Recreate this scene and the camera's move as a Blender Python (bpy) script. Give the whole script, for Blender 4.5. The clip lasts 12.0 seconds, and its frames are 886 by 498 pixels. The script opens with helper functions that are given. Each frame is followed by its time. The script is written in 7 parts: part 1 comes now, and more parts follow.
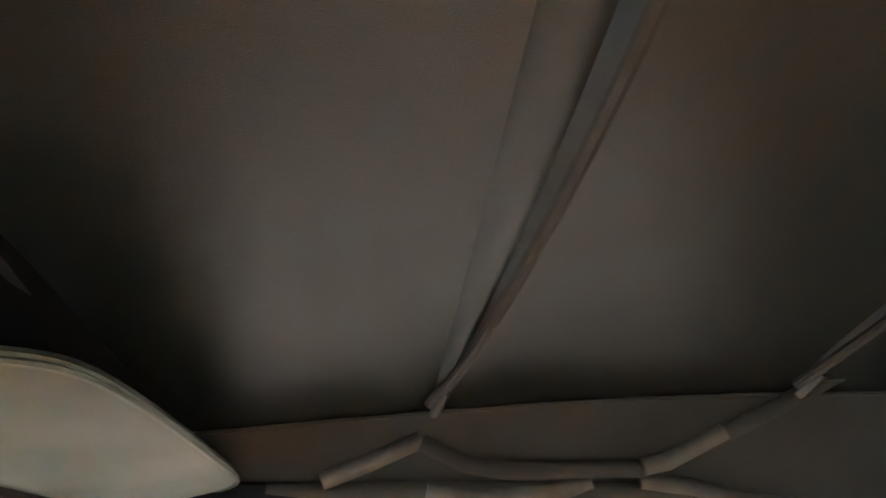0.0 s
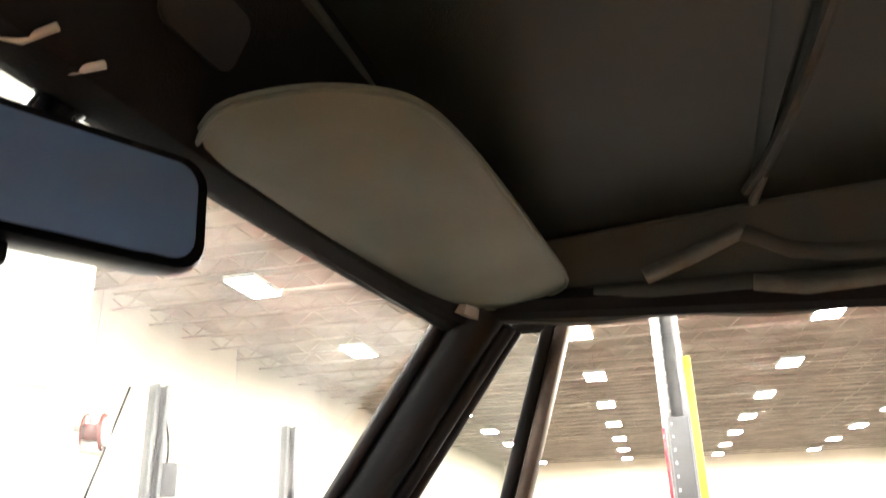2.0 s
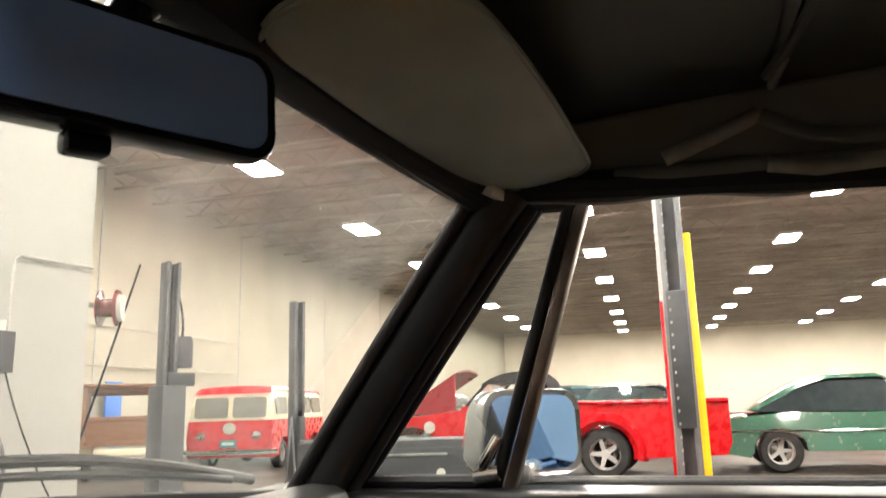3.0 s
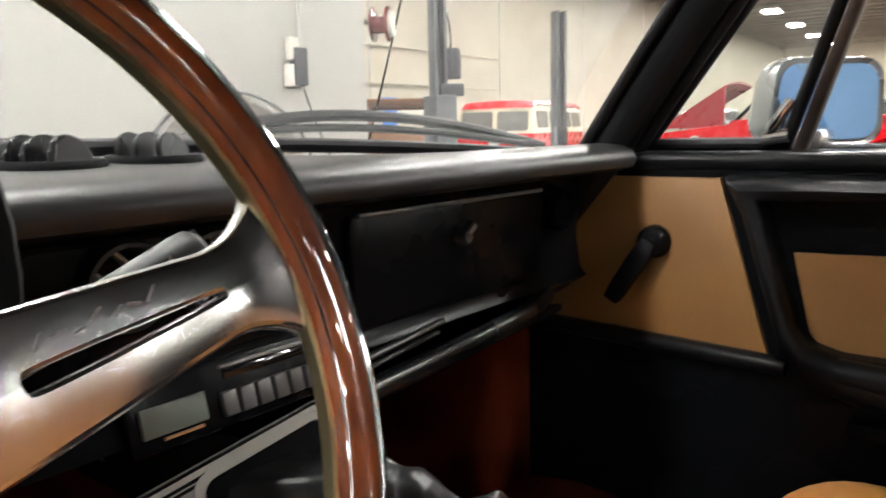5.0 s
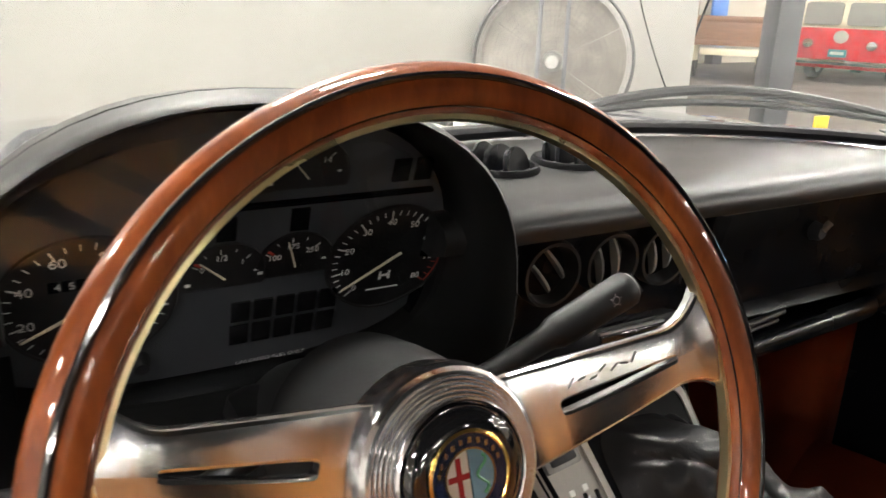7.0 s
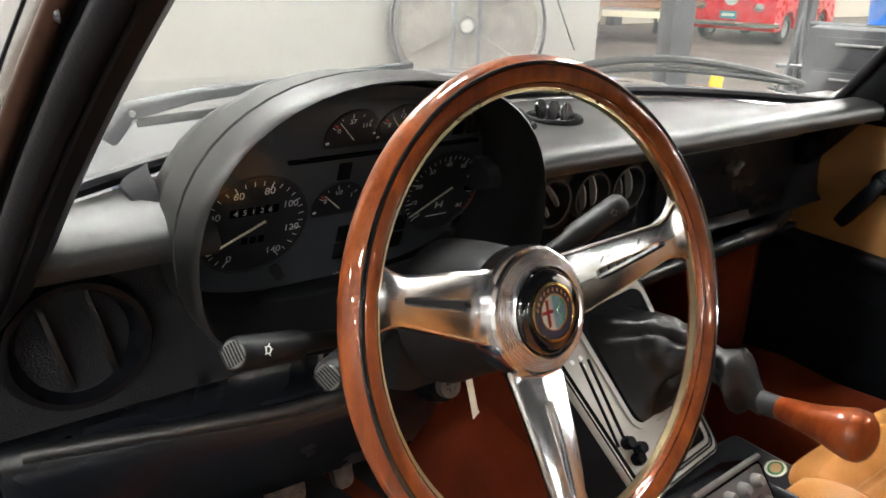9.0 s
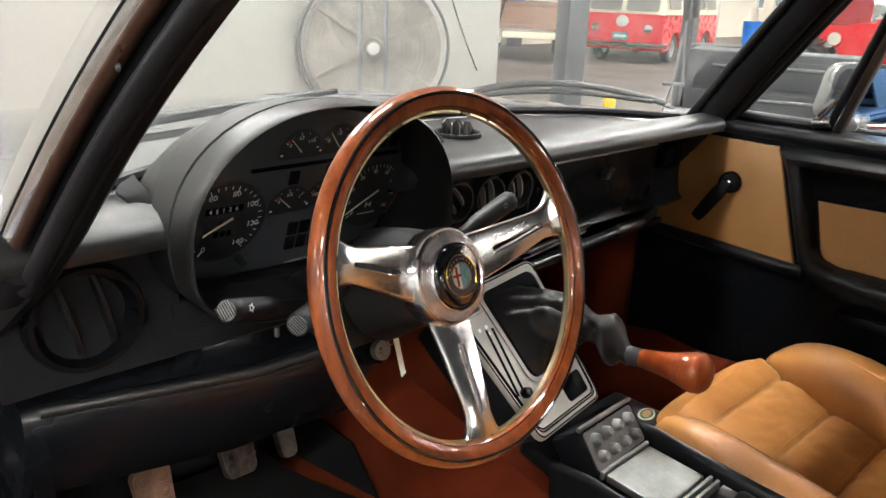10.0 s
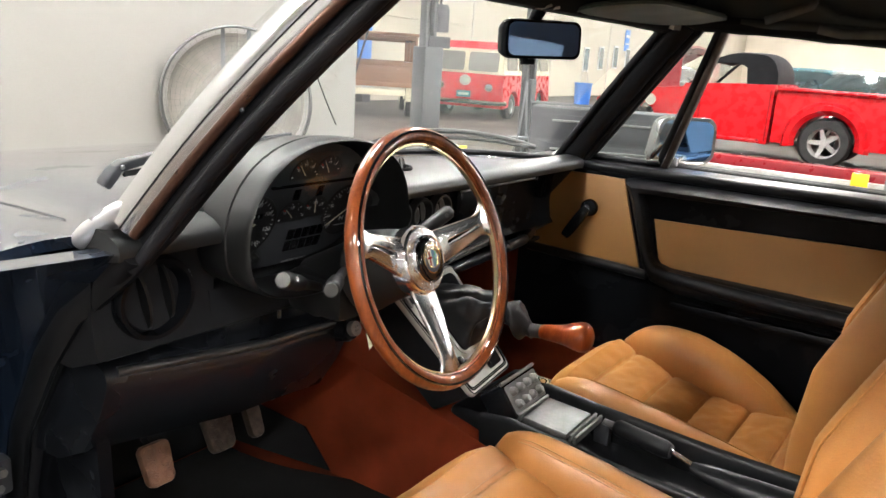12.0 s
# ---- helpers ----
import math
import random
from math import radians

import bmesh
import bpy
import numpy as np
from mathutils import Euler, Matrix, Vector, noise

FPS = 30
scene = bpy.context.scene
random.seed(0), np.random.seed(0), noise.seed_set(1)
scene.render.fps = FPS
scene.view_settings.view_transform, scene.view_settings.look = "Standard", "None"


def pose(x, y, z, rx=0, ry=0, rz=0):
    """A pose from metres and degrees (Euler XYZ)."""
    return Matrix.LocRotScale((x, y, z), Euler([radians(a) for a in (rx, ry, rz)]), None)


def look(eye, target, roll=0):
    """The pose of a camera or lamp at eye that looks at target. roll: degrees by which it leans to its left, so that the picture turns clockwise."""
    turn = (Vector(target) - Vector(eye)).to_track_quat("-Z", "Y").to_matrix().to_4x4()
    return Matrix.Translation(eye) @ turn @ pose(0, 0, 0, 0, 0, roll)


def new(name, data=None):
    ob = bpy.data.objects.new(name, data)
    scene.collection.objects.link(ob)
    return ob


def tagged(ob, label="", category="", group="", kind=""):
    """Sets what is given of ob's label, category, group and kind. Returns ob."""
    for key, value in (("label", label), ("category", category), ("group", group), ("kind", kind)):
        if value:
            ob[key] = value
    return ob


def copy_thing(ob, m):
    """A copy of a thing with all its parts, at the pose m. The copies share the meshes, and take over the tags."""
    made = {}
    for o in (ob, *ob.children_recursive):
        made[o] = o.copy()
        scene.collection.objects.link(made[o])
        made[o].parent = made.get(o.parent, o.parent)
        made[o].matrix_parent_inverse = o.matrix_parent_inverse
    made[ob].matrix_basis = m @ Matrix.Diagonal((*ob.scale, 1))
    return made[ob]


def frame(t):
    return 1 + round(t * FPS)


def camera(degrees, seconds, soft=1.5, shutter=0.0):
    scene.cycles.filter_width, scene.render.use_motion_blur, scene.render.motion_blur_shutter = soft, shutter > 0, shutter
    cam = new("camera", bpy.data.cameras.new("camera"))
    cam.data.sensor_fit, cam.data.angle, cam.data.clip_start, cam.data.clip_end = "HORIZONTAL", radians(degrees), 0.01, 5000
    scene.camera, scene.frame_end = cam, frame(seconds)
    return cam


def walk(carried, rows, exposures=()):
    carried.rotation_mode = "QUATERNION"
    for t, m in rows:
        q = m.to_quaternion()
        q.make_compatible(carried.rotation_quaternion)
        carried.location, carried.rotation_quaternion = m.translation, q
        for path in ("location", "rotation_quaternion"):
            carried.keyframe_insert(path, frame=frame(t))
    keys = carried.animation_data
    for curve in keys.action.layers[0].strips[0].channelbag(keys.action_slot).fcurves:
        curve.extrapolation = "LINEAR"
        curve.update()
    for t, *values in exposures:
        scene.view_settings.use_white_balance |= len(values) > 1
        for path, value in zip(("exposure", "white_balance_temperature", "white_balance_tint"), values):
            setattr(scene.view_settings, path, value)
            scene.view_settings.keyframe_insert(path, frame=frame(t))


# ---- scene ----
LENS = 60.16
cam = camera(LENS, 12.0, shutter=0.35)
PATH = [
    (0, (-0.2386, -0.2562, 1.0777), (0.6619, -0.3452, 1.5035), -3.70),
    (0.5, (-0.2263, -0.2565, 1.0640), (0.6781, -0.2079, 1.4878), -2.60),
    (1, (-0.2101, -0.2615, 1.0202), (0.6752, -0.0678, 1.4430), -1.33),
    (1.5, (-0.2260, -0.2469, 1.0123), (0.6538, 0.0160, 1.4084), -1.14),
    (2, (-0.2346, -0.2403, 0.9592), (0.6527, 0.0554, 1.3131), -1.50),
    (2.5, (-0.2515, -0.2428, 0.9442), (0.6598, 0.0589, 1.2247), -1.82),
    (2.7, (-0.2645, -0.2340, 0.9538), (0.6577, 0.0653, 1.1985), -2.06),
    (4.3, (-0.3445, -0.2187, 0.8941), (0.5376, 0.2517, 0.8673), -2.06),
    (4.5, (-0.3476, -0.2213, 0.8834), (0.5096, 0.2897, 0.8185), -1.97),
    (5, (-0.3579, -0.2226, 0.8873), (0.4191, 0.3878, 0.7335), -1.28),
    (5.5, (-0.3863, -0.2254, 0.9124), (0.2975, 0.4691, 0.6883), -0.49),
    (6, (-0.4191, -0.2312, 0.9444), (0.1757, 0.5257, 0.6739), 0.66),
    (6.5, (-0.4442, -0.2365, 0.9749), (0.0837, 0.5618, 0.6848), 1.62),
    (7, (-0.4886, -0.2538, 1.0076), (-0.0148, 0.5720, 0.7014), 1.80),
    (7.5, (-0.5246, -0.2830, 1.0177), (-0.0713, 0.5485, 0.6964), 1.79),
    (9.3, (-0.7363, -0.4013, 1.0552), (-0.1408, 0.3244, 0.7105), 2.27),
    (9.5, (-0.7595, -0.4344, 1.0669), (-0.1448, 0.2772, 0.7268), 2.45),
    (10, (-0.8317, -0.5002, 1.0706), (-0.1742, 0.1821, 0.7509), 2.29),
    (10.5, (-0.8994, -0.5425, 1.0716), (-0.1996, 0.1077, 0.7759), 2.25),
    (11, (-0.9833, -0.5744, 1.0718), (-0.2453, 0.0406, 0.7940), 2.53),
    (11.5, (-1.0923, -0.5851, 1.0733), (-0.3182, -0.0088, 0.8114), 3.20),
    (12, (-1.1773, -0.6059, 1.0803), (-0.3779, -0.0566, 0.8372), 3.71),
]

walk(cam, [(t, look(e, g, r)) for t, e, g, r in PATH],
     exposures=[(0.0, 2.35, 5750, 9), (0.7, 2.35, 5750, 9), (1.2, 2.22, 5900, 8), (1.7, 1.95, 6250, 8), (2.2, 1.08, 6500, 9), (2.7, 0.32, 6650, 9),
                (4.3, -0.2, 6100, 10), (5.0, 0.0, 6100, 10), (5.6, 0.16, 6300, 10), (7.0, 0.24, 6300, 10), (9.0, 0.2, 6050, 9), (12.0, 0.18, 6050, 9)])

# ---- world: a closed hall, so the sky is only a dim remainder ----
world = bpy.data.worlds.new("world")
scene.world = world
world.use_nodes = True
world.node_tree.nodes["Background"].inputs[0].default_value = (0.9, 0.95, 1.0, 1)
world.node_tree.nodes["Background"].inputs[1].default_value = 0.05
LAMP_POWER = 230.0


# ---- materials ----
def mat(name, col, rough=0.5, metal=0.0, var=0.15, scale=8.0, fine=180.0, bump=0.15, depth=0.002,
        spec=0.5, coat=0.0, col2=None, rvar=0.1, stretch=(1, 1, 1), detail=4.0, crough=0.05):
    m = bpy.data.materials.new(name)
    m.use_nodes = True
    nt = m.node_tree
    b = nt.nodes["Principled BSDF"]
    tc = nt.nodes.new("ShaderNodeTexCoord")
    mp = nt.nodes.new("ShaderNodeMapping")
    mp.inputs["Scale"].default_value = stretch
    nt.links.new(tc.outputs["Object"], mp.inputs[0])
    n1 = nt.nodes.new("ShaderNodeTexNoise")
    n1.inputs["Scale"].default_value = scale
    n1.inputs["Detail"].default_value = detail
    n2 = nt.nodes.new("ShaderNodeTexNoise")
    n2.inputs["Scale"].default_value = fine
    n2.inputs["Detail"].default_value = 2.0
    for n in (n1, n2):
        nt.links.new(mp.outputs[0], n.inputs["Vector"])
    c2 = col2 or tuple(c * (1 - 2 * var) for c in col)
    mx = nt.nodes.new("ShaderNodeMix")
    mx.data_type = "RGBA"
    mx.inputs[6].default_value = (*col, 1)
    mx.inputs[7].default_value = (*c2, 1)
    ramp = nt.nodes.new("ShaderNodeMapRange")
    ramp.inputs[1].default_value, ramp.inputs[2].default_value = 0.3, 0.75
    add = nt.nodes.new("ShaderNodeMath")
    add.operation = "MULTIPLY_ADD"
    add.inputs[1].default_value = 0.25
    nt.links.new(n2.outputs[0], add.inputs[0])
    nt.links.new(n1.outputs[0], add.inputs[2])
    nt.links.new(add.outputs[0], ramp.inputs[0])
    nt.links.new(ramp.outputs[0], mx.inputs[0])
    nt.links.new(mx.outputs[2], b.inputs["Base Color"])
    rr = nt.nodes.new("ShaderNodeMapRange")
    rr.inputs[3].default_value, rr.inputs[4].default_value = max(rough - rvar, 0.01), min(rough + rvar, 1)
    nt.links.new(n1.outputs[0], rr.inputs[0])
    nt.links.new(rr.outputs[0], b.inputs["Roughness"])
    b.inputs["Metallic"].default_value = metal
    b.inputs["Specular IOR Level"].default_value = spec
    b.inputs["Coat Weight"].default_value = coat
    b.inputs["Coat Roughness"].default_value = crough
    if bump:
        bp = nt.nodes.new("ShaderNodeBump")
        bp.inputs["Strength"].default_value = bump
        bp.inputs["Distance"].default_value = depth
        nt.links.new(n2.outputs[0], bp.inputs["Height"])
        nt.links.new(bp.outputs[0], b.inputs["Normal"])
    return m


def glow(name, col, strength):
    m = bpy.data.materials.new(name)
    m.use_nodes = True
    b = m.node_tree.nodes["Principled BSDF"]
    b.inputs["Base Color"].default_value = (*col, 1)
    b.inputs["Emission Color"].default_value = (*col, 1)
    b.inputs["Emission Strength"].default_value = strength
    return m


def glass(name, col=(1, 1, 1), dirt_haze=0.06):
    m = bpy.data.materials.new(name)
    m.use_nodes = True
    nt = m.node_tree
    nt.nodes.clear()
    out = nt.nodes.new("ShaderNodeOutputMaterial")
    tr = nt.nodes.new("ShaderNodeBsdfTransparent")
    tr.inputs[0].default_value = (*col, 1)
    gl = nt.nodes.new("ShaderNodeBsdfGlossy")
    gl.inputs["Roughness"].default_value = 0.02
    df = nt.nodes.new("ShaderNodeBsdfTranslucent")
    df.inputs[0].default_value = (0.75, 0.75, 0.75, 1)
    lw = nt.nodes.new("ShaderNodeLayerWeight")
    pw = nt.nodes.new("ShaderNodeMath")
    pw.operation = "POWER"
    pw.inputs[1].default_value = 4.0
    fr = nt.nodes.new("ShaderNodeMath")
    fr.operation = "MULTIPLY_ADD"
    fr.inputs[1].default_value, fr.inputs[2].default_value = 0.6, 0.04
    nt.links.new(lw.outputs["Facing"], pw.inputs[0])
    nt.links.new(pw.outputs[0], fr.inputs[0])
    mix = nt.nodes.new("ShaderNodeMixShader")
    mix2 = nt.nodes.new("ShaderNodeMixShader")
    tc = nt.nodes.new("ShaderNodeTexCoord")
    nz = nt.nodes.new("ShaderNodeTexNoise")
    nz.inputs["Scale"].default_value = 9.0
    nz.inputs["Detail"].default_value = 6.0
    mr = nt.nodes.new("ShaderNodeMapRange")
    mr.inputs[1].default_value, mr.inputs[2].default_value = 0.5, 0.8
    mr.inputs[3].default_value, mr.inputs[4].default_value = dirt_haze * 0.4, dirt_haze
    nt.links.new(tc.outputs["Object"], nz.inputs["Vector"])
    nt.links.new(nz.outputs[0], mr.inputs[0])
    nt.links.new(fr.outputs[0], mix.inputs[0])
    nt.links.new(tr.outputs[0], mix.inputs[1])
    nt.links.new(gl.outputs[0], mix.inputs[2])
    nt.links.new(mr.outputs[0], mix2.inputs[0])
    nt.links.new(mix.outputs[0], mix2.inputs[1])
    nt.links.new(df.outputs[0], mix2.inputs[2])
    nt.links.new(mix2.outputs[0], out.inputs[0])
    return m


def wood(name, col, col2, rings=60.0):
    m = mat(name, col, rough=0.32, spec=0.12, var=0.2, scale=rings, fine=rings * 6, bump=0.03, coat=1.0, col2=col2,
            stretch=(1, 1, 0.25), detail=5.0, crough=0.03)
    return m


M_PAD = mat("black grained vinyl", (0.0082, 0.0088, 0.0102), rough=0.31, spec=0.17, fine=900, bump=0.25, depth=0.0006, rvar=0.08)
M_DASH = mat("black dash top vinyl", (0.0130, 0.0134, 0.0140), rough=0.37, spec=0.60, fine=900, bump=0.25, depth=0.0006, rvar=0.08)
M_HOOD = mat("matt black hood vinyl", (0.0078, 0.0082, 0.0088), rough=0.50, spec=0.40, fine=800, bump=0.2, depth=0.0005, rvar=0.06)
M_PLASTIC = mat("black plastic", (0.0048, 0.0054, 0.0068), rough=0.26, spec=0.08, fine=600, bump=0.1, depth=0.0004)
M_TRIMBLACK = mat("glossy black vinyl trim", (0.0080, 0.0092, 0.0118), rough=0.27, spec=0.45, fine=700, bump=0.12, depth=0.0004, rvar=0.06)
M_MATTE = mat("matt black plastic", (0.0080, 0.0084, 0.0092), rough=0.44, spec=0.24, fine=700, bump=0.15, depth=0.0004)
M_GLOSSBLACK = mat("gloss black enamel", (0.006, 0.006, 0.007), rough=0.08, bump=0, coat=1.0)
M_BOARD = mat("charcoal gauge board", (0.044, 0.048, 0.056), rough=0.55, fine=900, bump=0.1, depth=0.0003)
M_FACE = mat("gauge face black", (0.006, 0.006, 0.007), rough=0.5, bump=0)
M_PRINT = mat("white gauge print", (0.72, 0.72, 0.70), rough=0.6, bump=0, var=0.05)
M_REDPRINT = mat("red gauge print", (0.5, 0.04, 0.02), rough=0.6, bump=0, var=0.05)
M_NEEDLE = mat("cream needle", (0.75, 0.68, 0.5), rough=0.5, bump=0, var=0.05)
M_WOOD = wood("polished mahogany", (0.235, 0.060, 0.014), (0.105, 0.024, 0.006))
M_WOOD2 = wood("polished reddish wood", (0.36, 0.085, 0.015), (0.18, 0.032, 0.006), 40.0)
M_ALU = mat("polished aluminium", (0.87, 0.87, 0.89), rough=0.165, metal=1.0, var=0.03, scale=30, fine=500, bump=0.012, rvar=0.07)
M_ALUEDGE = mat("brass-tinted alloy edge", (0.80, 0.70, 0.42), rough=0.3, metal=1.0, var=0.05, bump=0.02)
M_CHROME = mat("chrome", (0.85, 0.85, 0.86), rough=0.06, metal=1.0, var=0.02, bump=0, rvar=0.03)
M_BRUSH = mat("worn satin metal", (0.30, 0.30, 0.295), rough=0.46, metal=0.85, var=0.2, scale=25, bump=0.08)
M_SILVERTRIM = mat("silver grey console plastic", (0.31, 0.295, 0.27), rough=0.45, var=0.08, fine=500, bump=0.06)
M_TAN = mat("tan leather", (0.43, 0.195, 0.052), rough=0.42, var=0.14, scale=9, fine=420, bump=0.22, depth=0.001, col2=(0.33, 0.138, 0.034))
M_TANVINYL = mat("tan vinyl panel", (0.31, 0.160, 0.049), rough=0.5, var=0.08, scale=6, fine=800, bump=0.2, depth=0.0006)
M_STITCH = mat("tan thread", (0.52, 0.30, 0.13), rough=0.8, bump=0)
M_CARPET = mat("rust red carpet", (0.30, 0.052, 0.017), rough=0.95, var=0.24, scale=7, fine=1400, bump=1.0, depth=0.004, spec=0.1)
M_MAT = mat("black rubber mat", (0.006, 0.006, 0.0065), rough=0.8, spec=0.2, fine=800, bump=0.4)
M_PEDAL = mat("worn brown rubber pedal", (0.25, 0.125, 0.075), rough=0.55, var=0.25, scale=40, fine=500, bump=0.3)
M_PEDALK = mat("dark worn metal pedal", (0.075, 0.055, 0.043), rough=0.5, metal=0.3, var=0.3, scale=60, bump=0.3)
M_FABRIC = mat("black soft top cloth", (0.0180, 0.0245, 0.0205), rough=0.40, var=0.12, scale=4, fine=900, bump=0.35, depth=0.001, spec=0.65)
M_SEAM = mat("dark cloth seam", (0.046, 0.051, 0.046), rough=0.7, fine=900, bump=0.4)
M_SLEEVE = mat("grey worn cloth", (0.075, 0.075, 0.07), rough=0.8, fine=900, bump=0.4, spec=0.3)
M_LINING = mat("dark lining", (0.0088, 0.0094, 0.0112), rough=0.8, spec=0.15, fine=600, bump=0.3)
M_VISOR = mat("grey visor vinyl", (0.132, 0.162, 0.136), rough=0.5, var=0.1, scale=12, fine=800, bump=0.15, depth=0.0006)
M_BOOT = mat("soft black leather", (0.008, 0.008, 0.009), rough=0.33, spec=0.32, var=0.15, scale=20, fine=600, bump=0.3, depth=0.0008)
M_CAP = mat("bright metal cap", (0.55, 0.55, 0.57), rough=0.30, metal=0.75, var=0.04, scale=20, bump=0.01)
M_BONE = mat("bone white plastic", (0.55, 0.52, 0.46), rough=0.5, bump=0.05)
M_FIN = mat("grey plastic fin", (0.09, 0.09, 0.09), rough=0.4, bump=0.05)
M_VENTFIN = mat("pale grey vent fin", (0.22, 0.22, 0.215), rough=0.4, bump=0.05)
M_ALLOY = mat("cast alloy rim", (0.45, 0.45, 0.44), rough=0.4, metal=0.4, var=0.1, bump=0.05)
M_STEEL = mat("painted steel bow", (0.155, 0.160, 0.145), rough=0.5, metal=0.3, var=0.2, scale=30, bump=0.1)
M_NAVY = mat("dark blue metallic paint", (0.010, 0.018, 0.036), rough=0.25, metal=0.3, var=0.06, bump=0, coat=1.0, crough=0.03)
M_SEAL = mat("black rubber seal", (0.009, 0.009, 0.011), rough=0.5, spec=0.2, fine=400, bump=0.15)
# The brown is a reflection on the strip, put into the metal's colour.
M_BROWNTRIM = mat("metal trim with painted brown reflection", (0.115, 0.060, 0.043), rough=0.3, metal=0.8, var=0.2, scale=40, bump=0.03)
M_WINPOST = mat("dark bronze window post", (0.12, 0.092, 0.078), rough=0.32, metal=0.8, var=0.2, scale=40, bump=0.03)
M_MIRROR = mat("mirror glass", (0.26, 0.50, 0.98), rough=0.03, metal=1.0, var=0.0, bump=0, rvar=0.01)
# The non-metal blue share stands in for light reflected from behind.
M_MIRRORDARK = mat("dimmed mirror glass with painted sheen", (0.24, 0.40, 0.78), rough=0.02, metal=0.62, var=0.02, bump=0, rvar=0.01)
# The windscreen's share holds dust and a stand-in for bloom around the lamps.
M_GLASS = glass("windscreen glass", (0.93, 0.96, 0.95), 0.085)
M_GLASS2 = glass("clear side glass", (0.94, 0.97, 0.96), 0.03)
M_LENS = glass("clear instrument lens", (0.97, 0.97, 0.97), 0.006)
M_BLUE = mat("blue enamel", (0.006, 0.010, 0.030), rough=0.2, bump=0, coat=0.6)
M_GOLD = mat("gilt metal", (0.60, 0.40, 0.12), rough=0.2, metal=1.0, bump=0.05)
M_CREAM = mat("cream enamel", (0.30, 0.27, 0.22), rough=0.25, bump=0, coat=0.4)
M_ENRED = mat("red enamel", (0.16, 0.012, 0.012), rough=0.25, bump=0, coat=0.6)
M_ENGREEN = mat("green enamel", (0.05, 0.16, 0.08), rough=0.25, bump=0, coat=0.6)
M_ENSKY = mat("pale blue enamel", (0.085, 0.14, 0.17), rough=0.25, bump=0, coat=0.6)
M_PAPER = mat("cream paper tag", (0.75, 0.70, 0.58), rough=0.8, bump=0.05, var=0.05)
# hall
M_STRIP = mat("worn black rubber strip", (0.016, 0.016, 0.017), rough=0.85, spec=0.05, fine=400, bump=0.1)
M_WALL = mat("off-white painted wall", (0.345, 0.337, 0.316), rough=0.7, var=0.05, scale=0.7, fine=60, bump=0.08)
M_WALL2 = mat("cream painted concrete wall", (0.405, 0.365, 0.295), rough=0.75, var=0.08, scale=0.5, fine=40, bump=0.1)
# Paler than M_WALL2 to make up for lamp light missing at the far end.
M_WALL3 = mat("cream end wall lightened for missing light", (0.66, 0.60, 0.49), rough=0.75, var=0.06, scale=0.4, fine=40, bump=0.1)
M_FLOOR = mat("sealed concrete floor", (0.085, 0.072, 0.060), rough=0.60, spec=0.08, var=0.2, scale=0.8, fine=30, bump=0.05)
M_DECK = mat("brown grey roof deck", (0.45, 0.39, 0.33), rough=0.7, var=0.2, scale=0.6, fine=20, bump=0.2)
M_JOIST = mat("grey steel joist", (0.24, 0.22, 0.20), rough=0.6, metal=0.3, var=0.15, bump=0.1)
M_LAMP = glow("high bay lamp", (1.0, 0.93, 0.83), LAMP_POWER)
M_LAMPBOX = mat("white lamp housing", (0.6, 0.6, 0.6), rough=0.5, bump=0)
M_RED = mat("glossy red paint", (0.47, 0.004, 0.009), rough=0.28, spec=0.3, var=0.01, bump=0, coat=0.25)
M_DARKRED = mat("dark red paint", (0.25, 0.012, 0.02), rough=0.3, var=0.05, bump=0, coat=0.8)
M_GREEN = mat("dark green paint", (0.012, 0.10, 0.05), rough=0.25, var=0.05, bump=0, coat=1.0)
M_VANCREAM = mat("cream van paint", (0.65, 0.58, 0.42), rough=0.3, var=0.05, bump=0, coat=0.8)
M_TYRE = mat("tyre rubber", (0.018, 0.018, 0.018), rough=0.75, fine=200, bump=0.3)
M_POST = mat("grey lift paint", (0.17, 0.18, 0.19), rough=0.4, var=0.15, scale=5, bump=0.08)
M_DPOST = mat("dark grey lift paint", (0.05, 0.055, 0.06), rough=0.45, var=0.2, scale=5, bump=0.08)
M_YELLOW = mat("yellow safety paint", (0.80, 0.52, 0.01), rough=0.4, var=0.06, bump=0.03)
M_OAK = mat("varnished wagon wood", (0.23, 0.10, 0.04), rough=0.5, var=0.2, scale=6, fine=80, bump=0.15, stretch=(1, 1, 6))
M_BLUEPLAS = mat("blue plastic", (0.03, 0.16, 0.55), rough=0.5, bump=0.05)
M_DGREY = mat("dark grey cabinet", (0.035, 0.037, 0.042), rough=0.6, spec=0.3, var=0.15, bump=0.08)
M_WGLASS = mat("dark vehicle glass", (0.04, 0.055, 0.06), rough=0.06, bump=0, coat=0.5)
# The pale grey stands for reflections, put into the panes' base colour.
M_VANGLASS = mat("van glass with painted pale reflection", (0.22, 0.22, 0.20), rough=0.1, var=0.15, scale=3, bump=0, coat=0.6)
M_MESH = mat("galvanised fan wire", (0.42, 0.41, 0.39), rough=0.5, metal=0.3, bump=0.05)
M_BLADE = mat("dull aluminium blade", (0.27, 0.25, 0.22), rough=0.6, metal=0.3, bump=0.03)
M_TEAL = mat("teal paint", (0.05, 0.22, 0.25), rough=0.25, bump=0, coat=1.0)
M_SILVER = mat("silver car paint", (0.42, 0.42, 0.42), rough=0.25, metal=0.6, bump=0, coat=1.0)


# ---- mesh helpers ----
def V(*a):
    return Vector(a)


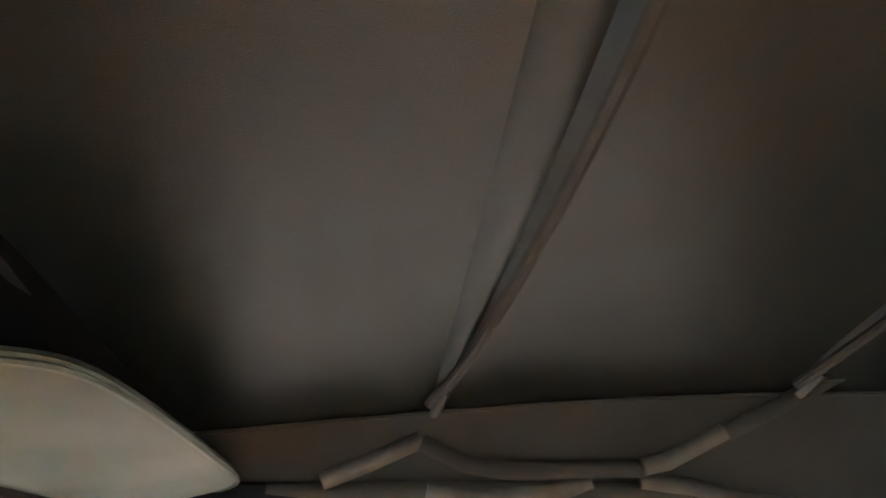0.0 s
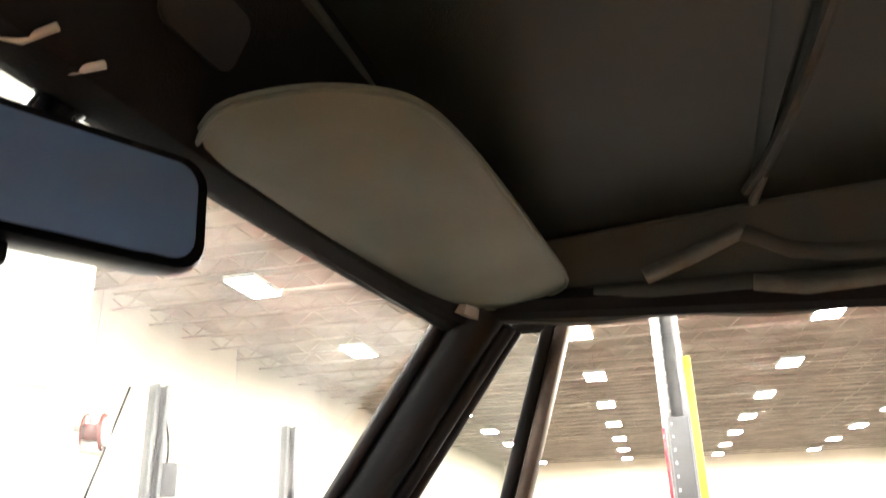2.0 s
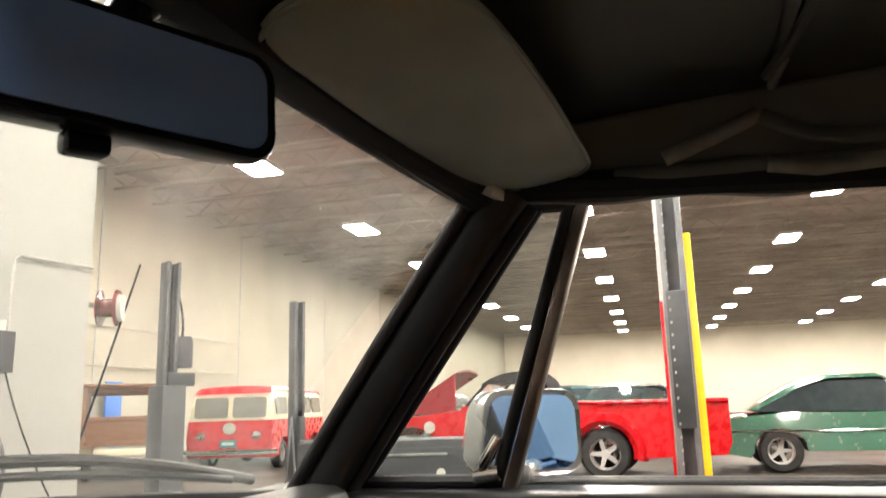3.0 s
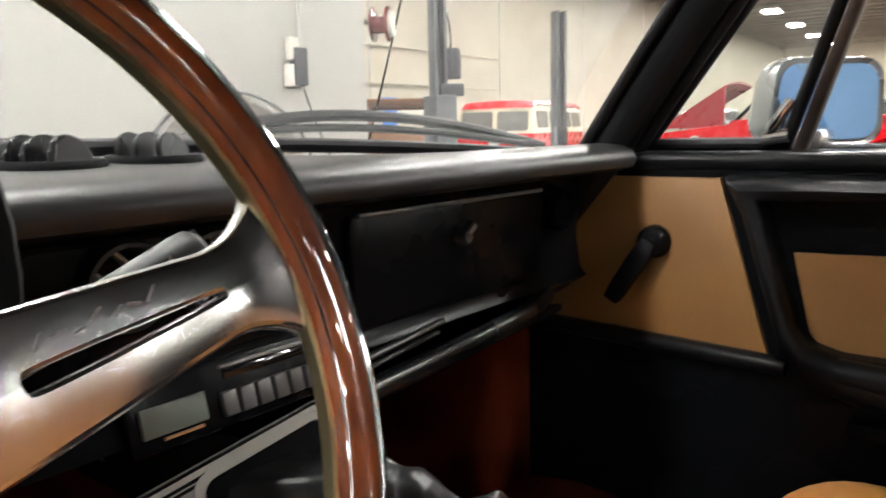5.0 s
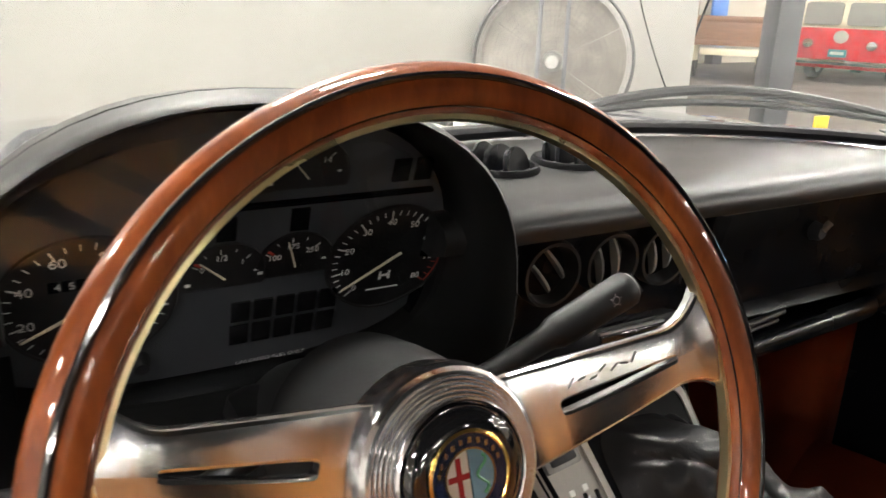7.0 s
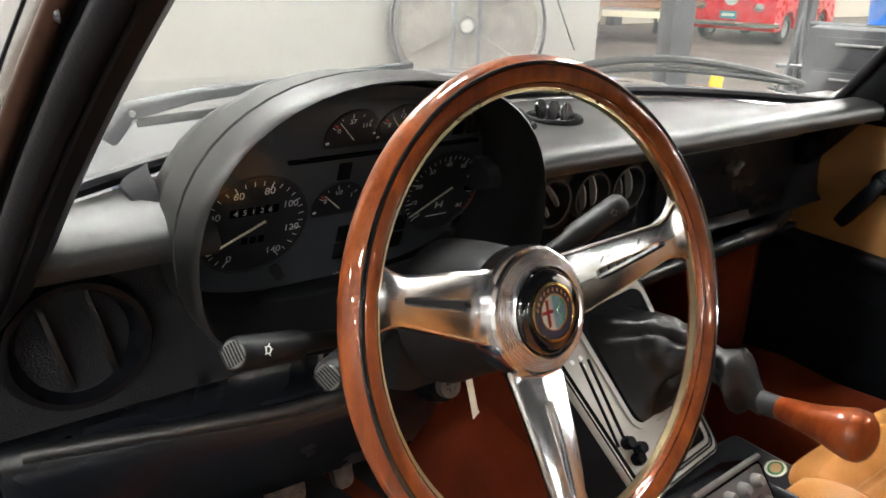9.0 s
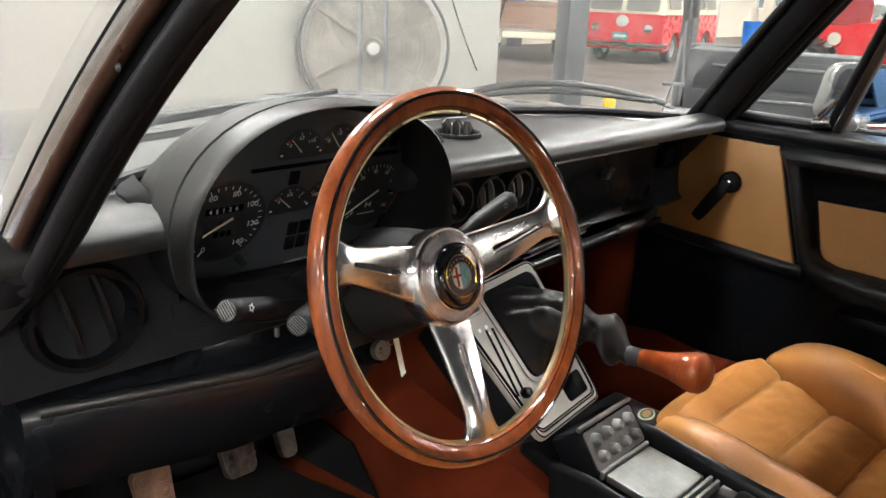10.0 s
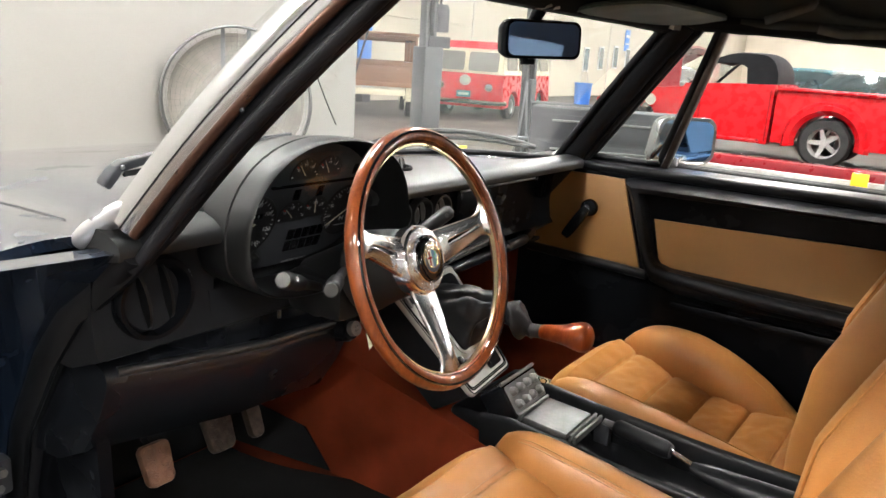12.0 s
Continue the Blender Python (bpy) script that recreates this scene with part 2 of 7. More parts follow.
def part(name, bm, material, parent=None, label="", smooth=40):
    bmesh.ops.recalc_face_normals(bm, faces=bm.faces)
    me = bpy.data.meshes.new(name)
    bm.to_mesh(me)
    bm.free()
    for p in me.polygons:
        p.use_smooth = True
    me.set_sharp_from_angle(angle=radians(smooth))
    me.materials.append(material)
    ob = new(name, me)
    if parent:
        ob.parent = parent
        if parent.type == "EMPTY" and "at_base" in parent:
            ob.matrix_parent_inverse = parent.matrix_basis.inverted()
    if label:
        ob["label"] = label
    return ob


def thing(name, label, category, group="", base=None, m=None):
    e = new(name)
    e.empty_display_size = 0.05
    if base:
        e.location = base
        e["at_base"] = 1
    if m:
        e.matrix_basis = m
    return tagged(e, label, category, group)


def solo(name, bm, material, label, category="", kind="", group="", smooth=40):
    return tagged(part(name, bm, material, smooth=smooth), label, category, group, kind)


def basis(o, x, y):
    x = Vector(x).normalized()
    y = Vector(y)
    z = x.cross(y).normalized()
    y = z.cross(x)
    m = Matrix((x, y, z)).transposed().to_4x4()
    m.translation = o
    return m


def box(bm, c, s, m=None, bev=0.003, seg=2):
    r = bmesh.ops.create_cube(bm, size=1.0)
    mm = (m or Matrix()) @ Matrix.Translation(c) @ Matrix.Diagonal((*s, 1))
    bmesh.ops.transform(bm, matrix=mm, verts=r["verts"])
    if bev:
        es = list({e for v in r["verts"] for e in v.link_edges})
        bmesh.ops.bevel(bm, geom=es, offset=min(bev, min(s) * 0.45), segments=seg, profile=0.5, affect="EDGES", clamp_overlap=True)
    return bm


def loft(bm, rings, closed=True, cap=True, loop=False):
    vs = [[bm.verts.new(p) for p in r] for r in rings]
    n = len(vs[0])
    for i in range(len(vs) if loop else len(vs) - 1):
        a, b = vs[i], vs[(i + 1) % len(vs)]
        for j in range(n if closed else n - 1):
            k = (j + 1) % n
            bm.faces.new((a[j], a[k], b[k], b[j]))
    if cap and closed and not loop:
        bm.faces.new(vs[0])
        bm.faces.new(list(reversed(vs[-1])))
    return bm


def tube(bm, pts, r, n=10, closed=False, flat=1.0, up=None):
    pts = [Vector(p) for p in pts]
    k = len(pts)
    rad = r if isinstance(r, (list, tuple)) else [r] * k
    tang = []
    for i in range(k):
        a, b = pts[i - 1 if (i or closed) else 0], pts[(i + 1) % k if (closed or i < k - 1) else i]
        tang.append((b - a).normalized())
    nrm = Vector(up) if up else tang[0].orthogonal()
    rings = []
    for i in range(k):
        nrm = (nrm - tang[i] * nrm.dot(tang[i])).normalized()
        bi = tang[i].cross(nrm)
        rings.append([pts[i] + rad[i] * (math.cos(2 * math.pi * j / n) * nrm + flat * math.sin(2 * math.pi * j / n) * bi) for j in range(n)])
    return loft(bm, rings, loop=closed)


def lathe(bm, prof, n=40, m=None, a0=0.0, a1=2 * math.pi):
    m = m or Matrix()
    full = abs(a1 - a0 - 2 * math.pi) < 1e-6
    k = n if full else n + 1
    rings = [[m @ V(r * math.cos(a0 + (a1 - a0) * j / n), r * math.sin(a0 + (a1 - a0) * j / n), z) for j in range(k)] for r, z in prof]
    before = set(bm.verts)
    loft(bm, rings, closed=full, cap=False)
    bmesh.ops.remove_doubles(bm, verts=[v for v in bm.verts if v not in before], dist=1e-6)
    return bm


def slab(bm, outline, t, m=None, bev=0.0, seg=2):
    m = m or Matrix()
    vs = [bm.verts.new(m @ V(x, y, 0)) for x, y in outline]
    f = bm.faces.new(vs)
    ex = bmesh.ops.extrude_face_region(bm, geom=[f])
    top = [v for v in ex["geom"] if isinstance(v, bmesh.types.BMVert)]
    bmesh.ops.translate(bm, vec=(m.to_3x3() @ V(0, 0, 1)) * t, verts=top)
    if bev:
        tf = [x for x in ex["geom"] if isinstance(x, bmesh.types.BMFace)]
        es = [e for e in tf[0].edges]
        bmesh.ops.bevel(bm, geom=es, offset=bev, segments=seg, profile=0.5, affect="EDGES", clamp_overlap=True)
    return bm


def rrect(w, h, r, n=5, cx=0, cy=0):
    out = []
    for sx, sy, a in ((1, 1, 0), (-1, 1, 90), (-1, -1, 180), (1, -1, 270)):
        for i in range(n + 1):
            q = radians(a + 90 * i / n)
            out.append((cx + sx * (w / 2 - r) + r * math.cos(q), cy + sy * (h / 2 - r) + r * math.sin(q)))
    return out


def sheet(bm, fn, nu, nv, thick=0.0, down=(0, 0, -1)):
    """A grid surface from fn(u, v), closed below at a distance."""
    top = [[bm.verts.new(fn(i / nu, j / nv)) for j in range(nv + 1)] for i in range(nu + 1)]
    for i in range(nu):
        for j in range(nv):
            bm.faces.new((top[i][j], top[i + 1][j], top[i + 1][j + 1], top[i][j + 1]))
    if thick:
        d = Vector(down) * thick
        low = [[bm.verts.new(top[i][j].co + d) for j in range(nv + 1)] for i in range(nu + 1)]
        for i in range(nu):
            for j in range(nv):
                bm.faces.new((low[i][j + 1], low[i + 1][j + 1], low[i + 1][j], low[i][j]))
        rim = [(i, 0) for i in range(nu + 1)] + [(nu, j) for j in range(1, nv + 1)] + [(i, nv) for i in range(nu - 1, -1, -1)] + [(0, j) for j in range(nv - 1, 0, -1)]
        for a, b in zip(rim, rim[1:] + rim[:1]):
            bm.faces.new((top[a[0]][a[1]], top[b[0]][b[1]], low[b[0]][b[1]], low[a[0]][a[1]]))
    return bm


def words(name, text, size, m, material, parent, align="CENTER"):
    cu = bpy.data.curves.new(name, "FONT")
    cu.body, cu.size, cu.align_x, cu.align_y = text, size, align, "CENTER"
    cu.extrude = 0.0001
    ob = bpy.data.objects.new(name, cu)
    me = bpy.data.meshes.new_from_object(ob)
    bpy.data.objects.remove(ob)
    me.transform(m)
    me.materials.append(material)
    o = new(name, me)
    o.parent = parent
    if parent.type == "EMPTY" and "at_base" in parent:
        o.matrix_parent_inverse = parent.matrix_basis.inverted()
    return o


def B():
    return bmesh.new()


def bez(a, b, c, n):
    return [(1 - t) ** 2 * Vector(a) + 2 * t * (1 - t) * Vector(b) + t * t * Vector(c) for t in [i / n for i in range(n + 1)]]


# ---- the hall ----
HALL = Matrix.Rotation(radians(3.6), 4, "Z")
CEIL = 6.85


def hall_box(name, c, s, material, label, bev=0.0, m=None):
    return solo(name, box(B(), c, s, m if m is not None else HALL, bev), material, label, kind="structure")


hall_box("floor", (22, -6, -0.1), (84, 44, 0.2), M_FLOOR, "sealed brown-grey concrete workshop floor")
hall_box("wall_north", (22, 12.0, CEIL / 2), (84, 0.3, CEIL), M_WALL2, "tall cream painted concrete wall of the hall")
hall_box("wall_east", (63, -6, CEIL / 2), (0.3, 44, CEIL), M_WALL3, "far cream end wall of the hall, lightened for missing light")
hall_box("wall_south", (22, -28, CEIL / 2), (84, 0.3, CEIL), M_WALL2, "cream side wall of the hall")
hall_box("wall_west", (-14, -6, CEIL / 2), (0.3, 44, CEIL), M_WALL, "off-white end wall of the hall")
near = B()
box(near, (-4.13, 5.45, CEIL / 2), (19.2, 0.3, CEIL), None, 0.01)
solo("wall_near", near, M_WALL, "plain off-white painted wall in front of the car", kind="structure")
ret = B()
box(ret, (5.31, 8.7, CEIL / 2), (0.3, 6.2, CEIL), None, 0.0)
solo("wall_return", ret, M_WALL, "off-white return wall beside the service bay", kind="structure")
cb = B()
box(cb, (22, -6, CEIL + 0.1), (84, 44, 0.2), HALL, 0)
for i in range(52):
    x = -13 + i * 1.45
    box(cb, (x, -6, CEIL - 0.10), (0.06, 44, 0.05), HALL, 0)
    box(cb, (x, -6, CEIL - 0.48), (0.06, 44, 0.05), HALL, 0)
    for k in range(40):
        y0 = -27.5 + k * 1.0
        a, b = HALL @ V(x, y0, CEIL - 0.48), HALL @ V(x, y0 + 0.5, CEIL - 0.1)
        tube(cb, [a, b], 0.018, 4)
        tube(cb, [b, HALL @ V(x, y0 + 1.0, CEIL - 0.48)], 0.018, 4)
solo("ceiling", cb, M_DECK, "brown-grey roof deck on open steel joists", kind="structure")

# panel joints and pipes of the long wall
for i in range(6):
    hall_box("trim", (8 + i * 6.2, 11.84, CEIL / 2), (0.05, 0.02, CEIL), M_WALL, "vertical joint strip of the concrete wall")
pb = B()
for z in (2.2, 3.1):
    tube(pb, [HALL @ V(4.6, 11.75, z), HALL @ V(20, 11.75, z)], 0.025, 8)
for x in (8.4, 9.6):
    tube(pb, [HALL @ V(x, 11.75, 0.5), HALL @ V(x, 11.75, 5.0)], 0.025, 8)
solo("pipe_run", pb, M_WALL2, "painted conduit pipes along the cream wall", "pipes")


# notice and small windows on the long wall
nt0 = thing("wall_notice", "blue notice board on the cream wall", "notice", m=Matrix.Translation((34.2, 13.98, 2.52)) @ HALL)
part("board", box(B(), (0, 0, 0), (0.62, 0.03, 0.95), None, 0.01), M_BLUEPLAS, nt0)
part("notice_bar", box(B(), (0, -0.018, 0.18), (0.46, 0.006, 0.12), None, 0), M_BONE, nt0)
part("notice_bar", box(B(), (0, -0.018, -0.16), (0.46, 0.006, 0.06), None, 0), M_BONE, nt0)
for x, y, z in ((29.3, 13.68, 1.50), (31.0, 13.78, 1.60), (32.85, 13.90, 1.70), (34.5, 14.0, 1.66)):
    wn = thing("wall_window", "small pale blue window in the cream wall", "window", "wall windows", m=Matrix.Translation((x, y, z)) @ HALL)
    part("frame", box(B(), (0, 0, 0), (0.60, 0.04, 1.0), None, 0.01), M_LAMPBOX, wn)
    part("pane", box(B(), (0, -0.022, 0), (0.48, 0.01, 0.88), None, 0), M_ENSKY, wn, "pale blue pane")


# lamps in rows
def make_lamp():
    e = thing("high_bay_lamp", "bright white rectangular lamp hung from the roof joists", "lamp", "ceiling lamps")
    part("housing", box(B(), (0, 0, 0.06), (1.31, 0.70, 0.10), None, 0.02), M_LAMPBOX, e)
    part("diffuser", box(B(), (0, 0, 0.0), (1.25, 0.64, 0.02), None, 0.004), M_LAMP, e, "glowing warm white panel")
    for s in (-0.4, 0.4):
        part("cord", tube(B(), [(s, 0, 0.1), (s, 0, 0.72)], 0.006, 5), M_JOIST, e)
    return e


lamp0 = make_lamp()
ROWS = Matrix.Rotation(radians(4.3), 4, "Z")
first = True
for y in (7.4, 1.2, -5.0, -11.2, -17.4, -23.6):
    for i in range(-3, 10):
        x = 1.0 + 6.3 * i
        if y > 4 and x < 5:
            continue
        m = ROWS @ Matrix.Translation((x, y, 6.13))
        if first:
            lamp0.matrix_basis = m
            first = False
        else:
            copy_thing(lamp0, m)


# Unseen low lamps, added to light the car's inside from in front.
for x in (0.3, -6.0):
    low = copy_thing(lamp0, Matrix.Translation((x, 4.6, 5.35)))
    part("rod", tube(B(), [(0, 0, 0.1), (0, 0, 1.6)], 0.008, 6), M_JOIST, low)


# drum fan on the wall
def fan():
    c, r = V(3.41, 4.86, 0.73), 0.64
    e = thing("drum_fan", "large round grey wire-guarded drum fan standing at the wall", "fan", base=(3.41, 4.86, 0))
    m = Matrix.Translation(c) @ Matrix.Rotation(radians(-40), 4, "Z") @ Matrix.Rotation(radians(90), 4, "X")
    b = B()
    lathe(b, [(r, -0.05), (r + 0.012, -0.05), (r + 0.014, 0.06), (r, 0.065), (r - 0.010, 0.055), (r - 0.010, -0.05), (r, -0.05)], 48, m)
    part("drum", b, M_FIN, e, "grey steel drum ring")
    g = B()
    for i in range(1, 16):
        rr = r * i / 16
        tube(g, [m @ V(rr * math.cos(a), rr * math.sin(a), 0.068) for a in [2 * math.pi * k / 40 for k in range(40)]], 0.0011, 4, closed=True)
    for k in range(64):
        a = 2 * math.pi * k / 64
        tube(g, [m @ V(0.05 * math.cos(a), 0.05 * math.sin(a), 0.07), m @ V(r * math.cos(a), r * math.sin(a), 0.068)], 0.0010, 4)
    part("guard", g, M_FIN, e, "thin grey wire guard")
    for k in range(6):
        a0 = k * math.pi / 3 + 0.5
        bl = B()
        sheet(bl, lambda u, v, a0=a0: m @ V((0.09 + 0.50 * u) * math.cos(a0 + v * 1.035), (0.09 + 0.50 * u) * math.sin(a0 + v * 1.035), -0.06 + 0.03 * v), 6, 6, 0.004, (0, 1, 0))
        part("blade", bl, M_BLADE, e, "pale aluminium blade")
    h = B()
    lathe(h, [(0.0, 0.075), (0.05, 0.075), (0.06, 0.06), (0.07, 0.03), (0.07, -0.10), (0.0, -0.10)], 20, m)
    part("motor", h, M_MESH, e)
    for dx in (-0.12, 0.10):
        part("strut", box(B(), (dx, 0, -0.03), (0.035, 1.26, 0.02), m, 0.004), M_POST, e)
    st = B()
    for dx in (-0.42, 0.42):
        tube(st, [(c.x + dx, c.y - 0.25, 0.02), (c.x + dx, c.y + 0.25, 0.02)], 0.02, 8)
        tube(st, [(c.x + dx * 0.9, c.y, 0.02), (c.x + dx * 0.8, c.y - dx * 0.5, 0.25)], 0.018, 8)
    part("stand", st, M_DGREY, e)


fan()


def wall_box():
    y = 5.25
    e = thing("switch_box", "small grey electrical switch box with conduit on the wall", "switch box", base=(4.5, 5.3, 1.6))
    part("box", box(B(), (4.52, y, 1.64), (0.15, 0.09, 0.34), None, 0.008), M_DGREY, e)
    part("panel", box(B(), (4.43, y + 0.01, 1.56), (0.10, 0.07, 0.2), None, 0.006), M_BONE, e, "white cover plate")
    part("cover", box(B(), (4.46, y + 0.01, 1.80), (0.10, 0.07, 0.2), None, 0.006), M_BONE, e, "white cover plate")
    part("conduit", tube(B(), [(4.56, y + 0.01, 1.80), (4.57, y + 0.01, 2.42), (4.62, y + 0.01, 2.47), (5.44, y + 0.01, 2.49)], 0.014, 8), M_MESH, e)
    part("cable", tube(B(), bez((4.55, y - 0.01, 1.48), (4.7, y - 0.03, 1.0), (5.0, y - 0.1, 0.45), 14), 0.008, 6), M_PLASTIC, e, "black hanging power cable")


wall_box()


def lift_post(name, label, x, y, h, w, material, motor=False, yellow=False, rot=0.0):
    m = Matrix.Translation((x, y, 0)) @ Matrix.Rotation(radians(rot), 4, "Z")
    e = thing(name, label, "lift post", "lift posts", m=m)
    t, dp = 0.014, min(0.26, w)
    part("column", box(B(), (0, dp / 2, h / 2), (w, t, h), None, 0.004), material, e)
    for s in (-1, 1):
        part("side_plate", box(B(), (s * (w / 2 - t / 2), 0, h / 2), (t, dp - t - 0.002, h), None, 0.004), material, e)
        part("front_lip", box(B(), (s * (w / 2 - 0.125 * w), -dp / 2, h / 2), (0.25 * w, t, h), None, 0.004), material, e)
    part("base_plate", box(B(), (0, 0, 0.01), (w + 0.18, 0.5, 0.02), None, 0.004), material, e)
    part("carriage", box(B(), (0, -0.02, h * 0.30), (w * 1.7 if motor else w - 0.05, 0.24, h * 0.56 if motor else h * 0.28), None, 0.01), M_DPOST, e)
    for s in (-1, 1):
        part("bolt", lathe(B(), [(0, 0.05), (0.02, 0.05), (0.02, 0.02), (0, 0.02)], 6, Matrix.Translation((s * (w / 2 + 0.05), 0.15, 0))), M_BRUSH, e)
    if motor:
        mo = B()
        lathe(mo, [(0.0, 0.0), (0.07, 0.0), (0.075, 0.02), (0.075, 0.2), (0.06, 0.24), (0, 0.24)], 16, Matrix.Translation((w / 2 + 0.07, 0, h * 0.64)))
        box(mo, (w / 2 + 0.03, 0, h * 0.60), (0.22, 0.16, 0.1), None, 0.01)
        part("motor", mo, M_DGREY, e, "dark electric motor and pump")
        hs = B()
        tube(hs, bez((w / 2, 0, h * 0.63), (w * 1.4, -0.1, h * 0.8), (0.05, 0.1, h - 0.1), 12), 0.01, 6)
        part("hose", hs, M_PLASTIC, e)
    if yellow:
        part("edge_guard", box(B(), (w / 2 + 0.03, -0.06, 1.42), (0.09, 0.09, 2.84), None, 0.01), M_YELLOW, e, "bright yellow padded strip")
        for i in range(26):
            part("lock_tooth", box(B(), (-w / 2 + 0.06, -0.14, 0.2 + i * 0.13), (0.02, 0.012, 0.03), None, 0.003), M_MESH, e)
    return e


lift_post("lift_post", "dark grey lift post with electric motor and hose", 4.60, 3.68, 2.26, 0.11, M_DPOST, motor=True, rot=-25)
lift_post("lift_post", "slim dark grey lift post standing free", 7.56, 4.25, 2.34, 0.13, M_DPOST, rot=-30)
lift_post("lift_post", "tall grey lift post with yellow edge strip", 8.20, 0.040, 5.05, 0.25, M_POST, yellow=True, rot=-90)


def safety_column():
    e = thing("safety_column", "narrow grey column with red edges and yellow strip beside the lift", "column", base=(9.66, 0.201, 0))
    part("post", box(B(), (9.66, 0.201, 2.4), (0.11, 0.166, 4.8), None, 0.008), M_MESH, e)
    part("side_post", box(B(), (9.70, 0.050, 2.4), (0.11, 0.13, 4.8), None, 0.008), M_MESH, e, "pale grey side post")
    for dy in (-0.07, 0.07):
        part("red_edge", box(B(), (9.595, 0.201 + dy, 1.15), (0.02, 0.036, 2.3), None, 0.004), M_RED, e)
    part("yellow_strip", box(B(), (9.595, 0.201, 0.95), (0.02, 0.072, 1.9), None, 0.004), M_YELLOW, e)


safety_column()


def hose_reel():
    e = thing("hose_reel", "red hose reel with white drum on the wall bracket", "hose reel", base=(6.33, 5.83, 2.1))
    m = basis((6.33, 5.83, 2.24), (0.88, 0.47, 0), (0, 0, 1))
    part("drum", lathe(B(), [(0, -0.12), (0.19, -0.12), (0.2, -0.1), (0.1, -0.09), (0.1, 0.05), (0.2, 0.06), (0.19, 0.09), (0, 0.09)], 28, m), M_ENRED, e)
    part("cover", lathe(B(), [(0, 0.09), (0.15, 0.09), (0.14, 0.13), (0, 0.14)], 28, m), M_BONE, e, "white round cover")
    s = B()
    tube(s, [(6.33, 5.85, 2.24), (5.95, 6.1, 2.3), (5.4, 6.1, 2.3)], 0.03, 8)
    part("bracket", s, M_JOIST, e)
    h = B()
    tube(h, bez((6.6, 5.7, 2.75), (6.2, 5.8, 1.4), (5.75, 5.9, 0.05), 12), 0.014, 6)
    part("hose", h, M_PLASTIC, e, "black hanging air hose")


hose_reel()


# ---- vehicles in the hall ----
def wheel(parent, c, r, w, axis="x", rim=None, name="wheel"):
    m = Matrix.Translation(c) @ Matrix.Rotation(radians(-90), 4, "Y")
    ty = part(name, lathe(B(), [(r * 0.62, -w / 2), (r * 0.9, -w / 2), (r, -w * 0.32), (r, w * 0.32), (r * 0.9, w / 2), (r * 0.62, w / 2), (r * 0.58, 0), (r * 0.62, -w / 2)], 36, m), M_TYRE, parent, "black tyre on an alloy rim")
    b = B()
    lathe(b, [(r * 0.64, w * 0.42), (r * 0.60, w * 0.44), (r * 0.55, w * 0.22), (r * 0.55, -w * 0.3), (r * 0.62, -w * 0.4)], 36, m)
    lathe(b, [(0, w * 0.38), (r * 0.14, w * 0.38), (r * 0.16, w * 0.28), (r * 0.16, 0), (0, 0)], 20, m)
    part("rim", b, rim or M_ALLOY, ty, "polished rim")
    for k in range(5):
        a = 2 * math.pi * k / 5 + 0.3
        sb = B()
        d, p = V(math.cos(a), math.sin(a), 0), V(-math.sin(a), math.cos(a), 0)
        pts = [d * r * 0.1 + p * r * 0.10, d * r * 0.57 + p * r * 0.07, d * r * 0.57 - p * r * 0.07, d * r * 0.1 - p * r * 0.10]
        loft(sb, [[m @ (q + V(0, 0, z)) for q in pts] for z in (w * 0.16, w * 0.32)])
        part("spoke", sb, rim or M_ALLOY, ty)
    return ty


def prof_body(name, pts, x0, x1, material, parent, label="", crown=0.06, bev=0.02):
    """A body panel from a side outline in y, z, pulled across x, narrower above."""
    zs = [p[1] for p in pts]
    z0, z1 = min(zs), max(zs)
    rings = []
    for k in range(7):
        u = k / 6
        x = x0 + (x1 - x0) * u
        e = abs(2 * u - 1) ** 3
        rings.append([V(x - (2 * u - 1) * crown * ((z - z0) / (z1 - z0 + 1e-6)) ** 2, y, z - crown * 0.5 * e * (z > (z0 + z1) / 2)) for y, z in pts])
    return part(name, loft(B(), rings), material, parent, label, smooth=32)


def arch(cy, cz, r, a0, a1, n=10):
    return [(cy + r * math.cos(radians(a0 + (a1 - a0) * i / n)), cz + r * math.sin(radians(a0 + (a1 - a0) * i / n))) for i in range(n + 1)]


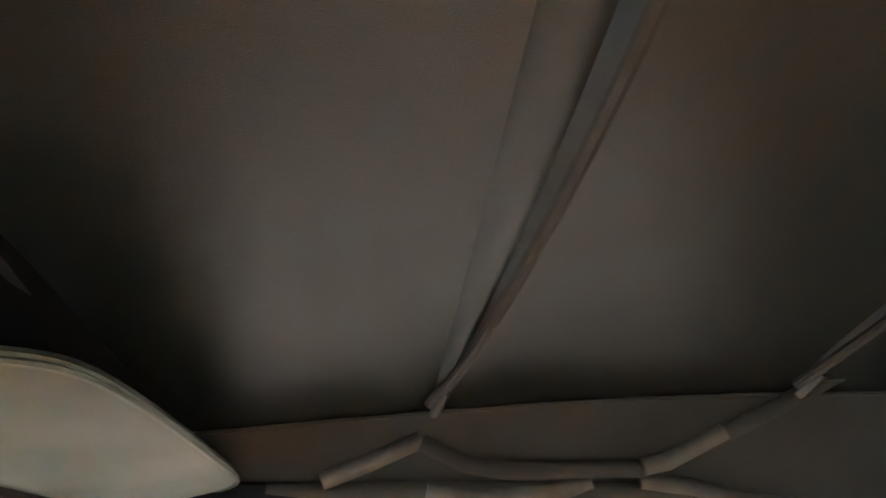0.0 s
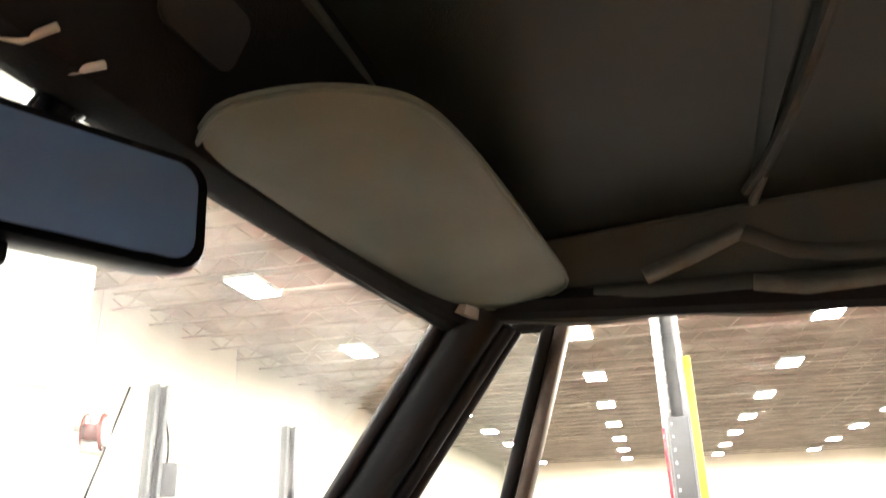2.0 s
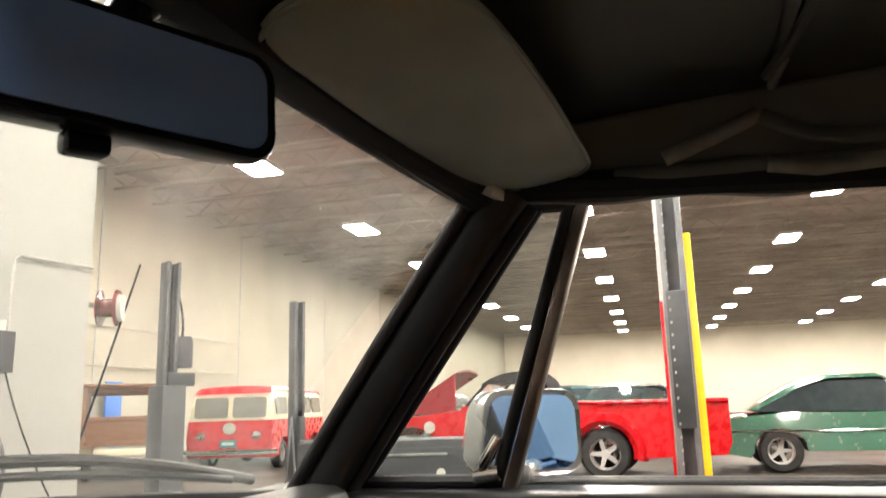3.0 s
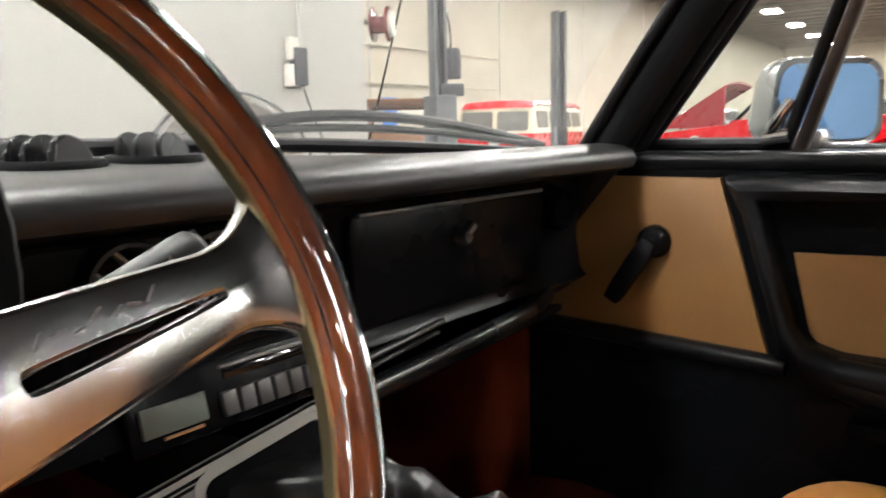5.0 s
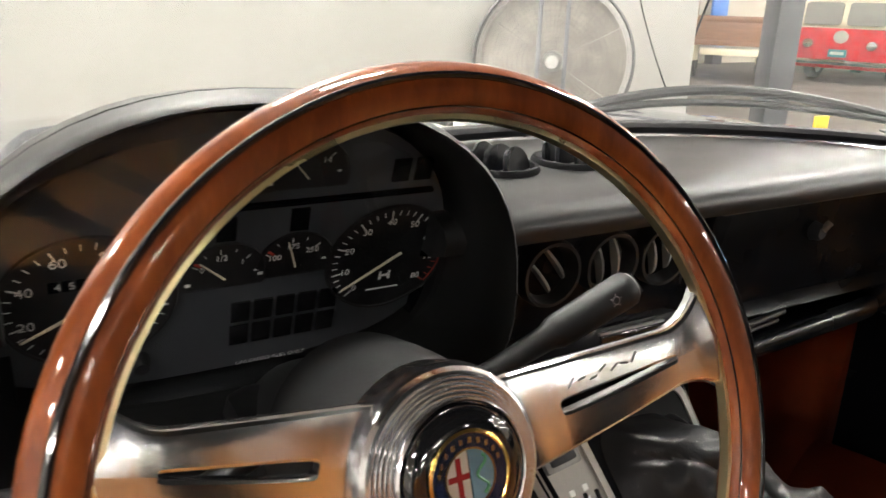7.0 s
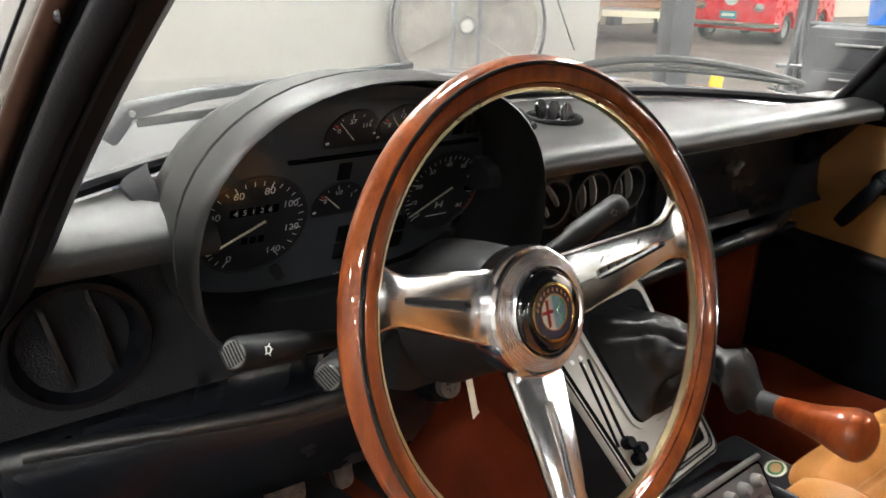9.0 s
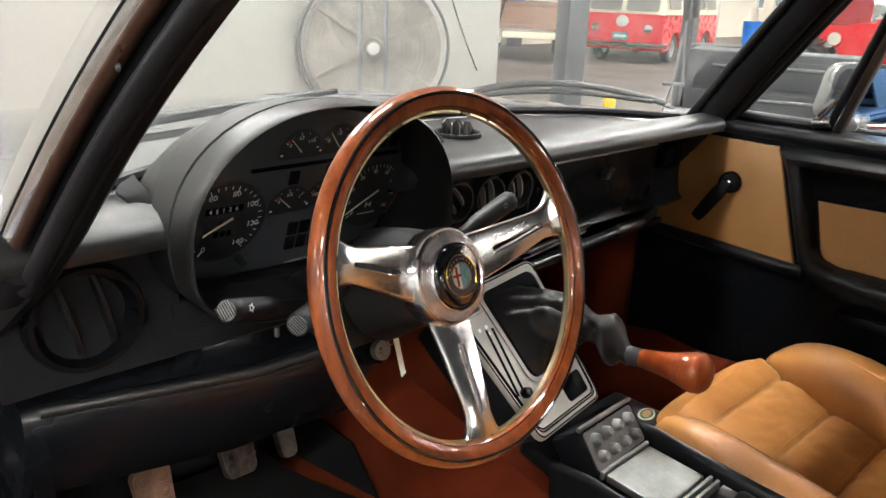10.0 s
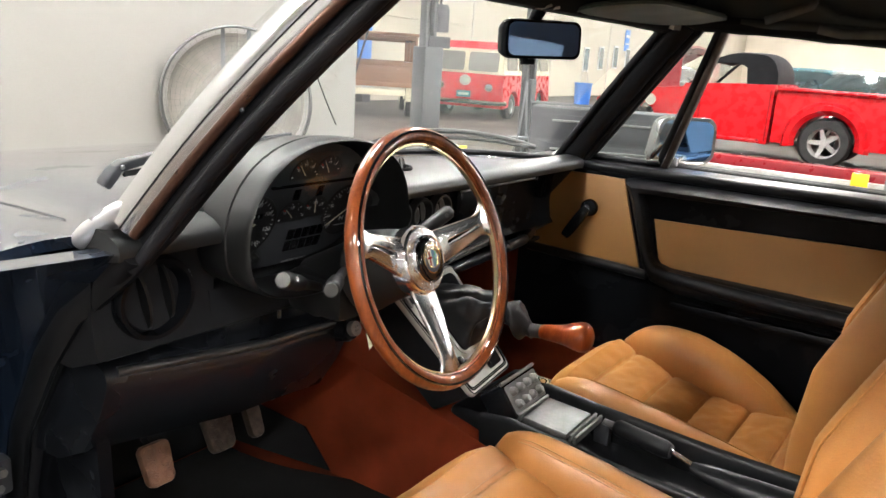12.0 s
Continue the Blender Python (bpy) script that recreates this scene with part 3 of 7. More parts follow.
def red_truck():
    """Nose towards +y, its flank towards -x."""
    e = thing("pickup_truck", "glossy red vintage pickup truck with open hood and black roof", "truck", base=(11.9, 1.6, 0))
    xl, xr = 11.12, 12.75
    bed = [(1.84, 0.30), (1.62, 0.30)] + arch(1.10, 0.36, 0.46, 0, 180, 14) + [(0.55, 0.30), (-0.55, 0.34), (-0.62, 0.50), (-0.62, 1.06), (1.84, 1.08)]
    prof_body("bed", bed, xl, xr, M_RED, e, "red pickup bed with rolled rail", 0.02)
    rail = B()
    tube(rail, [(xl - 0.01, 1.84, 1.09), (xl - 0.01, -0.62, 1.07)], 0.03, 8)
    part("rail", rail, M_RED, e)
    fl = B()
    lathe(fl, [(0.40, -0.02), (0.47, -0.10), (0.54, -0.10), (0.60, 0.02)], 24, Matrix.Translation((xl + 0.02, 1.10, 0.36)) @ Matrix.Rotation(radians(90), 4, "Y"), radians(80), radians(280))
    part("fender", fl, M_RED, e, "bulging red rear fender")
    cab = [(1.88, 0.26), (3.25, 0.26), (3.30, 0.95), (3.22, 1.09), (2.5, 1.13), (1.88, 1.15)]
    prof_body("cab", cab, xl - 0.02, xr + 0.02, M_RED, e, "red cab with door line", 0.03)
    for y in (1.92, 2.95):
        part("door_seam", box(B(), (xl - 0.025, y, 0.68), (0.006, 0.008, 0.75), None, 0), M_PLASTIC, e)
    roof = bez((1.80, 1.12), (1.79, 1.60), (2.14, 1.598), 12)
    roof = [(q[0], q[1]) for q in roof] + [(2.40, 1.60), (2.58, 1.572), (2.72, 1.52), (2.86, 1.44), (2.85, 1.41), (2.72, 1.435), (2.55, 1.452), (2.40, 1.448), (2.32, 1.42), (2.27, 1.36), (2.235, 1.12)]
    roof = [(y + 0.08, z) for y, z in roof]
    prof_body("roof", roof, xl + 0.10, xr - 0.36, M_LINING, e, "black chopped roof", 0.06)
    for x in (xl + 0.12, xr - 0.12):
        part("pillar", tube(B(), [(x, 2.84, 1.43), (x, 3.2, 1.06)], 0.025, 8), M_LINING, e)
    part("windscreen", loft(B(), [[V(xl + 0.14, 2.86, 1.42), V(xr - 0.14, 2.86, 1.42), V(xr - 0.14, 3.18, 1.08), V(xl + 0.14, 3.18, 1.08)], [V(xl + 0.14, 2.87, 1.425), V(xr - 0.14, 2.87, 1.425), V(xr - 0.14, 3.19, 1.085), V(xl + 0.14, 3.19, 1.085)]]), M_GLASS2, e)
    nose = [(3.25, 0.28), (3.62, 0.28)] + arch(4.10, 0.36, 0.46, 180, 0, 14)[0:15] + [(4.70, 0.45), (4.72, 0.75), (4.45, 0.92), (3.25, 1.05)]
    prof_body("nose", nose, xl + 0.04, xr - 0.04, M_RED, e, "red nose and front fenders", 0.05)
    hood = B()
    sheet(hood, lambda u, v: V(xl + 0.25 + (xr - xl - 0.5) * u, 3.35 + 1.05 * v, 1.62 - 0.62 * v + 0.05 * math.sin(math.pi * u)), 8, 10, 0.03)
    part("hood", hood, M_DARKRED, e, "dark red engine hood tilted up")
    sd = B()
    loft(sd, [[V(x, 3.40, 1.60), V(x, 4.42, 0.98), V(x, 3.40, 0.98)] for x in (xl + 0.24, xl + 0.27)])
    part("hood_side", sd, M_DARKRED, e, "dark red raised hood side")
    part("badge", lathe(B(), [(0, 0), (0.09, 0), (0.09, 0.01), (0, 0.01)], 20, basis((xl - 0.03, 3.75, 0.78), (0, 1, 0), (0, 0, 1))), M_BONE, e, "pale round door emblem")
    for y, r in ((1.10, 0.36), (4.10, 0.34)):
        wheel(e, (xl + 0.10, y, r), r, 0.24)
        wheel(e, (xr - 0.10, y, r), r, 0.24)
    sl = B()
    box(sl, (11.05, 2.65, 0.30), (0.16, 1.3, 0.05), None, 0.015)
    part("running_board", sl, M_RED, e)
    e.location.y += 0.19


red_truck()


def saloon(name, label, m, material, L=4.4, W=1.7, H=1.38, roofmat=None):
    e = thing(name, label, "car", "parked cars", m=m)
    h = L / 2
    lower = [(-h, 0.45), (-h + 0.03, 0.30), (-h * 0.8, 0.22)] + arch(-h * 0.62, 0.31, 0.37, 180, 0, 10) + arch(h * 0.62, 0.31, 0.37, 180, 0, 10) + [(h * 0.93, 0.22), (h, 0.34), (h, 0.58), (h * 0.95, 0.72), (h * 0.35, 0.86), (-h * 0.55, 0.90), (-h * 0.93, 0.82), (-h, 0.66)]
    prof_body("body", lower, -W / 2, W / 2, material, e, crown=0.07)
    up = [(h * 0.35, 0.84), (h * 0.08, H - 0.06), (-h * 0.02, H), (-h * 0.28, H), (-h * 0.45, H - 0.08), (-h * 0.75, 0.88)]
    prof_body("greenhouse", up, -W / 2 + 0.12, W / 2 - 0.12, M_WGLASS, e, "dark glazed cabin", 0.16)
    rf = [(h * 0.06, H - 0.05), (-h * 0.02, H + 0.02), (-h * 0.28, H + 0.02), (-h * 0.50, H - 0.10), (-h * 0.78, 0.90), (-h * 0.72, 0.90), (-h * 0.44, H - 0.12), (-h * 0.28, H - 0.03), (-h * 0.02, H - 0.03)]
    prof_body("roof", rf, -W / 2 + 0.17, W / 2 - 0.17, roofmat or material, e, crown=0.05)
    tr = B()
    for s in (-1, 1):
        tube(tr, [(s * W / 2 * 1.005, -h * 0.95, 0.60), (s * W / 2 * 1.005, h * 0.95, 0.60)], 0.012, 6)
    part("trim", tr, M_CHROME, e, "chrome side strip")
    bp = B()
    for s in (-1, 1):
        tube(bp, [(-W / 2 * 0.95, s * (h + 0.03), 0.42), (0, s * (h + 0.08), 0.42), (W / 2 * 0.95, s * (h + 0.03), 0.42)], 0.045, 8)
    part("bumper", bp, M_CHROME, e, "chrome bumper")
    for s in (-1, 1):
        part("headlight", lathe(B(), [(0, 0.03), (0.07, 0.02), (0.08, 0), (0.08, -0.05), (0, -0.05)], 16, basis((s * W * 0.36, h + 0.01, 0.58), (1, 0, 0), (0, 0, 1)) @ Matrix.Rotation(math.pi, 4, "X")), M_CHROME, e)
        for y in (-h * 0.62, h * 0.62):
            wheel(e, (s * (W / 2 - 0.1), y, 0.31), 0.31, 0.19)
    return e


saloon("parked_car", "dark green fastback coupe with pale roof pillars", Matrix.Translation((13.2, -2.52, 0)) @ Matrix.Rotation(radians(183), 4, "Z"), M_GREEN, 4.7, 1.8, 1.40)
saloon("parked_car", "silver saloon behind the pickup", Matrix.Translation((16.5, 1.6, 0)) @ Matrix.Rotation(radians(70), 4, "Z"), M_SILVER, 4.4, 1.7, 1.45)
saloon("parked_car", "teal and white car behind the pickup", Matrix.Translation((19.5, 3.2, 0)) @ Matrix.Rotation(radians(80), 4, "Z"), M_TEAL, 4.6, 1.75, 1.5)
saloon("parked_car", "red sports car in the far row", Matrix.Translation((19.0, -3.0, 0)) @ Matrix.Rotation(radians(30), 4, "Z"), M_RED, 4.2, 1.7, 1.25)
saloon("parked_car", "silver coupe among the far cars", Matrix.Translation((18.0, 6.3, 0)) @ Matrix.Rotation(radians(-60), 4, "Z"), M_SILVER, 4.2, 1.7, 1.35)


def red_van(m):
    """A small bus: red below, cream above, its front towards -y."""
    e = thing("passenger_van", "red and cream vintage van with chrome bumper", "van", m=m)
    lo = [(-1.95, 0.35), (-1.9, 0.28)] + arch(-1.15, 0.32, 0.40, 180, 0, 8) + arch(1.15, 0.32, 0.40, 180, 0, 8) + [(1.95, 0.3), (1.98, 0.6), (1.95, 1.10), (-1.98, 1.10), (-2.02, 0.7)]
    prof_body("lower_body", lo, -0.85, 0.85, M_RED, e, "red lower body", 0.02)
    upo = [(-1.97, 1.105), (1.95, 1.105), (1.88, 1.72), (1.7, 1.80), (-1.6, 1.80), (-1.85, 1.70)]
    prof_body("upper_body", upo, -0.84, 0.84, M_VANCREAM, e, "cream window band", 0.10)
    rf = [(-1.86, 1.70), (-1.6, 1.78), (1.7, 1.78), (1.9, 1.70), (1.75, 1.88), (0, 1.93), (-1.7, 1.88)]
    prof_body("roof", rf, -0.78, 0.78, M_RED, e, "red roof", 0.08)
    for s in (-1, 1):
        m2 = basis((s * 0.38, -1.955, 1.39), (1, 0, 0), (0, 0.12, 1))
        part("windscreen", slab(B(), rrect(0.66, 0.46, 0.06), 0.02, m2), M_VANGLASS, e, "split windscreen pane with its pale reflection painted in")
        part("headlight", lathe(B(), [(0, 0.06), (0.09, 0.04), (0.11, 0), (0.11, -0.05), (0, -0.05)], 18, basis((s * 0.55, -2.02, 0.78), (1, 0, 0), (0, 0, 1))), M_CHROME, e)
        for i in range(4):
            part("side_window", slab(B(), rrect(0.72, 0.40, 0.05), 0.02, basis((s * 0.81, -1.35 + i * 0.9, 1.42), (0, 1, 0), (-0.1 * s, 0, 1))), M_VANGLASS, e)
        for y in (-1.15, 1.15):
            wheel(e, (s * 0.72, y, 0.32), 0.32, 0.18)
    bp = B()
    tube(bp, [(-0.9, -1.9, 0.42), (-0.7, -2.1, 0.42), (0.7, -2.1, 0.42), (0.9, -1.9, 0.42)], 0.06, 8)
    part("bumper", bp, M_CHROME, e, "pale chrome bumper")
    part("number_plate", box(B(), (0, -2.06, 0.60), (0.32, 0.012, 0.16), None, 0.003), M_TEAL, e, "dark plate with a plain pale bar")
    part("plate_bar", box(B(), (0, -2.07, 0.60), (0.24, 0.008, 0.06), None, 0), M_BONE, e)
    part("emblem", lathe(B(), [(0, 0), (0.13, 0), (0.13, 0.012), (0, 0.012)], 20, basis((0, -2.0, 0.93), (1, 0, 0), (0, 0, 1))), M_BONE, e, "pale round emblem")


red_van(Matrix.Translation((14.45, 9.0, 0)) @ Matrix.Rotation(radians(-77), 4, "Z") @ Matrix.Diagonal((1.0, 0.95, 0.85, 1)))


def wagon(m):
    e = thing("wooden_wagon", "brown varnished wooden wagon body with open windows", "wagon", m=m)
    b = B()
    for x in (-0.8, 0.8):
        for y in (-1.6, -0.5, 0.6, 1.6):
            box(b, (x, y, 1.25), (0.08, 0.1, 1.1), None, 0.01)
    for x in (-0.8, 0.8):
        for z in (0.75, 1.22, 1.80):
            box(b, (x, 0, z), (0.07, 3.3, 0.1), None, 0.01)
    for y in (-1.6, 1.6):
        for z in (0.75, 1.22, 1.80):
            box(b, (0, y, z), (1.66, 0.08, 0.1), None, 0.01)
    part("frame", b, M_OAK, e)
    for x in (-0.8, 0.8):
        for i in range(3):
            part("panel", box(B(), (x, -1.05 + i * 1.08, 0.98), (0.03, 1.0, 0.42), None, 0.005), M_OAK, e)
    part("panel", box(B(), (0, -1.6, 0.98), (1.5, 0.03, 0.42), None, 0.005), M_OAK, e)
    part("roof", box(B(), (0, 0, 1.88), (1.8, 3.5, 0.07), None, 0.03), M_OAK, e)
    part("chassis", box(B(), (0, 0, 0.58), (1.2, 3.4, 0.14), None, 0.02), M_VANCREAM, e, "cream chassis rail")
    for s in (-1, 1):
        fb = B()
        lathe(fb, [(0.46, -0.15), (0.49, -0.15), (0.49, 0.15), (0.46, 0.15)], 20, Matrix.Translation((s * 0.78, -1.0, 0.38)) @ Matrix.Rotation(radians(90), 4, "Y"), radians(90), radians(270))
        part("fender", fb, M_VANCREAM, e, "cream curved mudguard")
        for y in (-1.0, 1.1):
            wheel(e, (s * 0.72, y, 0.36), 0.36, 0.15, rim=M_VANCREAM)


wagon(Matrix.Translation((11.6, 10.15, 0)) @ Matrix.Rotation(radians(-48), 4, "Z") @ Matrix.Diagonal((0.85, 0.85, 0.85, 1)))


def cabinet(name, label, c, s, material, rot=0):
    m = Matrix.Translation(c) @ Matrix.Rotation(radians(rot), 4, "Z")
    e = thing(name, label, "cabinet", m=m)
    part("body", box(B(), (0, 0, s[2] / 2), s, None, 0.012), material, e)
    for i in range(3):
        d = part("drawer", box(B(), (0, -s[1] / 2 - 0.006, s[2] * (0.2 + 0.3 * i)), (s[0] * 0.9, 0.012, s[2] * 0.26), None, 0.004), material, e)
        part("handle", box(B(), (0, -s[1] / 2 - 0.025, s[2] * (0.27 + 0.3 * i)), (s[0] * 0.7, 0.02, 0.02), None, 0.006), M_BRUSH, d)
    return e


cabinet("tool_cabinet", "low dark grey workshop cabinet", (7.0, 3.25, 0), (1.1, 0.5, 0.80), M_DGREY, -60)
tc = cabinet("tool_cabinet", "long dark grey workshop cabinet with pale emblem", (5.55, 2.28, 0), (1.35, 0.5, 0.85), M_DGREY, -68)
for dz, r in ((0.60, 0.035), (0.53, 0.05), (0.45, 0.045)):
    part("emblem", lathe(B(), [(0, 0), (r, 0), (r, 0.012), (0, 0.012)], 18, tc.matrix_basis @ Matrix.Translation((0.42, -0.27, dz)) @ Matrix.Rotation(radians(90), 4, "X")), M_BONE, tc, "pale emblem").matrix_parent_inverse = tc.matrix_basis.inverted()


def pallet_jack():
    e = thing("hydraulic_jack", "pale grey wheeled workshop jack with upright handle", "jack", base=(5.5, 3.1, 0))
    b = B()
    for s in (-0.12, 0.12):
        tube(b, [(5.5 + s, 3.1 - s, 0.12), (5.6 + s, 3.2 - s, 0.12)], 0.03, 8)
        tube(b, [(5.5 + s, 3.1 - s, 0.12), (5.55 + s * 0.6, 3.15, 0.55), (5.55, 3.15, 1.05)], 0.010, 6)
    tube(b, [(5.45, 3.25, 0.5), (5.66, 3.05, 0.5)], 0.018, 6)
    part("frame", b, M_POST, e)
    for s in (-0.14, 0.14):
        part("caster", lathe(B(), [(0, -0.02), (0.05, -0.02), (0.05, 0.02), (0, 0.02)], 14, Matrix.Translation((5.5 + s, 3.1 - s, 0.05)) @ Matrix.Rotation(radians(90), 4, "X")), M_TYRE, e)


pallet_jack()


def bucket(name, label, c, material, h=0.4, r=0.15):
    e = thing(name, label, "container", base=c)
    part("shell", lathe(B(), [(0, 0), (r * 0.85, 0), (r, h * 0.95), (r * 1.05, h), (r * 0.95, h), (r * 0.8, 0.02), (0, 0.02)], 20, Matrix.Translation(c)), material, e)
    hb = B()
    tube(hb, [Vector(c) + V(r * math.cos(a), 0, h + 0.14 * math.sin(a)) for a in [math.pi * k / 10 for k in range(11)]], 0.006, 6)
    part("handle", hb, M_MESH, e)


bucket("bucket", "blue plastic container on the cabinet", (7.05, 3.25, 0.805), M_BLUEPLAS, 0.24, 0.10)
for x, y in ((8.6, 11.6), (12.4, 11.6), (14.6, 11.6)):
    p = HALL @ V(x, y, 0)
    e = thing("blue_panel", "blue board leaning on the cream wall", "panel", "blue panels", m=Matrix.Translation(p))
    part("board", box(B(), (0, 0, 1.1), (0.5, 0.05, 1.5), None, 0.01), M_BLUEPLAS, e)
    part("foot", box(B(), (0, 0, 0.18), (0.3, 0.25, 0.36), None, 0.01), M_DGREY, e)
for x, w, mt, lb in ((10.15, 0.35, M_DARKRED, "red painted low lift ramp on the floor"), (8.75, 0.10, M_MESH, "pale steel rail of the low lift ramp"), (7.68, 0.40, M_DARKRED, "dull red low lift ramp on the floor")):
    rs = B()
    box(rs, (x, 0.9, 0.07), (w, 5.0, 0.14), None, 0.01)
    solo("ramp_strip", rs, mt, lb, "ramp")
yt = thing("floor_sign", "small yellow floor marker on the ramp", "marker", base=(7.68, 0.36, 0.14))
part("plate", box(B(), (7.68, 0.36, 0.245), (0.02, 0.16, 0.19), None, 0.004), M_YELLOW, yt)
part("foot", box(B(), (7.71, 0.36, 0.150), (0.10, 0.16, 0.02), None, 0.004), M_YELLOW, yt)
yt = thing("floor_sign", "small yellow floor marker beside the lift", "marker", base=(5.9, 4.1, 0.0))
part("plate", box(B(), (5.9, 4.1, 0.20), (0.18, 0.03, 0.18), None, 0.004), M_YELLOW, yt)
part("foot", box(B(), (5.9, 4.14, 0.055), (0.18, 0.10, 0.11), None, 0.004), M_YELLOW, yt)

# the hall floor lies below the car's datum
FLOOR_Z = -0.15
for ob in scene.objects:
    if ob.parent is None and ob is not cam:
        ob.location.z += FLOOR_Z

# ---- the car: shell ----
X0 = -0.03


def ws_low(d):
    return V(X0 + d, 0.43 - 0.13 * (d / 0.58) ** 2, 0.876 - 0.028 * (d / 0.58) ** 2)


def ws_top(d):
    return V(X0 + d * 0.9, 0.033 - 0.033 * (d / 0.58) ** 2, 1.183 - 0.009 * (d / 0.58) ** 2)


def pillar_axis(s, u):
    if s > 0:
        a, b = V(X0 + 0.618, 0.255, 0.835), V(X0 + 0.542, -0.025, 1.178)
    else:
        a, b = V(-0.645, 0.203, 0.848), V(-0.521, -0.090, 1.191)
    return a.lerp(b, u) + V(s * 0.012 * math.sin(math.pi * u), 0.01 * math.sin(math.pi * u), 0)


def shell():
    # floor pan, tunnel, firewall
    fl = B()
    box(fl, (X0, -0.25, 0.215), (1.34, 2.1, 0.05), None, 0.01)
    solo("car_floor", fl, M_CARPET, "rust red carpet on the car floor", kind="structure")
    t = B()
    prof = [(-0.125, 0.24), (-0.12, 0.36), (-0.10, 0.41), (0.04, 0.41), (0.06, 0.36), (0.065, 0.24)]
    loft(t, [[V(x + (0.0 if y < 0.2 else -0.03 * (y - 0.2)), y, z + (0.0 if y < 0 else 0.22 * min(y, 0.5) ** 1.0) * (z > 0.3)) for x, z in prof] for y in (-1.0, -0.5, 0.0, 0.2, 0.45, 0.85)])
    solo("car_tunnel", t, M_CARPET, "rust red carpeted centre tunnel", kind="structure")
    pc = B()
    sheet(pc, lambda u, v: V(0.425 + 0.125 * u, 0.03 + 0.32 * v, 0.410 - 0.15 * (1 - u) ** 2.2 - 0.05 * max(0, v - 0.7) - 0.02 * u ** 6 + 0.004 * math.sin(9 * u + 7 * v)), 18, 24, 0.012)
    solo("passenger_carpet", pc, M_CARPET, "rust red carpet rising in the passenger footwell", kind="structure")
    sc = B()
    box(sc, (0.555, -0.28, 0.315), (0.07, 0.80, 0.10), None, 0.02, 3)
    solo("sill_carpet", sc, M_CARPET, "rust red carpet over the passenger sill", kind="structure")
    f = B()
    sheet(f, lambda u, v: V(-0.74 + 1.42 * u, 0.62 + 0.22 * v ** 1.5, 0.20 + 0.575 * v), 4, 12, 0.02, (0, 1, 0))
    solo("firewall", f, M_LINING, "black carpeted toe board", kind="structure")
    r = B()
    sheet(r, lambda u, v: V(-0.66 + 1.26 * u, -0.78 - 0.18 * v, 0.24 + 0.6 * v), 4, 8, 0.02, (0, -1, 0))
    sheet(r, lambda u, v: V(-0.66 + 1.26 * u, -0.96 - 0.6 * v, 0.84), 4, 4, 0.02)
    solo("rear_bulkhead", r, M_LINING, "black lined rear bulkhead", kind="structure")
    for s in (-1, 1):
        k = B()
        sheet(k, lambda u, v: V(X0 + s * (0.60 + 0.02 * v), (0.30 if s < 0 else 0.365) + 0.45 * u, 0.24 + 0.56 * v), 4, 6, 0.02, (s, 0, 0))
        solo("kick_panel", k, M_PLASTIC if s < 0 else M_CARPET, "black kick panel of the footwell" if s < 0 else "rust red carpeted kick panel of the footwell", kind="structure")


shell()


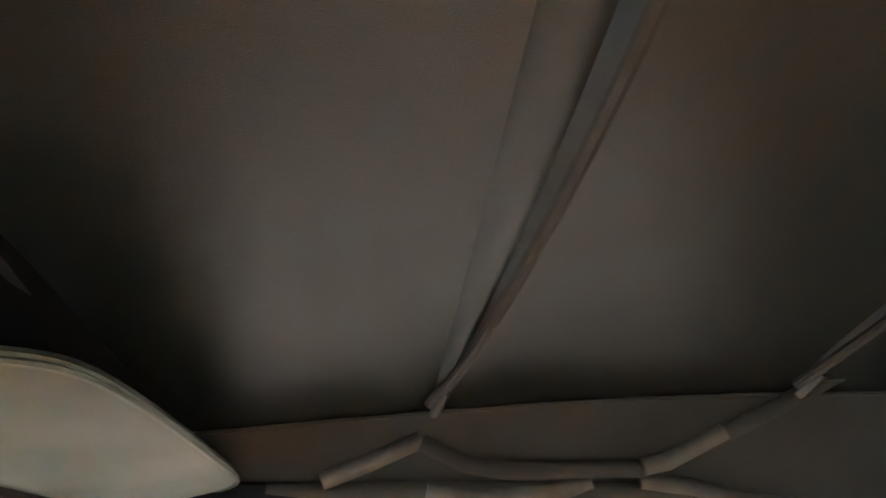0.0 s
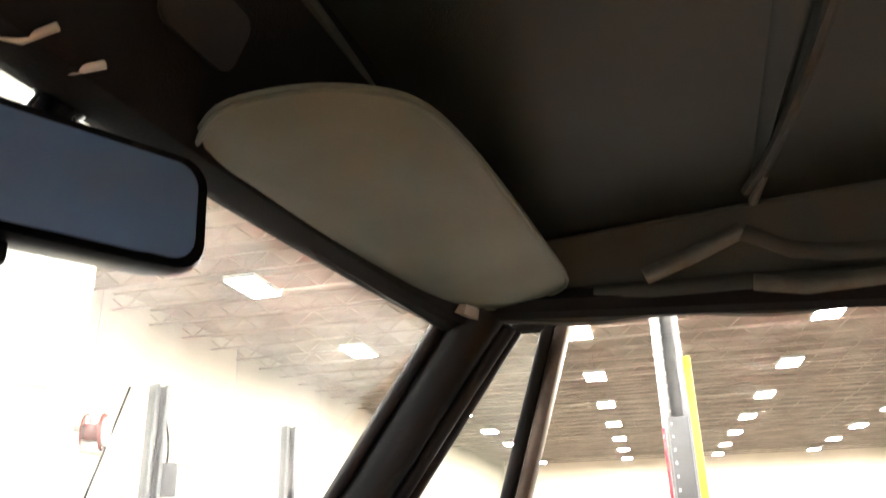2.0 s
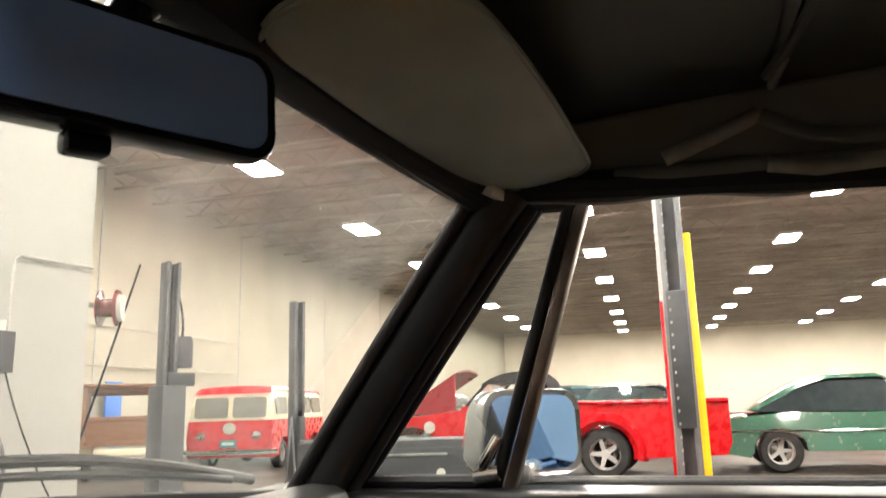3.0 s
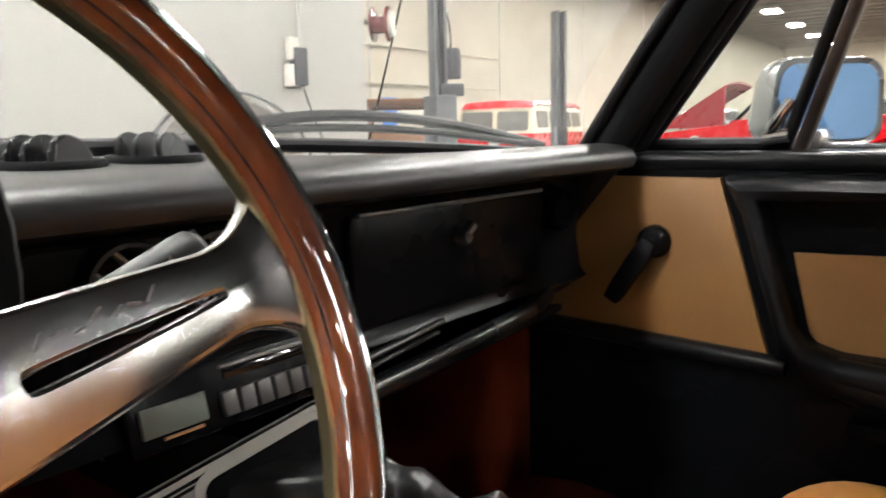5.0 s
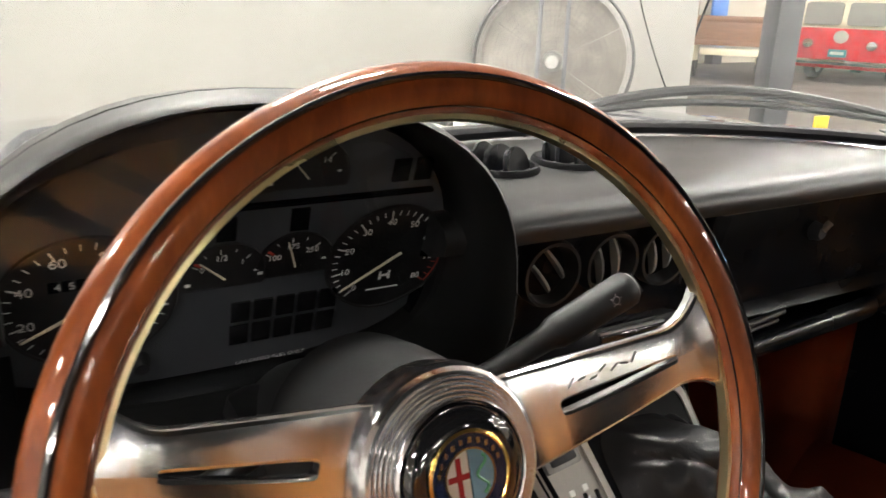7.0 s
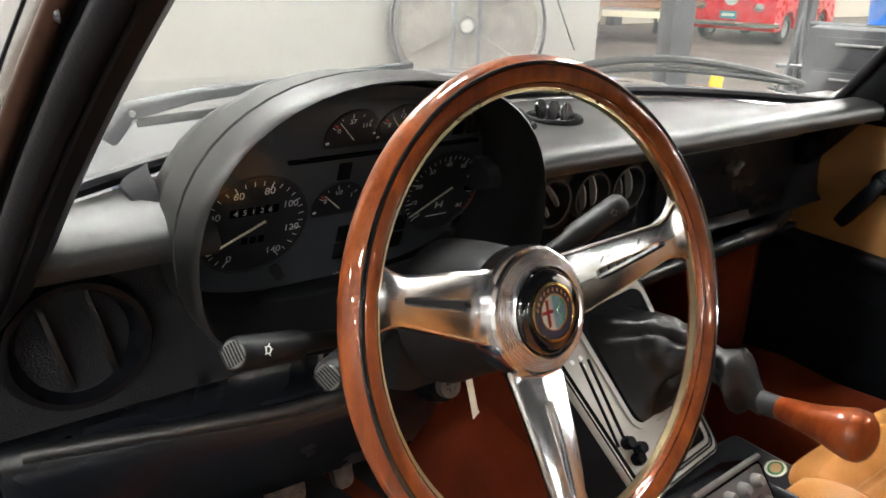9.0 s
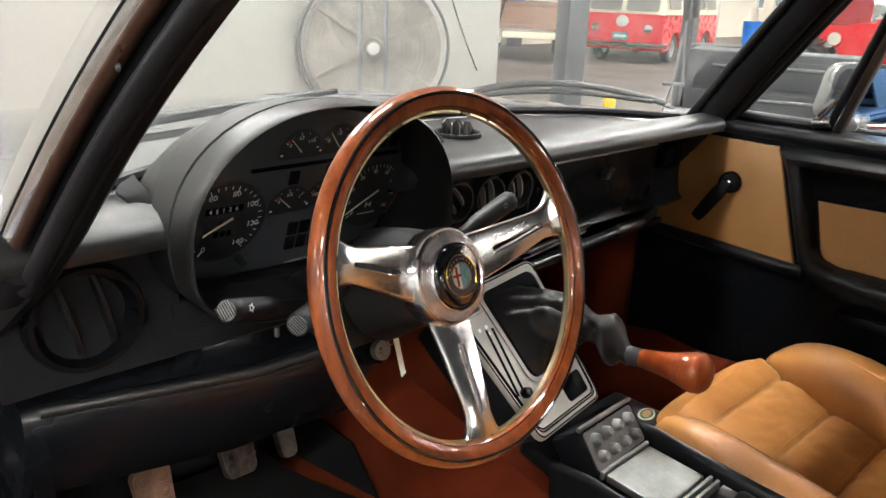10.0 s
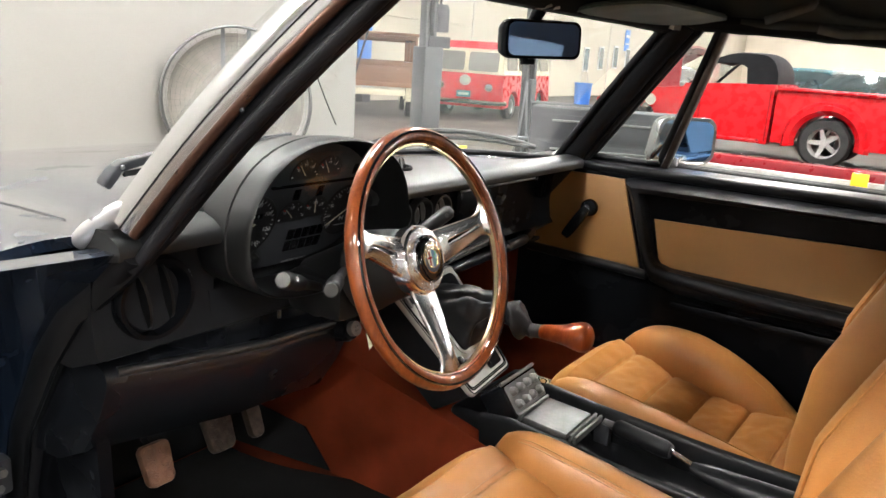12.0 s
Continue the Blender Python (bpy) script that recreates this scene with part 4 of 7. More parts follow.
def pillars():
    for s in (-1, 1):
        e = thing("windscreen_pillar", "black windscreen pillar with rubber seal and bright outer strip", "pillar", "windscreen pillars", base=pillar_axis(s, 0))
        n = 14
        pts = [pillar_axis(s, (-0.25 if s > 0 else -0.05) + (1.27 if s > 0 else 1.07) * i / n) for i in range(n + 1)]
        wide = 0.022 if s > 0 else 0.021
        dx0 = 0.0 if s > 0 else -0.008
        s_lo = 3 if s > 0 else 1
        foot = [] if s > 0 else [V(-0.684, 0.500, 0.36), V(-0.688, 0.452, 0.53), V(-0.692, 0.360, 0.665), V(-0.693, 0.290, 0.748)]
        b = B()
        rings = []
        for i, p in enumerate(foot + pts):
            q = []
            for k in range(14):
                a = 2 * math.pi * k / 14
                dx, dy = math.cos(a), math.sin(a)
                g = 1.0 if s > 0 or i > 5 else 0.62 + 0.06 * i
                q.append(p + V(s * dx * wide, dy * (0.025 if s > 0 else 0.032), dy * (0.019 if s > 0 else 0.024)) * g)
            rings.append(q)
        loft(b, rings)
        part("trim", b, M_PAD, e, "black padded inner trim")
        w = B()
        tube(w, [p + V(-s * 0.024, 0.014, 0.012) for p in pts], 0.008, 16)
        part("inner_seal", w, M_SEAL, e)
        w = B()
        tube(w, [p + V(s * 0.016, -0.026, -0.020) for p in pts], 0.009, 16)
        part("door_seal", w, M_SEAL, e)
        w = B()
        tube(w, [p + V(s * (0.034 + dx0), -0.014 if s < 0 else 0.0, -0.002) for p in pts[s_lo:]], 0.0066 if s < 0 else 0.0052, 16)
        part("brown_strip", w, M_BROWNTRIM, e, "metal strip with a brown reflection in its colour")
        w = B()
        loft(w, [[p + V(s * (0.037 + dx0), -0.008, -0.003), p + V(s * (0.042 + dx0), -0.002, 0.003), p + V(s * (0.043 + dx0), 0.012, 0.013), p + V(s * (0.039 + dx0), 0.024, 0.022), p + V(s * (0.030 + dx0), 0.020, 0.018)] for p in pts[s_lo:]])
        part("bright_strip", w, M_ALU, e, "polished bright outer strip")
        w = B()
        tube(w, [p + V(s * (0.0428 + dx0), 0.001, 0.0055) for p in pts[s_lo:]], 0.0010, 6)
        part("strip_groove", w, M_SEAL, e)
        for u in (0.0, 0.5):
            p = pillar_axis(s, u) + V(s * (0.036 + dx0), -0.020, -0.008)
            part("screw", lathe(B(), [(0, 0.002), (0.002, 0.002), (0.0035, 0), (0, 0)], 10, basis(p, (0, 1, 0), (0, 0, 1)) @ Matrix.Rotation(0 if s > 0 else math.pi, 4, "Y")), M_DGREY, e)
        c = V(0.630, 0.300, 0.840) if s > 0 else V(-0.672, 0.238, 0.858)
        d = V(-s * 0.22, -0.60, 0.50).normalized()
        tip = B()
        prof = [(-0.046, 0.25), (-0.042, 0.62), (-0.034, 0.88), (-0.018, 1.0), (0.01, 0.97), (0.034, 0.80), (0.056, 0.5), (0.070, 0.2)]
        side = V(s, 0, 0) - d * (s * d.x)
        upv = d.cross(side)
        loft(tip, [[c + d * t + (side * 0.024 * math.cos(a) + upv * 0.017 * math.sin(a)) * q for a in [2 * math.pi * k / 18 for k in range(18)]] for t, q in prof])
        part("base_cap", tip, M_CAP, e, "bright metal cap at the foot of the frame", smooth=60)
    # header
    e = thing("windscreen_header", "black windscreen header rail with latch plate", "header", base=(X0, 0.03, 1.19))
    b = B()
    ds = [-0.58 + 1.16 * i / 16 for i in range(17)]
    prof = [(0.030, 0.002), (0.026, 0.030), (-0.005, 0.075), (-0.052, 0.105), (-0.074, 0.092), (-0.072, 0.066), (-0.052, 0.040), (-0.030, 0.004), (-0.018, -0.010), (0.004, -0.012)]
    loft(b, [[ws_top(d) + V(0, y, z + (0.012 if z > 0.02 else -0.006) * (1 - (d / 0.58) ** 2)) for y, z in prof] for d in ds])
    part("rail", b, M_LINING, e)
    b = B()
    tube(b, [ws_top(d) + V(0, 0.0, -0.006) for d in ds], 0.010, 8)
    part("seal", b, M_SEAL, e)
    b = B()
    m = basis((0.045, -0.020, 1.220), (1, 0, 0), (0, -0.42, 0.91))
    slab(b, rrect(0.062, 0.036, 0.010), 0.004, m @ Matrix.Rotation(math.pi, 4, "X"), 0.001)
    part("latch_plate", b, M_DGREY, e, "worn satin metal latch plate")
    for pts in ([V(-0.003, 0.029, 1.169), V(0.000, 0.018, 1.1685), V(0.004, 0.004, 1.171)], [V(-0.042, 0.016, 1.173), V(-0.034, 0.027, 1.167), V(-0.028, 0.020, 1.167), V(-0.025, 0.004, 1.172)]):
        part("latch_hook", tube(B(), pts, 0.0022, 8), M_BONE, e, "pale worn latch hook")
    g = B()
    sheet(g, lambda u, v: ws_low(-0.58 + 1.16 * u).lerp(ws_top(-0.58 + 1.16 * u), v) + V(0, 0.03 * math.sin(math.pi * v), 0.012 * math.sin(math.pi * v)), 24, 8)
    w = solo("windscreen", g, M_GLASS, "clear slightly dusty curved windscreen glass with added bloom haze", kind="structure")
    w.visible_shadow = False
    b = B()
    tube(b, [ws_low(-0.6 + 1.2 * i / 24) + V(0, 0.0, 0.003) for i in range(25)], 0.008, 8)
    solo("windscreen_seal", b, M_SEAL, "black rubber seal along the windscreen foot", kind="structure")


pillars()


def body():
    e = thing("convertible", "dark blue glossy body of a small convertible car", "car", base=(X0, 1.0, 0.2))

    def top(u, v):
        x = -0.79 + 1.58 * u
        y = 0.30 + 1.62 * v
        edge = abs(x / 0.79)
        z = 0.835 - 0.13 * v ** 1.8 - 0.30 * max(0, edge - 0.86) ** 1.5 - 0.016 * math.exp(-((edge - 0.66) / 0.10) ** 2)
        y0 = ws_low(0.0).y + 0.03 - 0.16 * min(1, edge / 0.8) ** 2
        y = max(y0, 0.20) + (1.92 - y0) * v
        return V(X0 + x, y, z)
    b = B()
    sheet(b, top, 44, 24, 0.015)
    part("hood", b, M_NAVY, e, "dark blue hood reflecting the white wall")
    for s in (-1, 1):
        f = B()
        sheet(f, lambda u, v: V(X0 + s * (0.79 + 0.03 * math.sin(math.pi * v) - 0.03 * v), 0.33 + 1.55 * u + 0.12 * v * (1 - u), 0.80 - 0.55 * v - 0.12 * u ** 2 * (1 - v)), 10, 8, 0.012, (-s, 0, 0))
        part("fender", f, M_NAVY, e, "dark blue fender side")
    sm = B()
    for s in (-1, 1):
        tube(sm, [top(0.5 + s * 0.375, v) + V(0, 0, 0.001) for v in [0.06 + 0.9 * i / 14 for i in range(15)]], 0.0008, 6)
    tube(sm, [top(0.17 + 0.66 * i / 20, 0.06) + V(0, 0, 0.001) for i in range(21)], 0.0008, 6)
    part("panel_gap", sm, M_DGREY, e)
    # rear deck and sills
    d = B()
    sheet(d, lambda u, v: V(X0 - 0.76 + 1.52 * u, -1.35 - 0.75 * v, 0.86 - 0.06 * v - 0.2 * max(0, abs(2 * u - 1) - 0.85)), 16, 8, 0.02)
    part("rear_deck", d, M_NAVY, e)
    for s in (-1, 1):
        k = B()
        box(k, (X0 + s * 0.715, -0.2, 0.27), (0.16, 1.3, 0.12), None, 0.025)
        part("sill", k, M_NAVY, e)
        q = B()
        sheet(q, lambda u, v: V(X0 + s * 0.80, -0.80 - 1.3 * u, 0.84 - 0.6 * v), 6, 4, 0.02, (-s, 0, 0))
        part("rear_wing", q, M_NAVY, e)
        for y in (1.25, -1.35):
            wheel(e, (X0 + s * 0.72, y, 0.29 + FLOOR_Z), 0.29, 0.18)
    # driver's door aperture: hinge face, rubber seal, hinge
    line = [V(-0.668, 0.185, 0.835), V(-0.668, 0.240, 0.790), V(-0.667, 0.35, 0.674), V(-0.666, 0.444, 0.534), V(-0.665, 0.497, 0.39), V(-0.664, 0.47, 0.31)]
    hf = B()
    loft(hf, [[p, p + V(-0.16, 0.02, 0), p + V(-0.16, 0.06, 0), p + V(0, 0.04, 0)] for p in line])
    part("hinge_face", hf, M_NAVY, e, "dark blue door jamb")
    sl = B()
    tube(sl, line + [V(-0.655, 0.36, 0.285), V(-0.65, -0.72, 0.285)], 0.018, 10)
    part("door_seal", sl, M_SEAL, e)
    hg = B()
    for z in (0.40, 0.47):
        box(hg, (-0.74, 0.465 - 0.4 * (z - 0.4), z), (0.05, 0.03, 0.055), None, 0.006)
    part("hinge", hg, M_DGREY, e)
    for z in (0.385, 0.415, 0.455, 0.485):
        part("bolt", lathe(B(), [(0, 0.008), (0.007, 0.008), (0.008, 0), (0, 0)], 6, basis((-0.735, 0.45 - 0.4 * (z - 0.4), z), (1, 0, 0), (0, 0, 1))), M_BRUSH, e)


body()


def wipers():
    e = thing("windscreen_wiper", "matt black wiper arm with hinged blade on the cowl", "wiper", "wipers", base=(0.25, 0.50, 0.86))
    b = B()
    tube(b, bez((0.05, 0.50, 0.862), (0.30, 0.50, 0.955), (0.66, 0.38, 0.860), 18), 0.007, 8)
    part("arm", b, M_MATTE, e)
    b = B()
    tube(b, bez((0.10, 0.49, 0.877), (0.30, 0.49, 0.915), (0.62, 0.385, 0.864), 18), [0.005] * 19, 8)
    part("blade", b, M_MATTE, e)
    e = thing("windscreen_wiper", "matt black wiper arm with pivot block beside the pillar", "wiper", "wipers", base=(-0.5, 0.5, 0.85))
    head, hinge, far = V(-0.503, 0.519, 0.848), V(-0.481, 0.516, 0.876), V(-0.10, 0.520, 0.912)

    def bar(pts, ws, hs, side):
        """Flat tapered bar with rounded edges along pts."""
        b = B()
        rings = []
        for i, p in enumerate(pts):
            d = (pts[min(i + 1, len(pts) - 1)] - pts[max(i - 1, 0)]).normalized()
            sd = (side - d * side.dot(d)).normalized()
            up = d.cross(sd)
            rings.append([p + sd * ws[i] * math.copysign(abs(math.cos(a)) ** 0.45, math.cos(a)) + up * hs[i] * math.copysign(abs(math.sin(a)) ** 0.45, math.sin(a)) for a in [2 * math.pi * (k + 0.5) / 20 for k in range(20)]])
        return loft(b, rings)
    part("pivot_head", bar([head, head.lerp(hinge, 0.15), head.lerp(hinge, 0.8), hinge], [0.010, 0.012, 0.012, 0.010], [0.007, 0.009, 0.009, 0.007], V(0, 1, 0.3)), M_DGREY, e, "dark grey hinged arm head")
    part("neck", bar([head.lerp(hinge, 0.55), hinge + V(0.012, 0, 0.004)], [0.008, 0.008], [0.008, 0.008], V(0, 1, 0.3)), M_BRUSH, e)
    part("arm", bar([hinge + V(-0.004, 0, -0.002), hinge + V(0.006, 0, 0.003), V(-0.405, 0.512, 0.892), far], [0.009, 0.010, 0.007, 0.004], [0.007, 0.009, 0.007, 0.004], V(0, 1, 0.2)), M_DGREY, e, "dull grey pressed steel arm")
    part("rivet", lathe(B(), [(0, 0.003), (0.003, 0.0025), (0.004, 0), (0, 0)], 12, basis(hinge + V(0.004, -0.0125, 0.002), (1, 0, 0), (0, 0, 1))), M_BRUSH, e)
    part("blade", bar([V(-0.47, 0.512, 0.866), V(-0.2, 0.515, 0.880), V(0.0, 0.51, 0.885)], [0.004, 0.005, 0.004], [0.005, 0.006, 0.005], V(0, 1, 0)), M_MATTE, e)
    e = thing("cowl_vent", "pale worn cowl grille at the windscreen foot", "grille", base=(-0.2, 0.55, 0.85))
    part("grille", box(B(), (-0.13, 0.60, 0.855), (0.30, 0.07, 0.014), None, 0.004), M_BONE, e)
    for i in range(8):
        part("slat", box(B(), (-0.25 + i * 0.034, 0.60, 0.865), (0.012, 0.06, 0.008), None, 0.002), M_MATTE, e)


wipers()


def roof_z(d, y):
    w = abs(d) / 0.50
    z = 1.292 - 0.047 * w ** 2
    z += 0.018 * math.sin(math.pi * min(max((-0.05 - y) / 1.0, 0), 1))
    z -= 0.55 * max(0, -0.95 - y) ** 1.4
    return z


def soft_top():
    e = thing("soft_top", "closed black cloth convertible top seen from below", "soft top", base=(X0, -0.5, 1.25))
    b = B()
    sheet(b, lambda u, v: V(X0 - 0.53 + 1.06 * u, -0.035 - 1.145 * v, roof_z(-0.53 + 1.06 * u, -0.035 - 1.145 * v)), 40, 40, 0.004, (0, 0, 1))
    part("canopy", b, M_FABRIC, e, "taut black cloth canopy")
    for s in (-1, 1):
        b = B()
        sheet(b, lambda u, v: V(X0 + s * (0.527 + 0.045 * v ** 0.7), -0.0 - 1.15 * u, roof_z(0.527, -1.15 * u) * (1 - v) + (1.176 - 0.070 * u) * v + 0.003 * math.sin(u * 40) * v), 40, 5, 0.012, (s, 0, 0))
        part("side_flap", b, M_SEAM, e, "dark folded side flap")
        b = B()
        tube(b, [V(X0 + s * 0.523, y, roof_z(0.523, y) - 0.004) for y in [-0.05 - i * 0.04 for i in range(26)]], 0.0025, 6)
        part("piping", b, M_SEAM, e, "thin sewn piping")
        b = B()
        tube(b, [V(X0 + s * 0.545, -0.02, 1.188), V(X0 + s * 0.565, -0.25, 1.176), V(X0 + s * 0.575, -0.60, 1.152), V(X0 + s * 0.58, -0.95, 1.12)], 0.016, 8)
        part("side_rail", b, M_LINING, e)
        for pts, mt in (([(0.520, -0.203, 1.190), (0.520, -0.250, 1.206), (0.520, -0.296, 1.224)], M_STEEL),
                        ([(0.518, -0.296, 1.221), (0.522, -0.335, 1.200), (0.524, -0.375, 1.192), (0.524, -0.510, 1.188)], M_SEAM),
                        ([(0.520, -0.505, 1.189), (0.520, -0.530, 1.193), (0.520, -0.592, 1.219)], M_STEEL),
                        ([(0.526, -0.575, 1.210), (0.520, -0.640, 1.236), (0.500, -0.720, 1.270), (0.460, -0.800, 1.292)], M_SEAM),
                        ([(0.545, -0.150, 1.186), (0.548, -0.300, 1.182), (0.550, -0.450, 1.174), (0.552, -0.560, 1.168)], M_SEAM),
                        ([(0.540, -0.300, 1.178), (0.545, -0.345, 1.170), (0.545, -0.420, 1.172), (0.548, -0.460, 1.182)], M_STEEL),
                        ([(0.548, -0.510, 1.180), (0.548, -0.560, 1.172), (0.550, -0.610, 1.156), (0.552, -0.660, 1.150)], M_STEEL)):
            b = B()
            tube(b, [V(X0 + s * x, y, z) for x, y, z in pts], 0.0085, 8, flat=0.45, up=(0, 0, 1))
            part("linkage_bar", b, mt, e, "painted folding bar")
        # Out of view, brought forward to keep light off the canopy's rear.
        b = B()
        sheet(b, lambda u, v: V(X0 + s * (0.575 + 0.10 * v), -0.66 - 0.88 * u, (1.13 - 0.02 * u) * (1 - v) + 0.85 * v), 10, 8, 0.006, (s, 0, 0))
        part("rear_quarter", b, M_FABRIC, e, "unseen black cloth rear quarter")
    def rear(u, v):
        """The slanting rear curtain, from the canopy's end down to the deck. Out of view, it limits light from behind.
        """
        d = -0.53 + 1.06 * u
        return V(X0 + d * (1 + 0.10 * v), -1.178 - 0.36 * v, roof_z(d, -1.178) * (1 - v) + 0.845 * v)
    u0, u1, v0, v1 = 0.11, 0.89, 0.07, 0.74
    for ua, ub, va, vb in ((0, 1, 0, v0), (0, 1, v1, 1), (0, u0, v0, v1), (u1, 1, v0, v1)):
        b = B()
        sheet(b, lambda u, v: rear(ua + (ub - ua) * u, va + (vb - va) * v), 14, 8, 0.006, (0, -1, 0))
        part("rear_curtain", b, M_FABRIC, e, "unseen black cloth rear curtain")
    b = B()
    sheet(b, lambda u, v: rear(u0 + (u1 - u0) * u, v0 + (v1 - v0) * v), 10, 6, 0.0015, (0, -1, 0))
    part("rear_window", b, M_GLASS2, e, "clear flexible rear window").visible_shadow = False
    for y, w in ((-0.306, 0.070), (-0.665, 0.045), (-0.98, 0.040)):
        k = 24
        ds = [-0.495 + 0.99 * i / k for i in range(k + 1)]

        def far(d):
            return y - 0.006 - w * (1 - (d / 0.495) ** 2) ** 0.8
        b = B()
        rings = []
        for d in ds:
            z, f, y1 = roof_z(d, y), far(d), y - 0.020 * (1 - (d / 0.495) ** 2)
            rings.append([V(X0 + d, y1, z + 0.001), V(X0 + d, y1 - 0.004, z - 0.0025), V(X0 + d, y1 + (f - y1) * 0.45, z - 0.005), V(X0 + d, y1 + (f - y1) * 0.62, z - 0.001),
                          V(X0 + d, y1 + (f - y1) * 0.78, z - 0.009), V(X0 + d, f + 0.002, z - 0.008), V(X0 + d, f, z + 0.001)])
        loft(b, rings)
        part("bow_sleeve", b, M_FABRIC, e, "cloth sleeve over a roof bow")
        b = B()
        tube(b, [V(X0 + d, far(d) + 0.008, roof_z(d, y) - 0.007) for d in ds], 0.0055, 8)
        part("bow", b, M_SLEEVE, e, "grey cloth covered roof bow")
        for s in (-1, 1):
            part("bow_tip", tube(B(), [V(X0 + s * 0.470, y - 0.012, roof_z(0.470, y) - 0.008), V(X0 + s * 0.503, y - 0.002, roof_z(0.503, y) - 0.014)], 0.0045, 8), M_STEEL, e)
    b = B()
    tube(b, [V(X0 + d, -0.041, roof_z(d, -0.06) - 0.016) for d in [-0.53 + 1.06 * i / 20 for i in range(21)]], 0.006, 8)
    part("front_seam", b, M_SEAM, e)


soft_top()


def visor():
    e = thing("sun_visor", "grey vinyl sun visor folded up under the header", "sun visor", base=(0.28, -0.03, 1.19))
    ctl = [(0.078, 0.008), (0.090, 0.019), (0.121, 0.018), (0.187, 0.017), (0.271, 0.013), (0.370, 0.004), (0.443, -0.012), (0.495, -0.036), (0.520, -0.070), (0.512, -0.108),
           (0.480, -0.131), (0.369, -0.130), (0.268, -0.127), (0.185, -0.122), (0.129, -0.114), (0.098, -0.098), (0.075, -0.069), (0.064, -0.038), (0.064, -0.014)]
    out = []
    for i in range(len(ctl)):
        p0, p1, p2, p3 = [Vector(ctl[(i + k) % len(ctl)]) for k in (-1, 0, 1, 2)]
        for t in (0.0, 0.33, 0.67):
            out.append(tuple(0.5 * (2 * p1 + (p2 - p0) * t + (2 * p0 - 5 * p1 + 4 * p2 - p3) * t * t + (3 * p1 - p0 - 3 * p2 + p3) * t ** 3)))

    def zz(x, y):
        return 1.177 - 0.15 * y * (1.0 + 0.3 * y)
    cx, cy = 0.30, -0.06
    b = B()
    rings = []
    for sc, dz in ((0.0, -0.009), (0.5, -0.0088), (0.85, -0.0078), (0.96, -0.0045), (1.0, 0.0), (0.96, 0.005), (0.85, 0.008), (0.0, 0.010)):
        rings.append([V(cx + (x - cx) * max(sc, 0.01), cy + (y - cy) * max(sc, 0.01), zz(cx + (x - cx) * sc, cy + (y - cy) * sc) + dz) for x, y in out])
    loft(b, rings)
    part("panel", b, M_VISOR, e)
    b = B()
    tube(b, [V(cx + (x - cx) * 0.985, cy + (y - cy) * 0.985, zz(x, y) - 0.0035) for x, y in out], 0.0022, 6, closed=True)
    part("piping", b, M_VISOR, e, "sewn edge piping")
    b = B()
    tube(b, [(0.085, 0.022, 1.190), (0.105, 0.012, 1.188), (0.13, 0.010, 1.186)], 0.006, 8)
    tube(b, [(0.085, 0.030, 1.20), (0.085, 0.022, 1.19)], 0.009, 8)
    box(b, (0.088, 0.030, 1.198), (0.03, 0.02, 0.012), None, 0.003)
    part("hinge", b, M_BRUSH, e)
    b = B()
    slab(b, [(-0.026, -0.012), (0.020, -0.014), (0.030, 0.0), (0.018, 0.014), (-0.024, 0.012)], 0.012, basis((0.487, -0.020, 1.170), (1, -0.1, 0.05), (0, 1, 0.3)), 0.003)
    part("clip", b, M_BONE, e, "bone white plastic retaining clip")
    part("clip_peg", lathe(B(), [(0, -0.012), (0.006, -0.012), (0.006, 0.012), (0, 0.012)], 10, basis((0.518, -0.030, 1.165), (0, 1, 0), (0, 0, 1))), M_PLASTIC, e)


visor()


def inner_mirror():
    e = thing("rear_view_mirror", "black framed rear view mirror on the header", "mirror", base=(0.0, 0.04, 1.12))
    c = V(0.009, 0.034, 1.119)
    m = basis(c, (0.915, -0.403, 0.03), (0.03, 0.0, 1))
    b = B()
    o = rrect(0.160, 0.060, 0.014)
    o2 = rrect(0.164, 0.064, 0.016)
    loft(b, [[m @ V(x * k, y * k, z) for x, y in oo] for oo, k, z in ((o, 0.93, 0.004), (o2, 0.97, 0.006), (o2, 1.0, 0.002), (o2, 1.0, -0.006), (o, 0.92, -0.026), (o, 0.55, -0.034))], cap=True)
    part("housing", b, M_PLASTIC, e)
    part("mirror_glass", slab(B(), [(x * 0.92, y * 0.89) for x, y in o], 0.0015, m @ Matrix.Translation((0, 0, 0.0055))), M_MIRRORDARK, e, "dimmed bluish mirror glass with painted sheen")
    b = B()
    tube(b, [c + V(0.0, 0.03, 0.0), V(0.012, 0.058, 1.145), V(0.035, 0.045, 1.195)], [0.010, 0.010, 0.016], 10)
    part("stem", b, M_PLASTIC, e)
    part("dip_lever", box(B(), (-0.020, -0.036, -0.012), (0.022, 0.012, 0.016), m, 0.003), M_PLASTIC, e)


inner_mirror()


